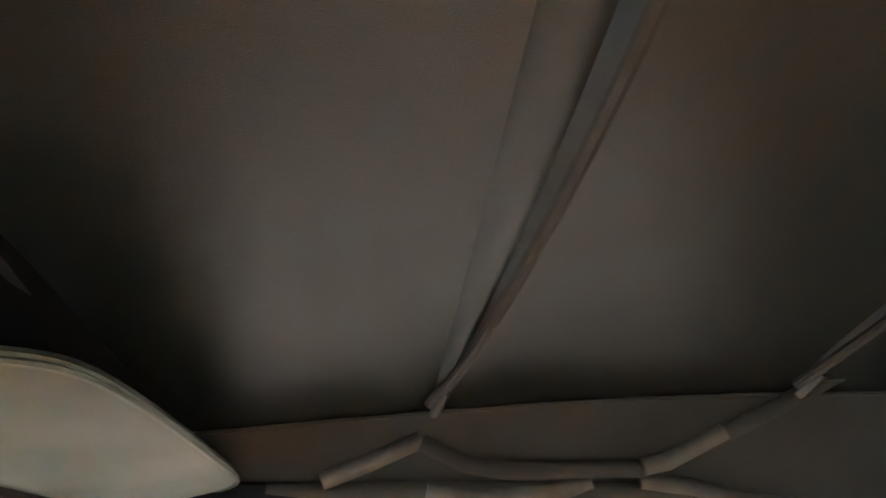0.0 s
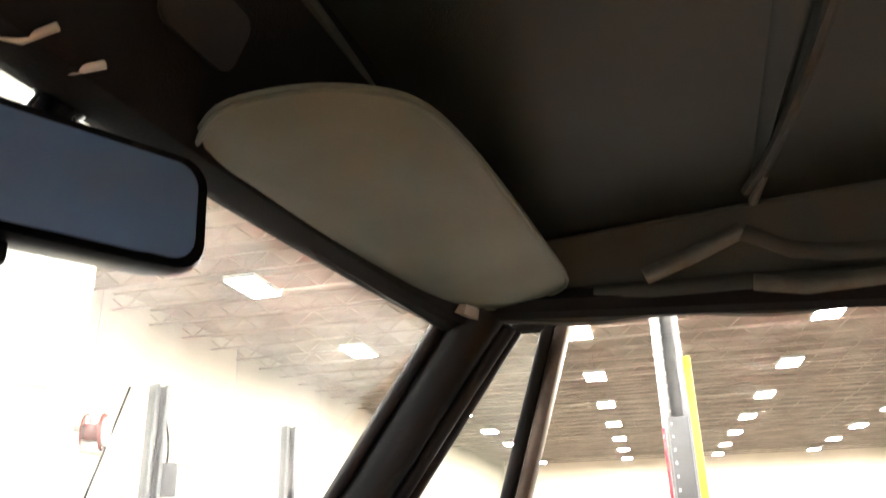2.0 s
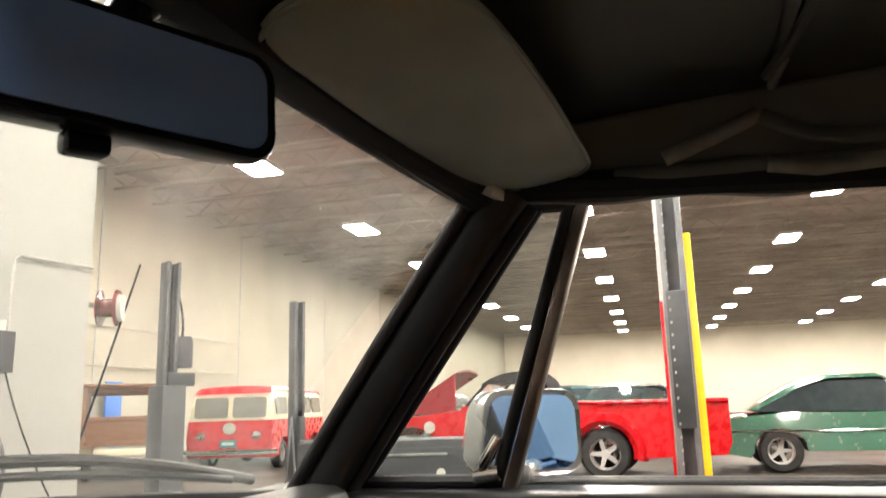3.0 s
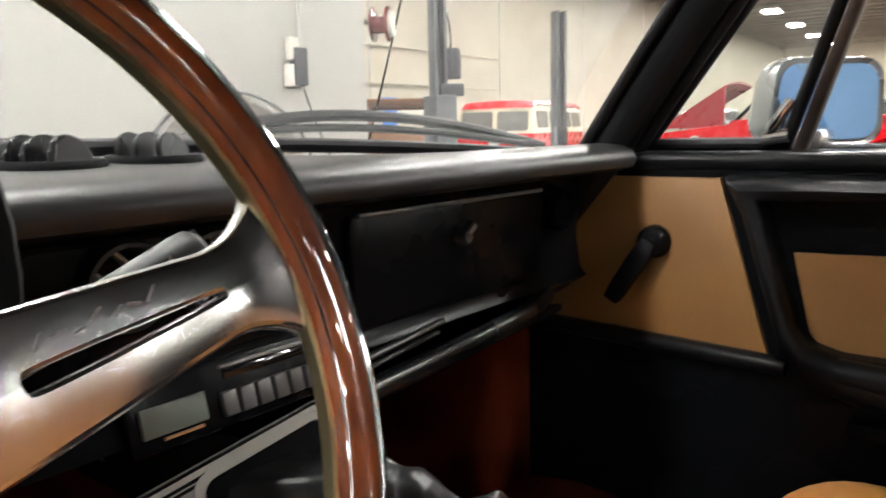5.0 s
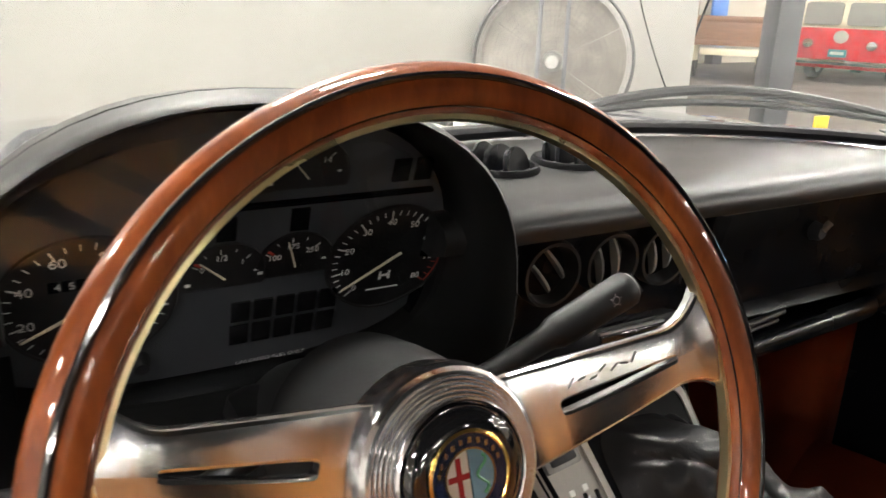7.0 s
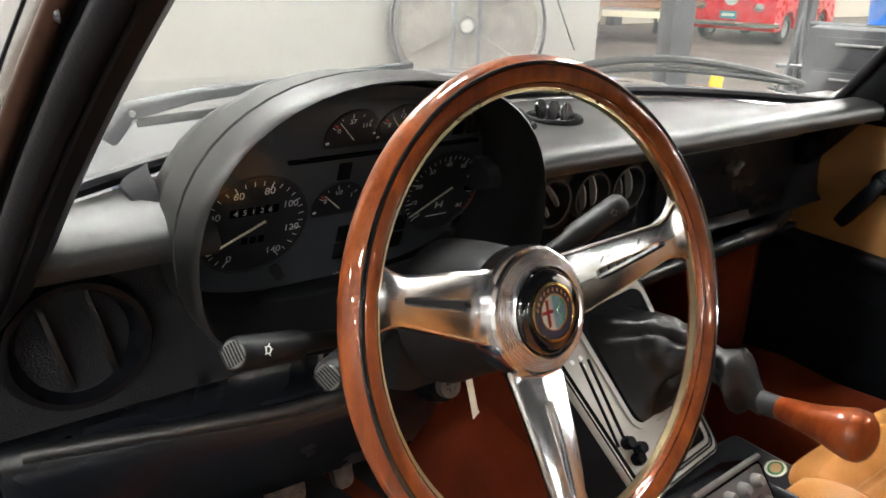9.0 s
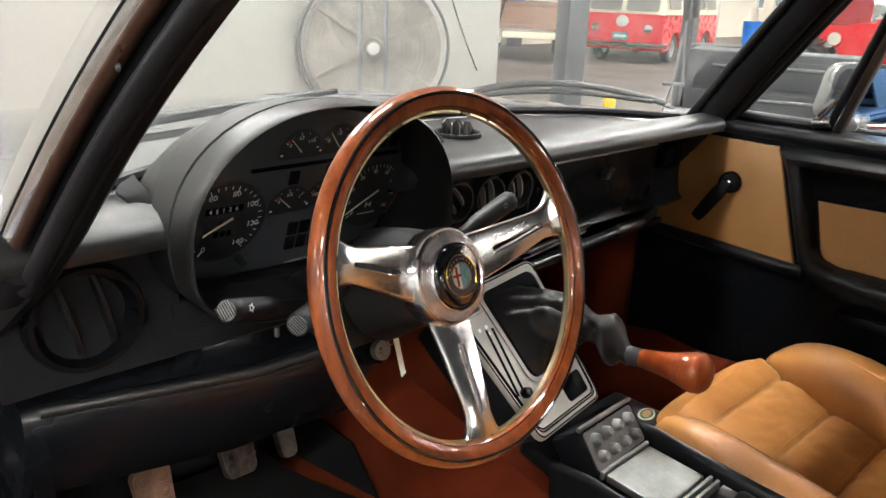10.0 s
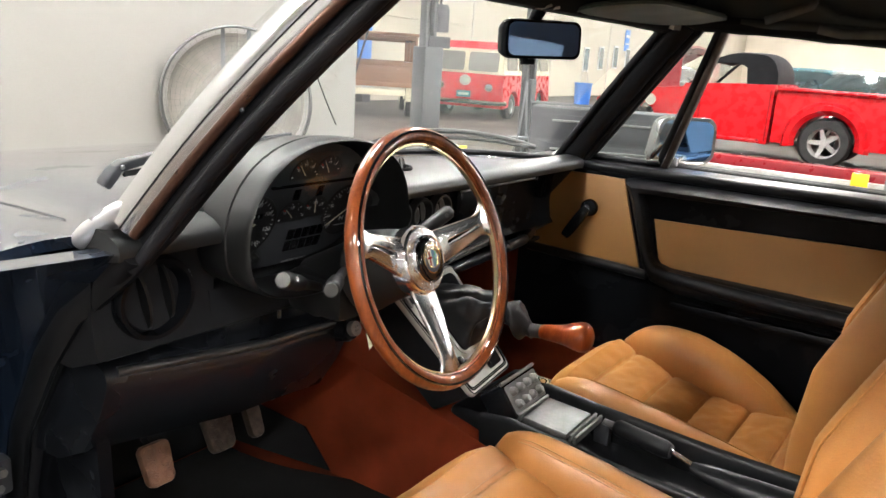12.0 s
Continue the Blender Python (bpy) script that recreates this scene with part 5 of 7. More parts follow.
def side_mirror():
    e = thing("side_mirror", "silver framed door mirror with bluish glass", "mirror", base=(0.77, 0.01, 0.84))
    c = V(0.778, 0.012, 0.913)
    m = basis(c, (0.74, -0.67, 0.0), (0.02, 0.02, 1))
    o = [(x - 0.012 * (y < 0) * (x < 0), y) for x, y in rrect(0.166, 0.118, 0.030)]
    b = B()
    loft(b, [[m @ V(x * k, y * k, z) for x, y in o] for k, z in ((0.88, 0.002), (0.97, 0.006), (1.0, 0.0), (0.98, -0.03), (0.80, -0.065), (0.4, -0.085))])
    part("housing", b, M_SILVER, e, "pale silver shell")
    part("mirror_glass", slab(B(), [(x * 0.87, y * 0.84) for x, y in o], 0.002, m @ Matrix.Translation((0, 0, 0.004))), M_MIRROR, e, "bluish mirror glass")
    b = B()
    box(b, (0.722, 0.020, 0.865), (0.08, 0.05, 0.03), None, 0.01)
    part("foot", b, M_SILVER, e)


side_mirror()

# ---- dashboard ----
BX = -0.377


def bin_outline(off, zs=0.0, n=48):
    out = []
    for k in range(n):
        a = 2 * math.pi * k / n
        c, s = math.cos(a), math.sin(a)
        if s >= 0:
            k = 0.84 if c > 0 else 0.95
            x, z = math.copysign(abs(c) ** k, c) * (0.166 + off), s ** k * (0.131 + off)
        else:
            x, z = math.copysign(abs(c) ** 0.7, c) * (0.166 + off), -abs(s) ** 0.7 * (0.090 + off)
        out.append((BX + x, 0.828 + z + zs))
    return out


def dash_prof(x):
    yb = ws_low(x - X0).y
    zb = ws_low(x - X0).z - 0.008
    g = 0.028 * min(1, max(0, (x - 0.06) / 0.05))
    k = 0.010 * min(1, max(0, (-0.45 - x) / 0.05))
    return [(yb + 0.02, zb - 0.05), (yb, zb), (0.30 if yb > 0.31 else yb - 0.01, zb + 0.001), (0.235, 0.866 - 0.5 * k), (0.208 - 0.4 * k, 0.863 - 0.8 * k), (0.193 - k, 0.856 - k), (0.188 - k, 0.846 - k),
            (0.192 - k, 0.836 - k), (0.212, 0.830 - k), (0.236 + g, 0.824), (0.243 + g, 0.80), (0.246 + g, 0.74), (0.240 + g, 0.700), (0.230 + g, 0.688), (0.30, 0.66), (0.40, 0.66)]


def dashboard():
    e = thing("dashboard", "black grained dashboard pad with glove box and round vents", "dashboard", base=(X0, 0.25, 0.66))
    for x0, x1, nm in ((-0.690, -0.506, "pad"), (-0.232, 0.57, "pad")):
        b = B()
        k = max(4, int((x1 - x0) / 0.035))
        loft(b, [[V(x, y, z) for y, z in dash_prof(x)[:9] + [(0.26, 0.835)]] for x in [x0 + (x1 - x0) * i / k for i in range(k + 1)]])
        part(nm, b, M_DASH if x1 > 0 else M_HOOD, e, "black grained vinyl dash pad", smooth=50)
        b = B()
        loft(b, [[V(x, y, z) for y, z in [(0.262, 0.834), (0.214, 0.8295)] + dash_prof(x)[9:]] for x in [x0 + (x1 - x0) * i / k for i in range(k + 1)]])
        part("fascia", b, M_PLASTIC if x1 > 0 else M_LINING, e, "smooth black fascia below the pad", smooth=50)
    b = B()
    loft(b, [[V(x, y, z) for y, z in [(max(q[0], 0.275), q[1]) for q in dash_prof(x)]] for x in [-0.537 + 0.307 * i / 8 for i in range(9)]])
    part("pad_back", b, M_DASH, e, "black vinyl behind the binnacle", smooth=50)
    b = B()
    loft(b, [[V(x, y, z) for y, z in [(0.275, 0.744), (0.250, 0.744), (0.244, 0.738), (0.240, 0.700), (0.230, 0.688), (0.30, 0.66), (0.40, 0.66)]] for x in (-0.515, -0.40, -0.30, -0.225)])
    part("fascia", b, M_LINING, e, "matt black panel under the binnacle", smooth=50)
    # recessed panels
    b = B()
    slab(b, rrect(0.225, 0.098, 0.02, cx=-0.055, cy=0.782), 0.006, basis((0, 0.243, 0), (1, 0, 0), (0, 0, 1)), 0.002)
    part("vent_panel", b, M_PLASTIC, e, "smooth black vent panel")

    def round_vent(c, r, m, fins, tilt, nm="air_vent", fin_mat=M_VENTFIN, ring_mat=M_HOOD):
        b = B()
        lathe(b, [(r * 0.72, -0.012), (r * 0.86, 0.004), (r * 0.90, 0.010), (r, 0.010), (r * 1.05, 0.005), (r * 1.06, -0.006), (r * 0.72, -0.012)], 36, m)
        v = part(nm, b, ring_mat, e, "round black vent ring")
        part("bowl", lathe(B(), [(r * 0.84, 0.0), (r * 0.80, -0.020), (0.0, -0.022)], 28, m), M_FACE, v)
        for k in range(fins):
            o = (k - (fins - 1) / 2) * r * 0.62
            h = math.sqrt(max(r * r * 0.70 - o * o, 1e-6))
            fb = B()
            slab(fb, [(h * math.cos(a), -0.010 + (0.010 + r * 0.20) * math.sin(a) ** 0.8) for a in [math.pi * q / 14 for q in range(15)]], r * 0.085, m @ Matrix.Rotation(radians(tilt), 4, "Z") @ Matrix.Translation((o, 0, 0)) @ basis((0, 0, 0), (0, 1, 0), (0, 0, 1)), 0.0006, 1)
            part("fin", fb, fin_mat, v)
        return v
    back = (1, 0, 0), (0, -0.05, 1)
    for x, t in ((-0.108, 38), (-0.043, 12), (0.020, 12)):
        round_vent(None, 0.029, basis((x, 0.232, 0.794), *back), 2, t)
    round_vent(None, 0.026, basis((0.502, 0.262, 0.784), *back), 2, 0, fin_mat=M_MATTE, ring_mat=M_PLASTIC)
    round_vent(None, 0.055, basis((-0.606, 0.238, 0.752), *back), 2, 12, fin_mat=M_MATTE, ring_mat=M_PLASTIC)
    for x in (-0.112, -0.035):
        c = V(x, 0.305, ws_low(x - X0).z - 0.008)
        m = basis(c, (1, 0, 0), (0, 1, 0.02))
        b = B()
        lathe(b, [(0.036, -0.004), (0.036, 0.003), (0.034, 0.006), (0.031, 0.006), (0.028, 0.003), (0.027, -0.006), (0.0, -0.007)], 34, m)
        v = part("demister_vent", b, M_LINING, e, "matt black round demister outlet")
        for k in range(3):
            lv = B()
            w = math.sqrt(0.027 ** 2 - (0.016 * (k - 1)) ** 2)
            mm = m @ Matrix.Rotation(radians(28), 4, "Z") @ Matrix.Translation((0, 0.016 * (k - 1), 0)) @ basis((0, 0, 0), (1, 0, 0), (0, 0.30, 1))
            slab(lv, [(w * math.cos(a), -0.002 + 0.025 * math.sin(a) ** 0.7) for a in [math.pi * q / 16 for q in range(17)]], 0.004, mm, 0.001, 1)
            part("louvre", lv, M_PLASTIC, v, "upright black louvre")
    # glove box
    b = B()
    slab(b, [(0.126, 0.812), (0.453, 0.813), (0.460, 0.806), (0.454, 0.712), (0.443, 0.704), (0.138, 0.704), (0.128, 0.712), (0.122, 0.800)][::-1], 0.012, basis((0, 0.272, 0), (1, 0, 0), (0, 0, 1)), 0.004)
    g = part("glove_box_lid", b, M_PLASTIC, e, "smooth black glove box lid")
    # Thin metal tube added as the bright highlight along the black lid's edge.
    b = B()
    tube(b, [V(0.130 + 0.318 * i / 10, 0.2565, 0.8125) for i in range(11)], 0.0022, 8)
    part("lid_glint", b, M_BRUSH, g, "grey metal strip as the upper edge's highlight")
    part("lock", lathe(B(), [(0, 0.012), (0.007, 0.012), (0.010, 0.008), (0.011, 0.0), (0, 0)], 20, basis((0.287, 0.260, 0.776), (1, 0, 0), (0, 0, 1))), M_DGREY, g, "dull metal lock")
    b = B()
    tube(b, [(0.287, 0.249, 0.779), (0.294, 0.246, 0.788)], 0.004, 8)
    part("lock_tab", b, M_BRUSH, g)
    # padded lower rails
    b = B()
    tube(b, [V(0.03 + 0.44 * i / 14, 0.240 + 0.20 * max(0, i / 14 - 0.80) ** 1.3, 0.651 + 0.026 * i / 14) for i in range(15)], 0.0125, 12)
    part("lower_rail", b, M_TRIMBLACK, e, "padded black parcel shelf rail")
    b = B()
    sheet(b, lambda u, v: V(0.03 + 0.45 * u, 0.246 + 0.16 * v, 0.642 + 0.024 * u - 0.02 * v), 8, 4, 0.008)
    part("parcel_shelf", b, M_PLASTIC, e)
    b = B()
    tube(b, [V(0.05 + 0.16 * i / 10, 0.226, 0.688 + 0.016 * i / 10) for i in range(11)], 0.0035, 8)
    part("shelf_trim", b, M_DASH, e)
    b = B()
    tube(b, [V(0.05 + 0.16 * i / 10, 0.232, 0.676 + 0.016 * i / 10) for i in range(11)], 0.0030, 8)
    part("shelf_trim", b, M_DASH, e)
    b = B()
    rings = []
    for i in range(15):
        u = 0.45 + 0.55 * i / 14
        p = V(-0.545 + 0.014 * u ** 3, 0.165 + 0.135 * u, 0.770 + 0.088 * math.sin(math.pi * 0.5 * min(u * 1.5, 1)) + 0.006 * u)
        w = 0.014 * math.sin(math.pi * i / 14) ** 0.8
        rings.append([p + V(0.010, 0, 0.010), p + V(-w, 0, 0.004), p + V(-w - 0.001, 0, 0.001), p + V(0.010, 0, -0.006)])
    loft(b, rings)
    part("hood_gasket", b, M_LINING, e, "black rubber skirt at the foot of the hood", smooth=50)
    # driver's lower cover
    b = B()
    pr = [(0.245, 0.70), (0.243, 0.686), (0.232, 0.677), (0.214, 0.674), (0.202, 0.667), (0.198, 0.655), (0.202, 0.638), (0.222, 0.595), (0.262, 0.535), (0.33, 0.50), (0.45, 0.49), (0.45, 0.60)]
    loft(b, [[V(x, y + 0.05 * max(0, (-0.45 - x) / 0.22) * (z < 0.69), z - (0.028 * (x + 0.67) / 0.4 - 0.006 + 0.013 * max(0, (-0.36 - x) / 0.3)) * (z < 0.69)) for y, z in pr] for x in [-0.672 + 0.402 * i / 14 for i in range(15)]])
    part("lower_cover", b, M_TRIMBLACK, e, "black padded lower cover", smooth=60)
    b = B()
    tube(b, [V(x, 0.205 + 0.05 * max(0, (-0.45 - x) / 0.22), 0.666 - (0.028 * (x + 0.67) / 0.4 - 0.006) - 0.013 * max(0, (-0.36 - x) / 0.3)) for x in [-0.655 + 0.37 * i / 16 for i in range(17)]], 0.0075, 12)
    part("cover_lip", b, M_DASH, e, "glossy rolled lip")
    b = B()
    tube(b, [V(-0.665 + 0.36 * i / 10, 0.262 - 0.03 * i / 10, 0.676 + 0.012 * i / 10) for i in range(11)], 0.004, 8)
    part("shelf_strip", b, M_DASH, e)
    for x in (-0.40,):
        part("peg", lathe(B(), [(0, 0.012), (0.003, 0.012), (0.003, 0), (0, 0)], 8, Matrix.Translation((x, 0.225, 0.676))), M_FIN, e)


dashboard()


def FP(x, z, off=0.0):
    return V(x, 0.225 - 0.40 * (z - 0.84) - off, z - 0.40 * off)


def face_m(x, z, off=0.0):
    return basis(FP(x, z, off), (1, 0, 0), (0, -0.40, 1))


def cluster():
    e = thing("instrument_binnacle", "black hooded instrument binnacle with round gauges", "instrument panel", base=(BX, 0.2, 0.75))
    rings = []
    for y, off, zs in ((0.236, -0.004, -0.002), (0.17, -0.004, 0), (0.137, -0.005, 0), (0.128, -0.002, 0), (0.130, 0.000, 0), (0.138, 0.0015, 0), (0.170, 0.001, 0),
                       (0.1715, -0.0012, 0), (0.1740, -0.0012, 0), (0.1755, 0.0008, 0), (0.22, -0.002, -0.002), (0.28, -0.013, -0.008), (0.34, -0.030, -0.020), (0.40, -0.060, -0.045), (0.45, -0.100, -0.08)):
        rings.append([V(x, y + 0.10 * max(0, 0.80 - z) * (off > -0.01), z) for x, z in bin_outline(off, zs)])
    part("hood", loft(B(), rings, cap=False), M_HOOD, e, "matt black rounded hood", smooth=50)
    o = bin_outline(-0.005)
    b = B()
    m = face_m(BX, 0.84)
    slab(b, [(x - BX, (z - 0.84) / 1.0) for x, z in o], 0.004, m @ Matrix.Translation((0, 0, -0.004)))
    f = part("face_plate", b, M_BOARD, e, "black gauge board")

    def gauge(x, z, r, a0, a1, n, big, needle, red=None, nums=(), nsz=0.008, rnum=0.72, fan=False):
        m = face_m(x, z, 0.0015)
        b = B()
        if fan:
            o = [(r * 1.05 * math.cos(q) + 0.001, max(r * 1.05 * math.sin(q), -0.008)) for q in [radians(-28 + 236 * i / 30) for i in range(31)]]
            loft(b, [[m @ V(x * k, y * k, zz) for x, y in o] for k, zz in ((1.0, 0.0), (1.0, 0.0014), (1.05, 0.0014), (1.06, 0.0))], cap=False)
            g = part("gauge", b, M_FACE, e, "black fan shaped gauge")
            part("dial", slab(B(), o, 0.0006, m), M_FACE, g)
        else:
            lathe(b, [(r * 1.00, 0.000), (r * 1.01, 0.0016), (r * 1.04, 0.0016), (r * 1.06, 0.0)], 36, m)
            g = part("gauge", b, M_FACE, e, "round black gauge")
            part("dial", lathe(B(), [(r, 0.0005), (0, 0.0006)], 36, m), M_FACE, g)
        t, rd = B(), B()
        for i in range(n + 1):
            a = radians(a0 + (a1 - a0) * i / n)
            l = 0.16 if i % big == 0 else 0.09
            rot = m @ Matrix.Rotation(a, 4, "Z")
            tgt = rd if red and i / n >= red else t
            box(tgt, (r * (0.95 - l / 2), 0, 0.001), (r * l, r * (0.020 if i % big == 0 else 0.012), 0.0004), rot, 0)
        if red:
            k = 12
            ar0, ar1 = radians(a0 + (a1 - a0) * red), radians(a1)
            loft(rd, [[m @ V(q * r * math.cos(ar0 + (ar1 - ar0) * i / k), q * r * math.sin(ar0 + (ar1 - ar0) * i / k), zz) for q, zz in ((0.965, 0.001), (0.99, 0.001), (0.99, 0.0013), (0.965, 0.0013))] for i in range(k + 1)])
            part("red_scale", rd, M_REDPRINT, g)
        else:
            rd.free()
        part("scale", t, M_PRINT, g)
        for i, s in enumerate(nums):
            if s is None:
                continue
            a = radians(a0 + (a1 - a0) * i / (len(nums) - 1))
            words("numeral", s, nsz, m @ Matrix.Translation((r * rnum * math.cos(a), r * rnum * math.sin(a), 0.0012)), M_PRINT, g)
        nb = B()
        rot = m @ Matrix.Rotation(radians(needle), 4, "Z")
        q0 = 0.0 if fan else -0.24
        slab(nb, [(q0 * r, -0.026 * r), (0.92 * r, -0.016 * r), (0.92 * r, 0.016 * r), (q0 * r, 0.026 * r)], 0.0008, rot @ Matrix.Translation((0, 0, 0.003)))
        part("needle", nb, M_NEEDLE, g, "cream needle")
        if not fan:
            part("boss", lathe(B(), [(0, 0.0026), (r * 0.08, 0.0026), (r * 0.10, 0.001), (0, 0.001)], 16, m), M_FACE, g)
        return g, m
    sp, m = gauge(-0.4595, 0.827, 0.0495, 240, -54, 28, 4, 209, None, ("0", "20", "40", "60", "80", "100", "120", "140"), 0.0098, 0.76)
    part("reset_knob", lathe(B(), [(0, 0.012), (0.0050, 0.012), (0.0062, 0.008), (0.0062, 0.001), (0, 0.001)], 16, m @ Matrix.Translation((0.027, -0.055, 0))), M_HOOD, sp)
    od = B()
    for i in range(6):
        box(od, (-0.019 + 0.0076 * i, 0.017, 0.0012), (0.0055, 0.008, 0.0006), m, 0)
    part("odometer", od, M_PLASTIC, sp)
    for i, s in enumerate("45126"):
        words("numeral", s, 0.0075, m @ Matrix.Translation((-0.0165 + 0.0076 * i, 0.017, 0.0018)), M_PRINT, sp)
    tb = B()
    for i in range(3):
        box(tb, (-0.006 + 0.0076 * i, -0.015, 0.0012), (0.0055, 0.007, 0.0006), m, 0)
    part("trip_counter", tb, M_PLASTIC, sp)
    ta, m = gauge(-0.2593, 0.829, 0.0455, 226, -38, 32, 4, 214, 0.75, ("0", "10", "20", "30", "40", "50", "60", "70", "80"), 0.0074, 0.74)
    lb = B()
    for x in (-0.0035, 0.0035):
        box(lb, (x, -0.0155, 0.0012), (0.0018, 0.0075, 0.0004), m, 0)
    box(lb, (0, -0.0155, 0.0012), (0.008, 0.0018, 0.0004), m, 0)
    box(lb, (0, -0.028, 0.0012), (0.026, 0.0012, 0.0004), m, 0)
    part("dial_mark", lb, M_PRINT, ta)
    for x, z, nd, nums in ((-0.3291, 0.9019, 128, ("8", "12", "14")), (-0.3785, 0.9010, 132, ("0", "57", "114")), (-0.3785, 0.8329, 136, ("0", "1/2", "1")), (-0.3310, 0.8352, 106, ("100", "175", "250"))):
        g, m = gauge(x, z, 0.0250, 150, 45, 4, 2, nd, None, nums, 0.0062, 0.66, True)
        ic = B()
        box(ic, (-0.0235, -0.003, 0.0012), (0.0035, 0.0022, 0.0004), m, 0)
        box(ic, (0.021, 0.003, 0.0012), (0.0025, 0.0014, 0.0004), m, 0)
        part("red_mark", box(B(), (0.0215, 0, 0.0012), (0.005, 0.0018, 0.0004), m @ Matrix.Rotation(radians(143), 4, "Z"), 0), M_REDPRINT, g)
        part("symbol", ic, M_PRINT, g)
    m = face_m(-0.334, 0.791, 0.001)
    for i in range(5):
        for j in range(2):
            part("warning_lamp", box(B(), (-0.032 + 0.016 * i, -0.011 + 0.022 * j, 0.001), (0.0135, 0.018, 0.002), m, 0.0006), M_GLOSSBLACK, e, "unlit dark warning lamp")
    part("lens", slab(B(), [((x - BX) * 0.985, (z - 0.84) * 0.985) for x, z in o], 0.0015, face_m(BX, 0.84, 0.016)), M_LENS, e, "clear lens over the gauges").visible_shadow = False
    part("divider", box(B(), (0, 0, 0.002), (0.20, 0.003, 0.005), face_m(-0.335, 0.884), 0.001), M_PLASTIC, e)
    for x, z in ((-0.245, 0.900), (-0.262, 0.900), (-0.378, 0.868), (-0.330, 0.870)):
        part("warning_lamp", box(B(), (0, 0, 0.001), (0.013, 0.018, 0.002), face_m(x, z), 0.0006), M_GLOSSBLACK, e, "unlit dark warning lamp")
    words("lettering", "UNLEADED FUEL ONLY", 0.0050, face_m(-0.340, 0.7525, 0.001), M_PRINT, e)


cluster()

# ---- steering wheel ----
WC = V(-0.3227, -0.0086, 0.8066)
WN = V(0.0486, -1.0, 0.3365).normalized()
WM = basis(WC, V(0, 0, 1).cross(WN), WN.cross(V(0, 0, 1).cross(WN)))


def steering_wheel():
    e = thing("steering_wheel", "mahogany rimmed steering wheel with three polished slotted spokes", "steering wheel", base=tuple(WC))
    R, r = 0.1739, 0.0122
    n, k = 120, 20
    rings = []
    for i in range(n):
        a = 2 * math.pi * i / n
        sc = 0.0020 * (0.5 + 0.5 * math.cos(a * 30))
        ring = []
        for j in range(k):
            t = 2 * math.pi * j / k
            rad = R + r * math.cos(t)
            ax = r * 0.98 * math.sin(t)
            if math.cos(t) < -0.2 and math.sin(t) < 0.25:
                rad += sc * (-math.cos(t))
            ring.append(WM @ V(rad * math.cos(a), rad * math.sin(a), ax))
        rings.append(ring)
    part("rim", loft(B(), rings, loop=True), M_WOOD, e, "varnished mahogany rim")
    for nm, t0, w, mt in (("inlay_line", radians(72), 0.0019, M_GLOSSBLACK), ("edge_bead", radians(140), 0.0006, M_GLOSSBLACK)):
        b = B()
        tube(b, [WM @ V((R + (r - 0.0004) * math.cos(t0)) * math.cos(a), (R + (r - 0.0004) * math.cos(t0)) * math.sin(a), (r * 0.98 - 0.0004) * math.sin(t0)) for a in [2 * math.pi * i / 120 for i in range(120)]], w, 8, closed=True)
        part(nm, b, mt, e, "thin black inlaid line")
    b = B()
    lathe(b, [(R - r - 0.0018, -0.0028), (R - r - 0.0018, 0.0028), (R - r + 0.004, 0.0032), (R - r + 0.004, -0.0032), (R - r - 0.0018, -0.0028)], 120, WM)
    part("core_ring", b, M_ALUEDGE, e, "pale brass coloured inner edge")
    HUB = WM @ Matrix.Translation((-0.005, 0, 0))

    def zt(q):
        """Height of the dished spokes at a distance from the hub."""
        return 0.003 - 0.026 * max(0, min(1, 1 - (q - 0.048) / 0.100)) ** 1.25

    def spoke(ang):
        st = [(0.034, 0.0300, 0), (0.046, 0.0275, 0), (0.050, 0.0255, 0), (0.056, 0.0240, 0), (0.064, 0.0230, 0), (0.072, 0.0224, 0), (0.0785, 0.0219, 0), (0.0788, 0.0219, 0.0013), (0.0796, 0.0218, 0.0021),
              (0.0810, 0.0217, 0.0026), (0.084, 0.0214, 0.0028), (0.094, 0.0206, 0.0027), (0.106, 0.0197, 0.0024), (0.122, 0.0186, 0.0018), (0.136, 0.0176, 0.0013), (0.147, 0.0170, 0.0008), (0.1495, 0.0170, 0.0004),
              (0.1500, 0.0170, 0), (0.153, 0.0175, 0), (0.1565, 0.0190, 0), (0.160, 0.0215, 0), (0.164, 0.0255, 0), (0.1695, 0.0345, 0)]
        st = [(float(np.interp(q, (0.034, 0.0785, 0.150, 0.1695), (0.034, 0.0675, 0.1365, 0.1690))), w, s) for q, w, s in st]
        rot = HUB @ Matrix.Rotation(radians(ang), 4, "Z")
        b = B()
        for sg in (1, -1):
            rings = []
            for q, w, s in st:
                k = 1.0 if s else 0.0
                s = s * 1.05
                w = w if q > 0.1345 else 0.0170 + 0.118 * (0.1345 - q)
                prof = [(s, -0.0075), (s, -0.0022 * k), (s + 0.0005 * k, -0.0008 * k), (s + 0.0018 * k, 0.0)]
                prof += [(s + (w - s) * f, 0.0) for f in (0.35, 0.65)]
                prof += [(w - 0.0030, -0.0002), (w - 0.0014, -0.0010), (w - 0.0004, -0.0024), (w, -0.0040), (w - 0.0004, -0.0075)]
                rings.append([rot @ V(q, sg * y, zt(q) + z - 0.0016 * (y / w) ** 2) for y, z in prof])
            loft(b, rings, closed=True, cap=False)
        bmesh.ops.remove_doubles(b, verts=b.verts, dist=1e-6)
        return part("spoke", b, M_ALU, e, "polished aluminium spoke with a long slot", smooth=20)
    sps = [spoke(a) for a in (11, 163, 264)]
    # engraved flourish on one spoke, as plain strokes
    fb = B()
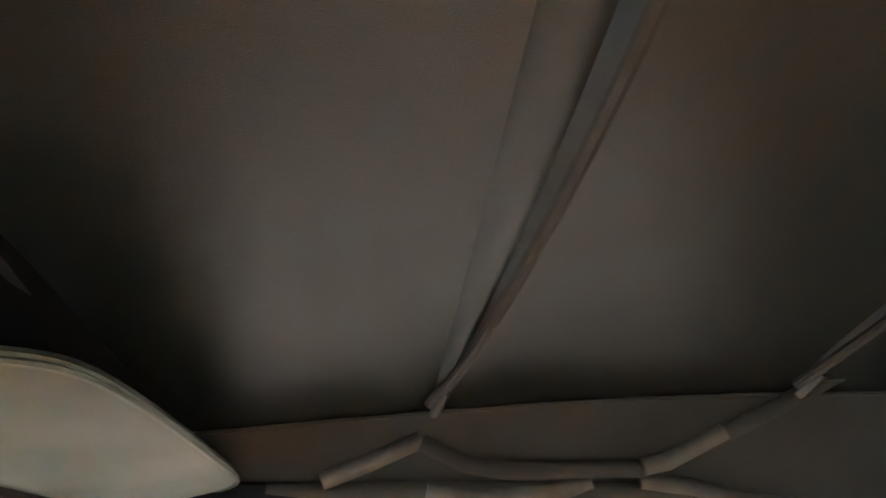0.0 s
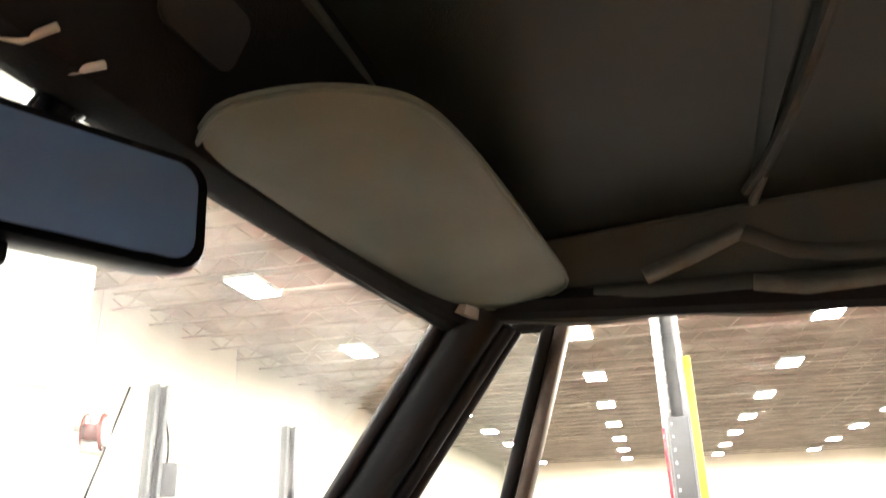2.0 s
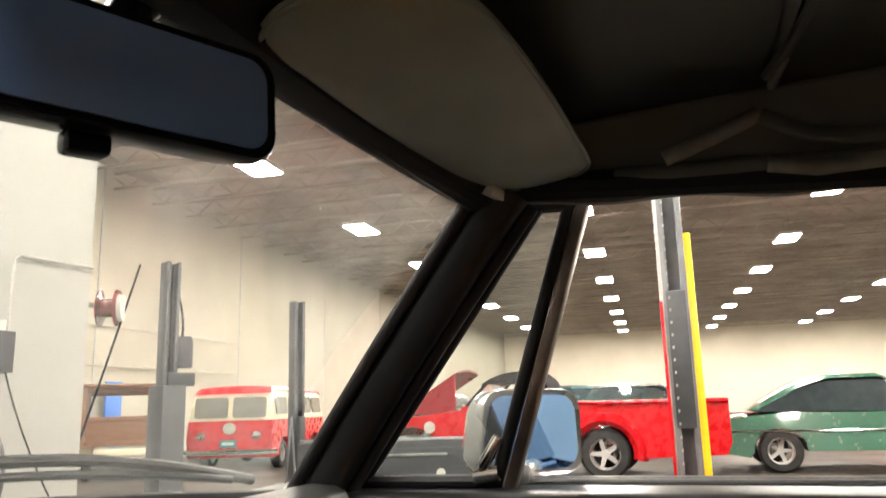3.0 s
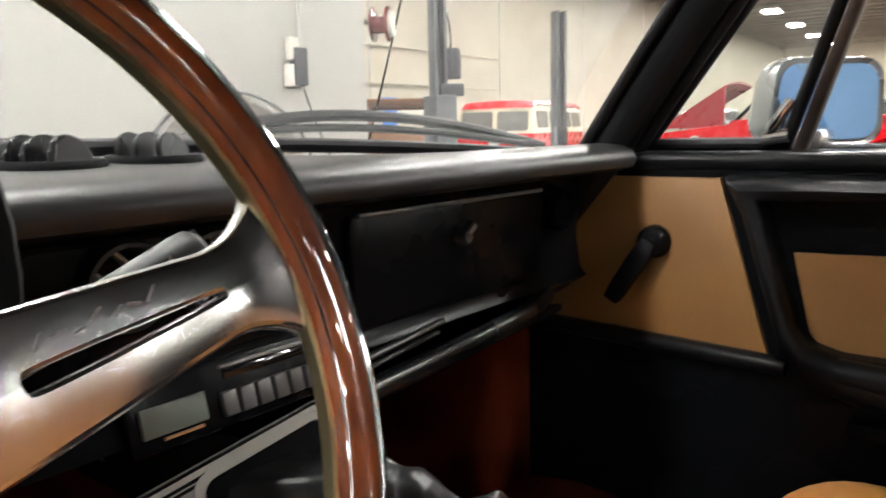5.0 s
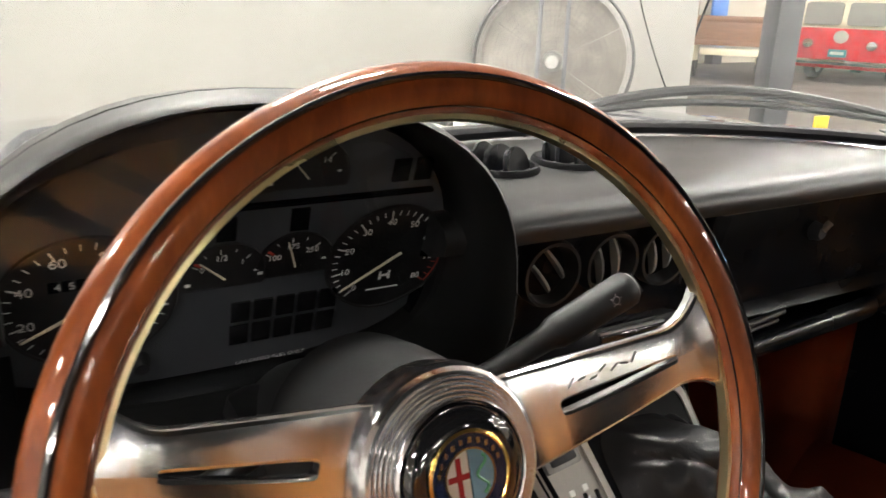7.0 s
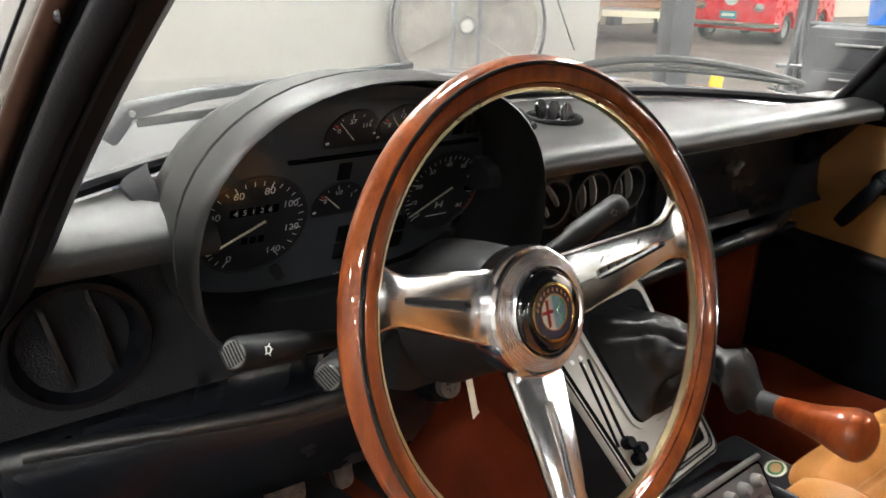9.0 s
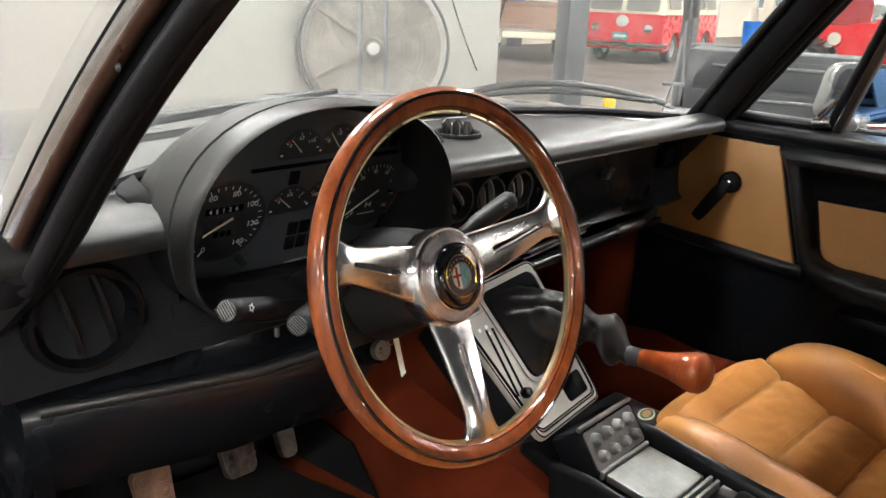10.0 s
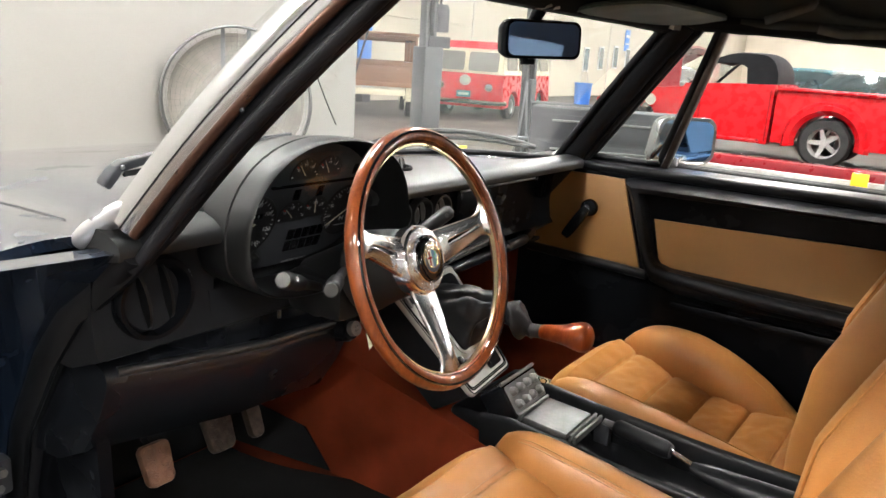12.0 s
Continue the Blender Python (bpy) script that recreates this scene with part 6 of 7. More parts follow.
    rot = HUB @ Matrix.Rotation(radians(11), 4, "Z")
    for i in range(7):
        x = 0.074 + i * 0.006
        za, zb = [zt(q) + 0.0001 for q in (x, x + 0.004)]
        tube(fb, [rot @ V(x, 0.0085 + 0.002 * (i % 2), za), rot @ V(x + 0.004, 0.0130 - 0.002 * (i % 3), zb)], 0.0005, 5)
    part("engraving", fb, M_BRUSH, sps[0])
    HM = HUB @ Matrix.Translation((0, 0, -0.027))
    b = B()
    prof = [(0.020, -0.02), (0.0500, -0.014), (0.0506, -0.002), (0.0500, 0.004), (0.0485, 0.0085), (0.0465, 0.0108), (0.0450, 0.0114)]
    for k in range(5):
        q, zz = 0.0446 - 0.0019 * k, 0.0116 + 0.0010 * k
        prof += [(q, zz - 0.0011), (q - 0.0006, zz + 0.0002), (q - 0.0013, zz + 0.0002), (q - 0.0017, zz - 0.0006)]
    prof += [(0.0352, 0.0150), (0.0350, 0.0180), (0.0340, 0.0190), (0.0332, 0.0182), (0.0328, 0.015), (0.0, 0.014)]
    lathe(b, prof, 72, HM)
    part("hub", b, M_ALU, e, "turned aluminium hub with grooved rings", smooth=22)
    b = B()
    lathe(b, [(0.0326, 0.013), (0.0326, 0.0175), (0.0312, 0.0200), (0.0275, 0.0217), (0.0225, 0.0225), (0, 0.0225)], 48, HM)
    h = part("horn_button", b, M_GLOSSBLACK, e, "gloss black horn button")
    z = 0.0226
    HM = HM @ Matrix.Diagonal((1.12, 1.12, 1.0, 1.0))
    part("badge_rim", lathe(B(), [(0.0182, z - 0.001), (0.0195, z), (0.0195, z + 0.0010), (0.0182, z + 0.0014), (0.0176, z + 0.0008)], 48, HM), M_GOLD, h, "gilt badge rim")
    part("badge_ring", lathe(B(), [(0.0120, z + 0.0002), (0.0120, z + 0.0006), (0.0178, z + 0.0006), (0.0178, z)], 48, HM), M_BLUE, h, "dark blue enamel ring")
    gd = B()
    for i in range(10):
        a = radians(20 + i * 16)
        box(gd, (0.0150 * math.cos(a), 0.0150 * math.sin(a), z + 0.0008), (0.0016, 0.0024, 0.0004), HM @ Matrix.Translation((0, 0, 0)), 0)
    lathe(gd, [(0.0113, z), (0.0113, z + 0.0010), (0.0122, z + 0.0010), (0.0122, z)], 40, HM)
    part("badge_gilt", gd, M_GOLD, h, "gilt marks")
    for sgn, mt in ((-1, M_CREAM), (1, M_ENSKY)):
        hb = B()
        slab(hb, [(sgn * 0.0003, -0.0112)] + [(sgn * 0.0113 * math.cos(t), 0.0113 * math.sin(t)) for t in [radians(-88 + 176 * i / 16) for i in range(17)]] + [(sgn * 0.0003, 0.0112)], 0.0005, HM @ Matrix.Translation((0, 0, z)))
        part("badge_half", hb, mt, h)
    cr = B()
    box(cr, (-0.0052, 0, z + 0.0007), (0.0024, 0.018, 0.0004), HM, 0)
    box(cr, (-0.0055, 0.001, z + 0.0007), (0.0100, 0.0024, 0.0004), HM, 0)
    part("badge_cross", cr, M_ENRED, h, "red cross shape")
    sn = B()
    tube(sn, [HM @ V(0.0055 + 0.0024 * math.sin(t * 9), -0.008 + 0.016 * t, z + 0.0009) for t in [i / 16 for i in range(17)]], 0.0008, 6)
    part("badge_curl", sn, M_ENGREEN, h, "green curling stripe")


steering_wheel()


def column():
    e = thing("steering_column", "black steering column shroud with control stalks", "steering column", base=(-0.33, 0.12, 0.74))
    b = B()
    rings = []
    for t, r, q in ((0.045, 0.040, 1.0), (0.06, 0.049, 1.0), (0.09, 0.055, 1.0), (0.13, 0.060, 1.05), (0.135, 0.052, 1.05), (0.24, 0.044, 1.1)):
        rings.append([WM @ V(r * math.cos(a), r * q * math.sin(a) - 0.10 * max(0, t - 0.08), -t) for a in [2 * math.pi * i / 28 for i in range(28)]])
    loft(b, rings)
    part("shroud", b, M_HOOD, e, "matt black round shroud")
    part("body", box(B(), (-0.33, 0.17, 0.722), (0.12, 0.12, 0.07), None, 0.02), M_MATTE, e)

    def stalk(tip, root, r, label):
        tip, root = V(*tip), V(*root)
        d = (tip - root)
        b = B()
        pts = [root + d * u for u in (0, 0.35, 0.52, 0.56, 0.60, 0.94, 0.985, 1.0)]
        tube(b, pts, [r * 0.6, r * 0.65, r * 0.75, r * 0.95, r, r * 1.08, r * 1.05, r * 0.9], 18)
        s = part("stalk", b, M_MATTE, e, label)
        cb = B()
        lathe(cb, [(r * 0.85, 0.0), (r * 0.82, 0.0012), (0, 0.0014)], 18, basis(tip, d.orthogonal(), d.cross(d.orthogonal())))
        part("end_cap", cb, M_BRUSH, s, "grey ribbed end cap")
        rb = B()
        mm = basis(tip, d.orthogonal(), d.cross(d.orthogonal()))
        for i in range(7):
            box(rb, (0, (i - 3) * r * 0.23, 0.0018), (r * 1.3, r * 0.08, 0.001), mm, 0)
        part("cap_ribbing", rb, M_MATTE, s)
        return s
    s1 = stalk((-0.543, 0.066, 0.801), (-0.407, 0.138, 0.748), 0.0110, "black lighting stalk")
    s2 = stalk((-0.494, 0.031, 0.786), (-0.39, 0.105, 0.775), 0.0105, "black indicator stalk")
    s3 = stalk((-0.143, 0.098, 0.832), (-0.275, 0.105, 0.778), 0.0115, "black wiper stalk")
    for s, p, dr in ((s1, V(-0.5200, 0.0642, 0.7985), (0.855, 0.425, -0.296)), (s3, V(-0.163, 0.088, 0.829), (0.9, 0, 0.4))):
        m = basis(p, dr, (0.0, 0.35, 1.0)) @ Matrix.Scale(0.72, 4)
        sy = B()
        tube(sy, [m @ V(0.0035 * math.cos(a), 0.0035 * math.sin(a), 0.0) for a in [2 * math.pi * i / 14 for i in range(14)]], 0.0005, 5, closed=True)
        for i in range(5):
            a = 2 * math.pi * i / 5
            tube(sy, [m @ V(0.0045 * math.cos(a), 0.0045 * math.sin(a), 0), m @ V(0.006 * math.cos(a), 0.006 * math.sin(a), 0)], 0.0005, 5)
        part("symbol", sy, M_PRINT if s is s1 else M_FIN, s, "pale printed symbol")
    k = V(-0.284, 0.180, 0.640)
    m = basis(k, (1, 0, 0), (0, 0.3, 1))
    part("ignition_lock", lathe(B(), [(0, 0.0), (0.018, 0.0), (0.019, -0.004), (0.021, -0.008), (0.021, -0.05), (0, -0.05)], 28, m), M_PLASTIC, e, "black ignition lock")
    kb = B()
    lathe(kb, [(0.006, 0.012), (0.012, 0.012), (0.0125, 0.010), (0.0125, 0.002), (0.006, 0.002)], 24, m)
    box(kb, (0, 0, 0.011), (0.003, 0.022, 0.003), m, 0.0008)
    box(kb, (0, 0, 0.011), (0.022, 0.003, 0.003), m, 0.0008)
    part("key_head", kb, M_BRUSH, e, "metal key head")
    tg = thing("key_tag", "cream paper key tag hanging from the ignition", "tag", base=(-0.267, 0.163, 0.60))
    tb = B()
    sheet(tb, lambda u, v: V(-0.273 + 0.008 * u + 0.012 * v, 0.163 - 0.004 * v, 0.660 - 0.058 * v + 0.006 * u * (v > 0.9)), 3, 6, 0.0006, (0, -1, 0))
    part("card", tb, M_PAPER, tg)
    rb = B()
    tube(rb, [V(-0.274 + 0.006 * math.cos(a), 0.164, 0.658 + 0.008 * math.sin(a)) for a in [2 * math.pi * i / 14 for i in range(14)]], 0.0007, 5, closed=True)
    part("ring", rb, M_BRUSH, tg)


column()


# ---- centre console ----
def console():
    e = thing("centre_console", "silver grey console panel with gear boot surround", "console", base=(-0.01, 0.1, 0.41))
    top, bot = V(-0.066, 0.200, 0.677), V(-0.040, 0.048, 0.507)
    up = (top - bot).normalized()
    m = basis((top + bot) / 2, V(1, 0, 0) - up * up.x, up)
    h = (top - bot).length

    def taper(w, hh, r, cx=0.0, cy=0.0):
        """A rounded panel outline, narrower at its lower end."""
        return [(x * (1 + 0.30 * y / h), y) for x, y in rrect(w, hh, r, cx=cx, cy=cy)]
    b = B()
    loft(b, [[m @ V(x * k, y * k, z) for x, y in taper(0.172, h, 0.012)] for k, z in ((0.99, -0.006), (1.0, -0.004), (1.0, 0.0), (0.985, 0.004))])
    part("panel", b, M_SILVERTRIM, e, "silver grey panel")
    b = B()
    loft(b, [[m @ V(x * k, y * k, z) for x, y in taper(0.166, h - 0.006, 0.012)] for k, z in ((0.90, -0.10), (0.98, -0.03), (0.985, -0.0065))])
    part("housing", b, M_LINING, e, "black console housing")
    b = B()
    slab(b, taper(0.108, 0.142, 0.014, 0.022, 0.030), 0.002, m @ Matrix.Translation((0, 0, 0.0035)), 0.0008)
    part("inset", b, M_PLASTIC, e, "black inset")
    b = B()
    o1, o2 = taper(0.118, 0.152, 0.018, 0.022, 0.030), taper(0.106, 0.140, 0.014, 0.022, 0.030)
    loft(b, [[m @ V(x, y, z) for x, y in o] for o, z in ((o1, 0.003), (o1, 0.007), (o2, 0.007), (o2, 0.003))], loop=True)
    part("inset_frame", b, M_SILVERTRIM, e)
    for k in (0.985, 0.93, 0.90):
        b = B()
        tube(b, [m @ V(x * k, y * k, 0.0042) for x, y in taper(0.168, h * 0.985, 0.012)], 0.0012, 6, closed=True)
        part("groove", b, M_PLASTIC, e)
    b = B()
    slab(b, rrect(0.036, 0.022, 0.003, cx=-0.066, cy=h * 0.38), 0.006, m @ Matrix.Translation((0, 0, 0.004)), 0.001)
    s = part("rocker_switch", b, M_BRUSH, e, "framed rocker switch")
    part("rocker", box(B(), (-0.066, h * 0.38, 0.010), (0.026, 0.014, 0.006), m, 0.002), M_DGREY, s)
    for x in (-0.066, -0.054):
        part("slider_slot", box(B(), (x + 0.004, -0.004, 0.0045), (0.004, 0.100, 0.002), m @ Matrix.Rotation(radians(-6), 4, "Z"), 0.0008), M_PLASTIC, e)
    part("ash_recess", slab(B(), taper(0.052, 0.034, 0.006, 0.040, -0.078), 0.0016, m @ Matrix.Translation((0, 0, 0.0035)), 0.0006), M_PLASTIC, e, "small black recess in the panel")
    mk = B()
    for x, y in ((-0.068, 0.056), (-0.054, 0.056), (-0.056, 0.046)):
        box(mk, (x, y, 0.0046), (0.005, 0.005, 0.0008), m, 0)
    part("symbols", mk, M_PRINT, e)
    for x, y in ((-0.056, -0.048), (-0.044, -0.060), (-0.054, -0.068)):
        part("slider_knob", lathe(B(), [(0, 0.016), (0.006, 0.016), (0.008, 0.010), (0.007, 0.003), (0, 0.003)], 14, m @ Matrix.Translation((x, y, 0))), M_PLASTIC, e)
    # radio above the panel
    rd = thing("car_radio", "black car radio with grey push buttons", "radio", base=(-0.05, 0.2, 0.68))
    rm = basis((-0.028, 0.234, 0.703), (1, 0, 0), (0, 0.25, 1))
    part("body", box(B(), (0, 0, -0.02), (0.178, 0.050, 0.05), rm, 0.004), M_PLASTIC, rd)
    part("display", box(B(), (-0.055, -0.004, 0.006), (0.050, 0.020, 0.003), rm, 0.001), M_VISOR, rd, "grey green display")
    part("amber_line", box(B(), (-0.050, -0.017, 0.006), (0.030, 0.002, 0.002), rm, 0), M_TANVINYL, rd)
    for i in range(6):
        part("button", box(B(), (-0.012 + i * 0.0155, -0.008, 0.007), (0.0125, 0.018, 0.007), rm, 0.0015), M_FIN, rd, "grey push button")
    part("slot", box(B(), (0.025, 0.013, 0.006), (0.075, 0.007, 0.003), rm, 0.0008), M_GLOSSBLACK, rd)
    part("slot_lip", box(B(), (0.025, 0.019, 0.007), (0.080, 0.0025, 0.004), rm, 0.0008), M_BRUSH, rd)
    # gear lever
    g = thing("gear_lever", "gear lever with black leather boot and polished wood knob", "gear lever", base=(0.0, 0.12, 0.58))
    path = bez(m @ V(0.024, 0.022, 0.003), (0.030, 0.090, 0.650), (0.037, 0.014, 0.592), 44)
    b = B()
    rings = []
    for i in range(45):
        u = i / 44
        f = (1 - u) ** 2.6
        cp = V(*path[i])
        vx, vy = V(1, 0.1, 0), up.lerp(V(0, 0, 1), u).normalized()
        ruff = math.exp(-((u - 0.80) / 0.09) ** 2)
        neck = max(0.0, 1 - max(0.0, u - 0.86) / 0.14)
        ring = []
        for q in range(64):
            a = 2 * math.pi * q / 64
            ca, sa = math.cos(a), math.sin(a)
            e1 = 1 - 0.6 * f
            rx = 0.012 + 0.038 * f + (0.007 + 0.013 * ruff) * neck * min(1, 3 * u)
            ry = 0.012 + 0.058 * f + (0.007 + 0.015 * ruff) * neck * min(1, 3 * u)
            fold = 1.0 - 0.34 * (1 - abs(math.sin(2.0 * a + 1.2 * math.sin(4 * u) + 0.6))) ** 2.0 * math.sin(math.pi * min(u * 1.2, 1)) ** 0.6
            fold += 0.10 * math.sin(u * 26 + 1.8 * math.sin(a)) * u * neck
            p = cp + vx * (rx * fold * math.copysign(abs(ca) ** e1, ca)) + vy * (ry * fold * math.copysign(abs(sa) ** e1, sa))
            d = (noise.noise(p * 45) * 0.008 + abs(noise.noise(p * 80)) * 0.004) * math.sin(math.pi * min(u * 1.05, 1))
            ring.append(p + V(d * ca, -d * 0.4, d))
        rings.append(ring)
    loft(b, rings)
    part("boot", b, M_BOOT, g, "crumpled black leather boot", smooth=60)
    part("collar", tube(B(), [(0.037, 0.018, 0.596), (0.036, -0.006, 0.599)], 0.0130, 18), M_DGREY, g)
    b = B()
    k0, k1 = V(0.036, -0.003, 0.599), V(0.038, -0.106, 0.612)
    prof = [(0, 0.011), (0.03, 0.0135), (0.10, 0.0145), (0.3, 0.0165), (0.5, 0.0200), (0.66, 0.0250), (0.78, 0.0278), (0.88, 0.0265), (0.95, 0.0200), (0.99, 0.0100), (1.0, 0.003)]
    tube(b, [k0.lerp(k1, u) for u, _ in prof], [r for _, r in prof], 28)
    part("knob", b, M_WOOD2, g, "polished reddish wooden knob")
    # rear console with knob pod, ash tray and hand brake
    c = thing("tunnel_console", "long black tunnel tray between the seats", "console", base=(-0.03, -0.3, 0.40))
    stations = ((0.03, 0.0), (-0.03, 0.008), (-0.12, 0.0), (-0.35, -0.010), (-0.62, -0.012))
    for nm, sec in (("side_wall", [(-0.098, 0.40), (-0.105, 0.465), (-0.102, 0.472), (-0.096, 0.474), (-0.091, 0.468), (-0.086, 0.43), (-0.086, 0.40)]),
                    ("tray_floor", [(-0.0855, 0.405), (-0.0855, 0.432), (0.0395, 0.432), (0.0395, 0.405)]),
                    ("side_wall", [(0.040, 0.40), (0.040, 0.430), (0.047, 0.476), (0.051, 0.484), (0.057, 0.486), (0.063, 0.480), (0.065, 0.472), (0.066, 0.40)])):
        part(nm, loft(B(), [[V(x, y, z + dz) for x, z in sec] for y, dz in stations]), M_PAD, c, "black padded side wall" if nm == "side_wall" else "black tray floor", smooth=50)
    part("front_cover", box(B(), (0.055, 0.052, 0.425), (0.25, 0.135, 0.050), None, 0.014, 3), M_PAD, c, "black front cover on the tunnel")
    sk = thing("oval_sticker", "small oval cream and orange sticker on the black tunnel cover", "sticker", base=(0.145, 0.036, 0.451))
    sm = basis((0.145, 0.036, 0.4504), (1, 0.25, 0), (-0.25, 1, 0))
    for nm, rx, ry, zz, mt in (("border", 0.0200, 0.0125, 0.0, M_BONE), ("band", 0.0165, 0.0095, 0.0005, M_ENGREEN), ("field", 0.0120, 0.0065, 0.0010, M_TANVINYL)):
        part(nm, slab(B(), [(rx * math.cos(t), ry * math.sin(t)) for t in [2 * math.pi * i / 28 for i in range(28)]], 0.0006, sm @ Matrix.Translation((0, 0, zz))), mt, sk)
    o, ux, uy = V(-0.028, -0.013, 0.503), V(0.13, 0.006, 0.0), V(0.0, 0.034, 0.046)
    pm = basis(o, ux, uy)
    p = thing("switch_pod", "black pod with eight dull metal knobs", "switch panel", base=(-0.05, -0.02, 0.47))
    b = B()
    loft(b, [[pm @ V(x * k, y * k, z) for x, y in rrect(0.128, 0.064, 0.008)] for k, z in ((1.0, -0.045), (1.0, 0.0), (0.96, 0.004))])
    part("case", b, M_PLASTIC, p)
    part("plate", slab(B(), rrect(0.116, 0.053, 0.005), 0.0015, pm @ Matrix.Translation((0, 0, 0.0035))), M_FIN, p, "dull grey plate")
    for i in range(4):
        for j in range(2):
            part("knob", lathe(B(), [(0, 0.015), (0.0050, 0.015), (0.0070, 0.012), (0.0085, 0.007), (0.0090, 0.004), (0, 0.004)], 16, pm @ Matrix.Translation((-0.040 + 0.0265 * i, -0.012 + 0.024 * j, 0))), M_BRUSH, p)
    b = B()
    tube(b, [pm @ V(-0.062, 0.033, 0.004), pm @ V(0.062, 0.033, 0.004)], 0.0035, 8)
    part("edge", b, M_BRUSH, p, "bright upper edge")
    a = thing("ash_tray", "satin metal lidded ash tray in the tunnel tray", "ash tray", base=(-0.03, -0.1, 0.46))
    am = basis((-0.026, -0.083, 0.474), (1, 0.02, 0), (0, 1, 0.06))
    part("lid", box(B(), (0, 0, 0), (0.105, 0.085, 0.012), am, 0.003), M_BRUSH, a, "worn metal lid")
    for y in (-0.050, -0.060, 0.047):
        part("lip", box(B(), (0, y, 0.002), (0.112, 0.006, 0.014), am, 0.002), M_BRUSH, a)
    hb = thing("hand_brake", "black gripped hand brake lever lying in the tray", "hand brake", base=(0.01, -0.25, 0.44))
    b = B()
    p0, p1 = V(0.026, -0.172, 0.468), V(0.012, -0.278, 0.464)
    tube(b, [p0, p0.lerp(p1, 0.05), p0.lerp(p1, 0.9), p1], [0.011, 0.0145, 0.0155, 0.012], 18)
    part("grip", b, M_MATTE, hb, "black moulded grip")
    part("button", tube(B(), [V(0.027, -0.150, 0.469), V(0.026, -0.174, 0.468)], [0.007, 0.0075], 14), M_FIN, hb)
    part("rod", tube(B(), [p1, V(-0.006, -0.330, 0.460)], 0.0055, 10), M_CHROME, hb, "bright steel rod")
    b = B()
    tube(b, [V(-0.006, -0.318, 0.460), V(-0.008, -0.345, 0.458), V(-0.008, -0.44, 0.452), V(-0.01, -0.60, 0.445)], [0.010, 0.017, 0.026, 0.036], 16, flat=0.6)
    for v in b.verts:
        v.co.z += 0.006 * noise.noise(v.co * 40)
    part("gaiter", b, M_PAD, hb, "wrinkled black gaiter")
    part("bracket", box(B(), (0.026, -0.150, 0.448), (0.016, 0.03, 0.04), None, 0.004), M_DGREY, hb)


console()


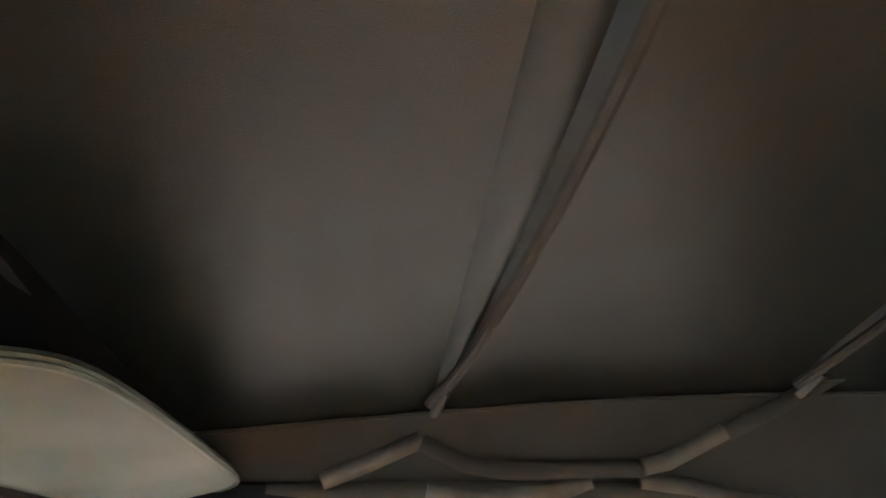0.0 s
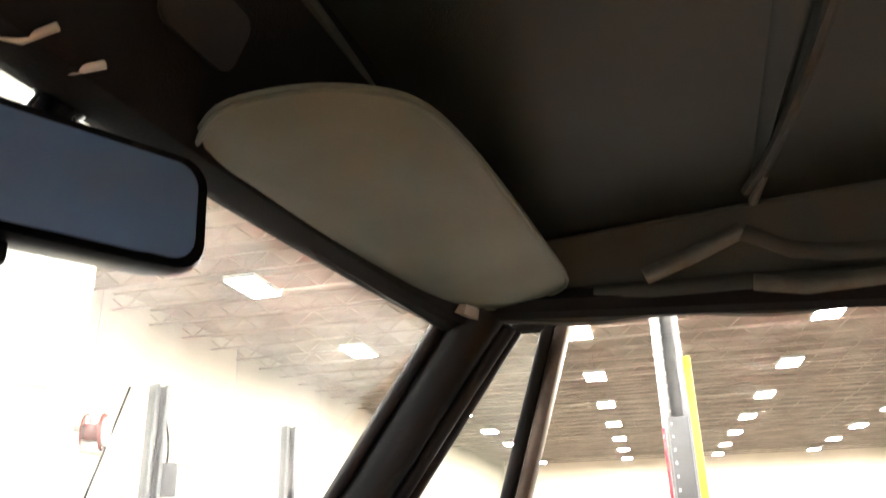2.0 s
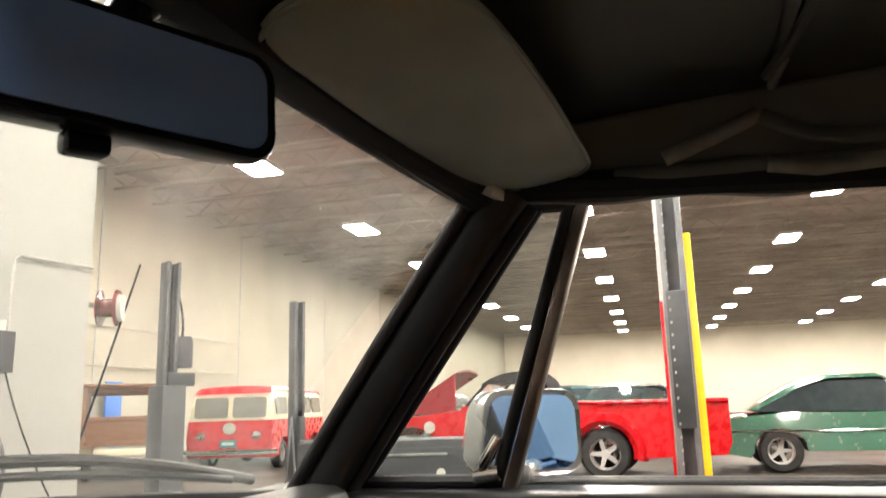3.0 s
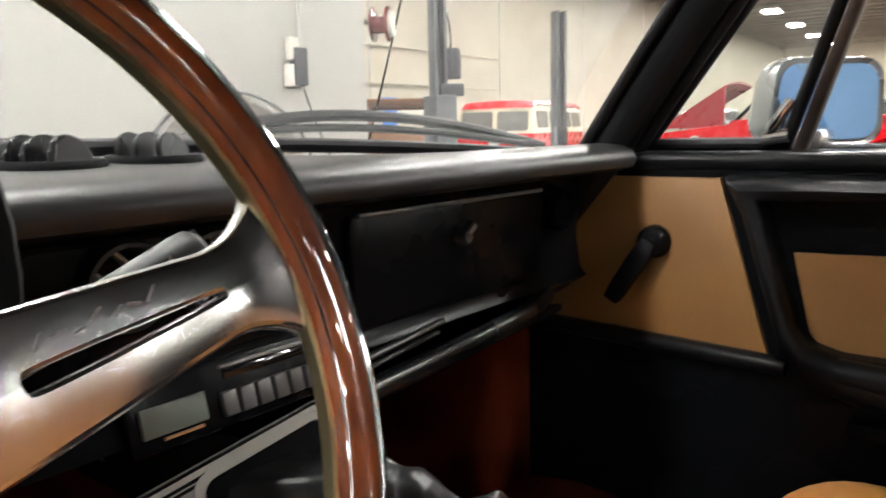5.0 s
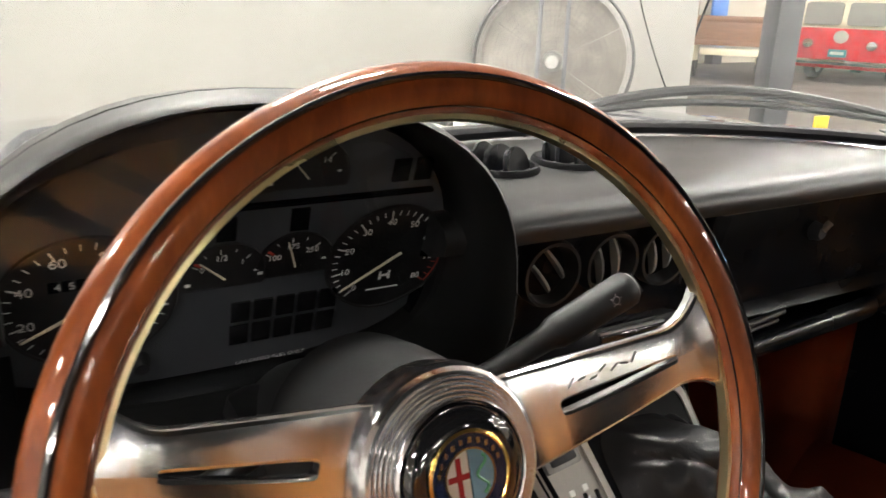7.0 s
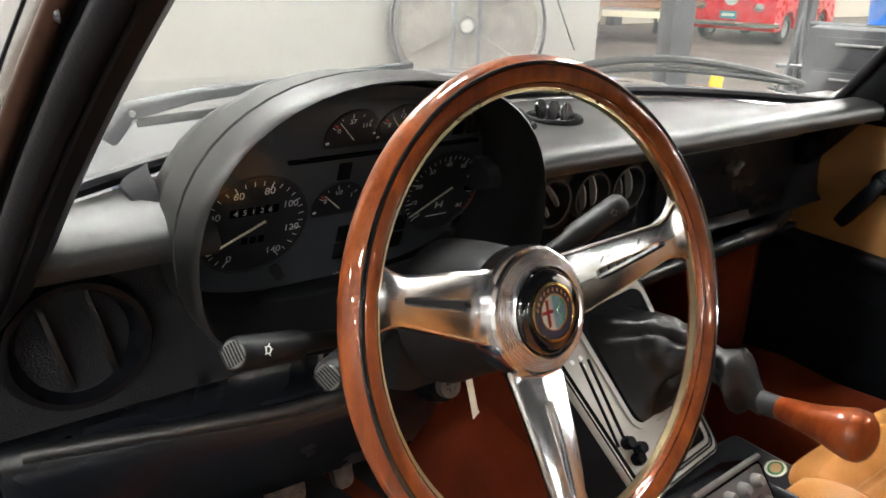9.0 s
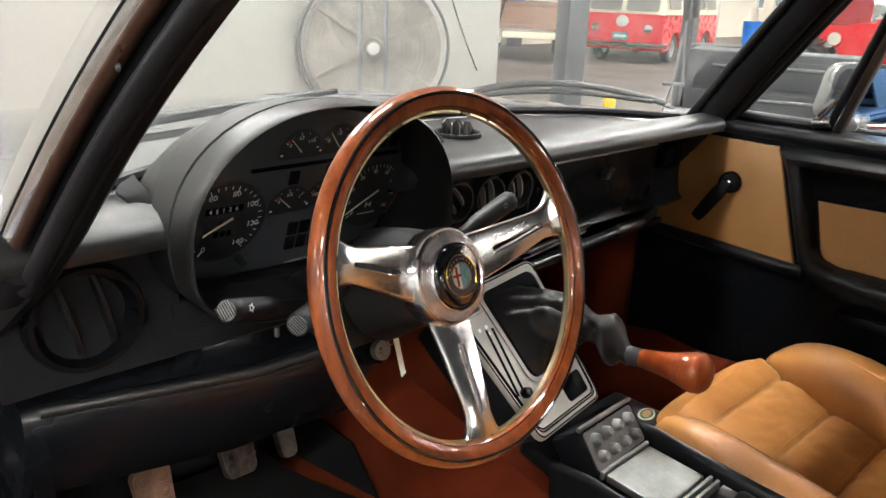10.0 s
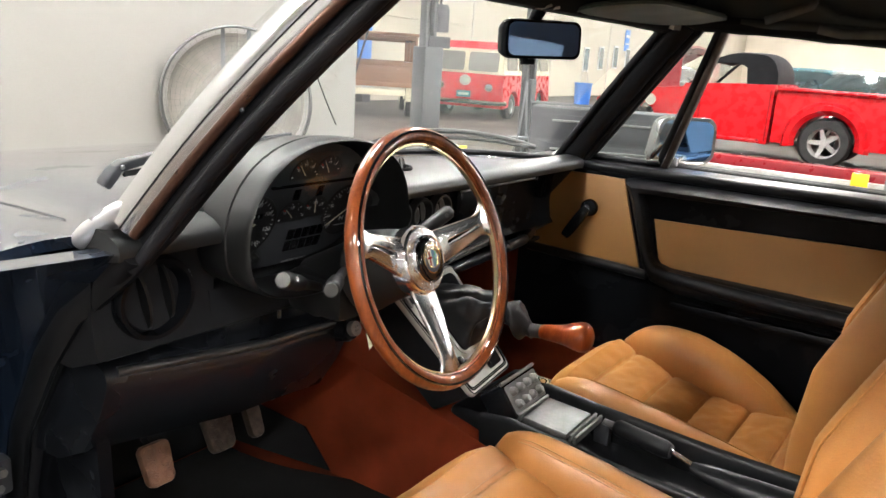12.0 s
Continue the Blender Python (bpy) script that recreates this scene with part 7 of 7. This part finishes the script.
# ---- seats ----
def seat(cx, label, tunnel, dy=0.0, dz=0.0, crown=0.0):
    e = thing("bucket_chair", label, "seat", "car seats", base=(cx, -0.3 + dy, 0.24 + dz))
    step = 0.086

    def zc(y):
        """Height of the cushion's middle at y, falling to the back."""
        u = max(-y, 0)
        return 0.487 + crown - 0.55 * u + 0.75 * u * u

    def puff(q, st=step):
        f = abs((q / st) % 1.0 - 0.5) * 2
        return 0.0085 * (1 - f ** 4) - 0.0045 * math.exp(-((1 - f) * st * 0.5 / 0.0022) ** 2)

    def crease(p):
        return 0.0022 * noise.noise(Vector((p.x * 22, p.y * 30, 3.1))) - 0.0024 * max(0, 0.22 - abs(noise.noise(Vector((p.x * 38 + p.y * 18, p.y * 26, 7.7))))) / 0.22
    b = B()

    def top(u, v):
        x = cx + (-0.150 + 0.30 * u)
        w = abs(2 * u - 1)
        if v < 0.20:
            a = v / 0.20 * math.pi / 2
            p = V(x, 0.024 - 0.064 * (1 - math.cos(a)) ** 0.9 - 0.020 * w ** 6, 0.385 + (zc(-0.04) - 0.385) * math.sin(a) ** 0.9)
            p.z += math.sin(a) ** 4 * (puff(-0.01) - 0.004 * w ** 4 - 0.014 * w ** 10 + crease(V(x, -0.04, 0)))
            return p
        y = -0.04 - (v - 0.20) / 0.80 * 0.51
        p = V(x, y, zc(y))
        p.z += puff(-y - 0.08) - 0.004 * w ** 4 - 0.014 * w ** 10 * max(0, 1 + (y + 0.04) / 0.1) + crease(p)
        return p
    sheet(b, top, 26, 150, 0.10)
    cu = part("cushion", b, M_TAN, e, "pleated and creased tan leather cushion", smooth=60)
    for k in range(5):
        y = -0.08 - step * k
        for o in (-0.0045, 0.0045):
            st = B()
            tube(st, [V(cx - 0.138 + 0.276 * i / 16, y + o, zc(y + o) + puff(-y - o - 0.08) - 0.004 * abs(i / 8 - 1) ** 4 + crease(V(cx - 0.138 + 0.276 * i / 16, y + o, 0)) + 0.0002) for i in range(17)], 0.0007, 4)
            part("seam", st, M_STITCH, cu)
    for s in (-1, 1):
        b = B()
        rings = []
        n = 30

        def mid(u):
            v = 0.022 + 0.50 * u
            if s == tunnel:
                crest = 0.516 - 0.160 * v
            else:
                crest = 0.520 - (1.5 if v > 0.13 else 2.2) * (v - 0.13) ** 2
            return V(cx + s * (0.180 + 0.005 * math.sin(math.pi * u)), -v, crest - (0.067 - 0.014 * u))
        for i in range(n + 1):
            u = i / n
            k = max((1 - abs(2 * u - 1) ** 5) ** 0.5 if 0 < u < 1 else 0, 0.10)
            wx, hz = (0.040 if s == tunnel else 0.052) * k, (0.067 - 0.014 * u) * k
            c = mid(u)
            rings.append([c + V(wx * math.copysign(abs(math.cos(a)) ** 0.8, math.cos(a)), 0, hz * math.copysign(abs(math.sin(a)) ** 0.85, math.sin(a))) for a in [2 * math.pi * j / 28 for j in range(28)]])
        loft(b, rings)
        for v in b.verts:
            v.co += V(0, 0, 0.0028 * noise.noise(v.co * 16) + 0.001 * noise.noise(v.co * 50))
        bo = part("bolster", b, M_TAN, e, "plump tan leather side bolster", smooth=60)
        for o in (0.0, 0.006):
            st = B()
            pts = []
            for i in range(2, 19):
                u = i / 20
                k = (1 - abs(2 * u - 1) ** 5) ** 0.5
                p = mid(u) + V(-s * (0.022 + o) * k, 0, 0)
                ca = min(((0.022 + o) / 0.045) ** 1.25, 1)
                p.z += (0.067 - 0.014 * u) * k * (1 - ca * ca) ** 0.425
                p.z += 0.0028 * noise.noise(p * 16) + 0.0006
                pts.append(p)
            tube(st, pts, 0.0008, 5)
            part("stitching", st, M_STITCH, bo)

    # back rest
    def back_y(z):
        return -0.500 - 0.10 * (z - 0.40) - 0.30 * max(0, z - 0.62)
    b = B()

    def bk(u, v):
        z = 0.40 + 0.50 * v
        p = V(cx - 0.145 + 0.29 * u, back_y(z) - 0.02 * v ** 6, z)
        p.y += puff(v * 0.50, 0.125) + crease(V(p.x, z, 0)) - 0.02
        return p
    sheet(b, bk, 20, 110, 0.09, (0, -1, -0.2))
    part("backrest", b, M_TAN, e, "pleated tan leather backrest", smooth=60)
    for s in (-1, 1):
        b = B()
        rings = []
        for i in range(25):
            u = i / 24
            k = max((1 - abs(2 * u - 1) ** 6) ** 0.5, 0.12)
            z = 0.37 + 0.54 * u
            c = V(cx + s * (0.174 - 0.03 * max(0, u - 0.6)), back_y(z) - 0.012 - 0.03 * u ** 3, z)
            rings.append([c + V(0.048 * k * math.cos(a), 0.062 * k * math.sin(a), 0.012 * math.sin(a)) for a in [2 * math.pi * j / 24 for j in range(24)]])
        loft(b, rings)
        bo = part("back_bolster", b, M_TAN, e, "tan leather back bolster", smooth=60)
        st = B()
        tube(st, [V(cx + s * 0.150, back_y(z) - 0.012 + 0.0555 - 0.03 * ((z - 0.37) / 0.54) ** 3, z + 0.010) for z in [0.42 + 0.42 * i / 16 for i in range(17)]], 0.0016, 5)
        part("piping", st, M_TAN, bo)
    b = B()
    box(b, (cx, -0.25, 0.318), (0.40, 0.46, 0.12), None, 0.02)
    part("base", b, M_LINING, e, "black seat base")
    for s in (-1, 1):
        part("runner", box(B(), (cx + s * 0.15, -0.25, 0.240), (0.03, 0.46, 0.05), None, 0.004), M_BRUSH, e)
    for ch in e.children:
        ch.matrix_parent_inverse = Matrix.Translation((-cx, 0.3, -0.24))
    return e


seat(0.282, "tan leather bucket seat with pleated cushion beside the tunnel", -1, 0.022, 0.006, 0.010)
seat(-0.362, "creased tan leather driver's bucket seat", 1, -0.030, 0.020, 0.010)
bk = thing("belt_buckle", "black seat belt buckle on a stalk between the seats", "seat belt", base=(-0.10, -0.62, 0.42))
part("stalk", tube(B(), [(-0.095, -0.640, 0.40), (-0.10, -0.610, 0.48), (-0.10, -0.580, 0.555)], 0.011, 10), M_PLASTIC, bk)
part("buckle", box(B(), (-0.10, -0.570, 0.600), (0.052, 0.028, 0.115), Matrix.Translation((-0.10, -0.57, 0.6)) @ Matrix.Rotation(radians(8), 4, "Y") @ Matrix.Translation((0.10, 0.57, -0.6)), 0.008), M_PLASTIC, bk)
part("release", box(B(), (-0.098, -0.5545, 0.640), (0.032, 0.008, 0.022), None, 0.002), M_DGREY, bk)


# ---- passenger door ----
def door():
    e = thing("passenger_door", "closed car door with tan panels and black armrest frame", "car door", base=(0.64, -0.15, 0.3))
    b = B()
    pts = [(0.362, 0.30), (0.362, 0.838), (-0.64, 0.842), (-0.64, 0.30)]
    loft(b, [[V(x, y, z) for y, z in pts] for x in (0.590, 0.742)])
    part("shell", b, M_PLASTIC, e, "black inner door skin")
    b = B()
    box(b, (0.635, -0.15, 0.842), (0.10, 1.0, 0.024), None, 0.010, 3)
    part("top_pad", b, M_PAD, e, "black padded top edge")
    b = B()
    box(b, (0.715, -0.15, 0.848), (0.05, 0.98, 0.014), None, 0.005)
    part("outer_sill", b, M_STRIP, e, "black weather strip along the window slot")
    for x, z, r in ((0.706, 0.8555, 0.0032), (0.734, 0.8545, 0.0050)):
        part("sill_strip", tube(B(), [(x, 0.33, z), (x, -0.63, z)], r, 8), M_FIN, e, "dull grey strip along the window slot")
    m = basis((0.590, 0, 0), (0, -1, 0), (0, 0, 1))
    b = B()
    slab(b, [(-0.325, 0.622), (-0.016, 0.588), (-0.086, 0.822), (-0.325, 0.822)], 0.007, m, 0.002)
    part("front_panel", b, M_TANVINYL, e, "tan vinyl front panel")
    b = B()
    tube(b, [(0.582, 0.33, 0.612), (0.578, 0.15, 0.606), (0.578, 0.0, 0.600)], 0.012, 10)
    part("panel_lip", b, M_PAD, e)
    # armrest frame round the rear tan panel
    out = [(0.078, 0.826), (0.055, 0.78), (0.005, 0.62), (-0.02, 0.585), (-0.08, 0.566), (-0.35, 0.566), (-0.62, 0.566), (-0.62, 0.70), (-0.62, 0.826), (-0.40, 0.828), (-0.15, 0.828), (0.03, 0.828)]
    inn = [(0.030, 0.798), (0.024, 0.780), (-0.012, 0.658), (-0.024, 0.638), (-0.060, 0.628), (-0.35, 0.626), (-0.60, 0.626), (-0.60, 0.70), (-0.60, 0.812), (-0.40, 0.808), (-0.15, 0.802), (0.012, 0.799)]
    tan = [(-0.002, 0.738), (-0.024, 0.645), (-0.036, 0.632), (-0.07, 0.627), (-0.35, 0.626), (-0.60, 0.626), (-0.60, 0.756), (-0.40, 0.752), (-0.15, 0.742)]

    def mid(k):
        return [(a[0] + (c[0] - a[0]) * k, a[1] + (c[1] - a[1]) * k) for a, c in zip(out, inn)]
    b = B()
    loft(b, [[V(x, y, z) for y, z in o] for x, o in ((0.592, out), (0.572, mid(0.05)), (0.546, mid(0.25)), (0.538, mid(0.55)), (0.540, mid(0.85)), (0.546, mid(0.97)), (0.560, inn), (0.589, inn))], cap=False)
    part("armrest_frame", b, M_PAD, e, "black moulded armrest frame", smooth=50)
    b = B()
    slab(b, [(-y, z) for y, z in tan], 0.004, basis((0.584, 0, 0), (0, -1, 0), (0, 0, 1)))
    part("rear_panel", b, M_TANVINYL, e, "tan vinyl rear panel")
    b = B()
    tube(b, [(0.552, -0.06, 0.612), (0.535, -0.30, 0.606), (0.535, -0.61, 0.606)], 0.016, 10)
    part("arm_ledge", b, M_PAD, e, "padded black ledge")
    b = B()
    box(b, (0.572, -0.33, 0.545), (0.035, 0.52, 0.022), None, 0.008)
    part("pocket_lip", b, M_PLASTIC, e)
    # crank
    c = V(0.572, 0.166, 0.739)
    cr = part("window_crank", lathe(B(), [(0, 0.022), (0.012, 0.022), (0.018, 0.018), (0.021, 0.010), (0.022, 0.0), (0, 0)], 24, basis(c + V(0.010, 0, 0), (0, -1, 0), (0, 0, 1))), M_PLASTIC, e, "black window crank boss")
    b = B()
    d = V(-0.016, 0.045, -0.077)
    loft(b, [[c + d * u + V(x * 0.008 - 0.010, w * k * 0.87, w * k * 0.5) for x, k in ((-1, -1), (1, -1), (1, 1), (-1, 1))] for u, w in ((-0.05, 0.010), (0.3, 0.013), (0.8, 0.012), (0.98, 0.010))])
    bmesh.ops.bevel(b, geom=b.edges[:], offset=0.003, segments=2, profile=0.5, affect="EDGES", clamp_overlap=True)
    part("handle", b, M_PLASTIC, cr)
    part("centre_cap", lathe(B(), [(0, 0.0), (0.008, 0.0), (0.010, -0.004), (0, -0.004)], 16, basis(c + V(-0.0135, 0, 0), (0, -1, 0), (0, 0, 1))), M_CHROME, cr)
    # quarter window
    q = thing("quarter_window", "triangular quarter window with brown metal post and chrome latch", "window", base=(0.63, 0.1, 0.86))
    A, Bq, C = V(0.628, 0.200, 0.862), V(0.640, 0.020, 0.862), V(0.582, -0.098, 1.176)
    Dq = V(0.575, -0.052, 1.176)
    g = B()
    loft(g, [[A, Bq, C, Dq], [p + V(0.004, 0, 0) for p in (A, Bq, C, Dq)]])
    gl = part("pane", g, M_GLASS2, q)
    gl.visible_shadow = False
    b = B()
    tube(b, [A + V(0, 0.01, 0), Bq, ], 0.008, 8)
    tube(b, [A, Dq], 0.010, 12)
    tube(b, [Dq + V(0, 0.01, 0.002), C + V(0, 0, 0.002)], 0.009, 8)
    tube(b, [Bq + V(-0.004, 0.006, 0.0), C + V(-0.002, 0.008, 0.0)], 0.008, 12)
    part("frame", b, M_SEAL, q, "black rubber frame")
    b = B()
    loft(b, [[p + V(-0.009, -0.001, 0), p + V(0.010, -0.001, 0), p + V(0.012, -0.016, -0.004), p + V(-0.010, -0.016, -0.004)] for p in (Bq + V(0, 0, -0.01), C + V(0, 0, 0.005))])
    bmesh.ops.bevel(b, geom=b.edges[:], offset=0.004, segments=2, profile=0.5, affect="EDGES", clamp_overlap=True)
    part("post", b, M_WINPOST, q, "brown tinted metal post")
    b = B()
    tube(b, [Bq + V(-0.012, 0.022, 0.010), Bq + V(-0.020, 0.016, 0.022), Bq + V(-0.020, -0.002, 0.052)], [0.007, 0.008, 0.006], 10)
    tube(b, [Bq + V(-0.014, 0.030, 0.006), Bq + V(-0.014, 0.000, 0.010)], 0.009, 10)
    part("latch", b, M_CHROME, q, "chrome swivel latch")


door()


# ---- footwell ----
def pedals():
    def pad(c, w, h, mt, name, label, arm=True):
        e = thing(name, label, "pedal", "pedals", base=(c[0], c[1] + 0.05, c[2]))
        m = basis(c, (1, 0, 0), (0, 0.42, 1))
        b = B()
        o = [(x * (1.0 - 0.16 * max(0, 0.5 - y / h)), y) for x, y in rrect(w, h, 0.012)]
        loft(b, [[m @ V(x * k, y * k, z) for x, y in o] for k, z in ((0.95, -0.010), (1.0, -0.006), (1.0, 0.004), (0.95, 0.007))])
        part("pad", b, mt, e)
        if name != "throttle_pedal":
            rb = B()
            for i in range(2):
                for j in range(3):
                    for r in (0.009, 0.005):
                        tube(rb, [m @ V((i - 0.5) * 0.027 + r * math.cos(a), (j - 1) * 0.022 + r * math.sin(a), 0.0080) for a in [2 * math.pi * k / 16 for k in range(16)]], 0.0014, 6, closed=True)
            part("tread", rb, mt, e, "moulded round tread")
        b = B()
        tube(b, [m @ V(0, 0.02, -0.01), V(c[0] + 0.005, c[1] + 0.09, c[2] + 0.08), V(c[0] + 0.005, c[1] + 0.10, c[2] + 0.25)], 0.006, 8)
        part("arm", b, M_LINING, e)
    pad((-0.488, 0.420, 0.390), 0.058, 0.072, M_PEDAL, "clutch_pedal", "worn brown rubber clutch pedal with ring tread")
    pad((-0.358, 0.422, 0.398), 0.060, 0.070, M_PEDALK, "brake_pedal", "dark worn brake pedal with scuffed face")
    pad((-0.268, 0.434, 0.386), 0.034, 0.072, M_PEDALK, "throttle_pedal", "narrow dark accelerator pedal")
    mt = B()
    sheet(mt, lambda u, v: V(-0.565 + (0.335 + 0.10 * max(0, 0.56 - (0.08 + 0.5 * v)) / 0.25) * u, 0.08 + 0.5 * v, 0.244 + 0.10 * max(0, v - 0.75)), 6, 10, 0.006)
    solo("floor_mat", mt, M_MAT, "black rubber mat on the red carpet", "floor mat")
    hp = B()
    sheet(hp, lambda u, v: V(-0.180, 0.590, 0.250).lerp(V(-0.138, 0.350, 0.250), u).lerp(V(-0.160, 0.66, 0.350).lerp(V(-0.140, 0.420, 0.325), u), v), 8, 6, 0.006, (-1, 0, 0.5))
    solo("heel_pad", hp, M_MAT, "black rubber pad against the carpeted tunnel", "floor mat")


pedals()
kc = B()
sheet(kc, lambda u, v: V(-0.653 + 0.036 * u, 0.446 + 0.012 * u, 0.30 + 0.150 * v - 0.018 * u), 6, 8, 0.012, (0, 1, 0))
solo("toe_carpet", kc, M_CARPET, "rust red carpet piece beside the door sill", kind="structure")
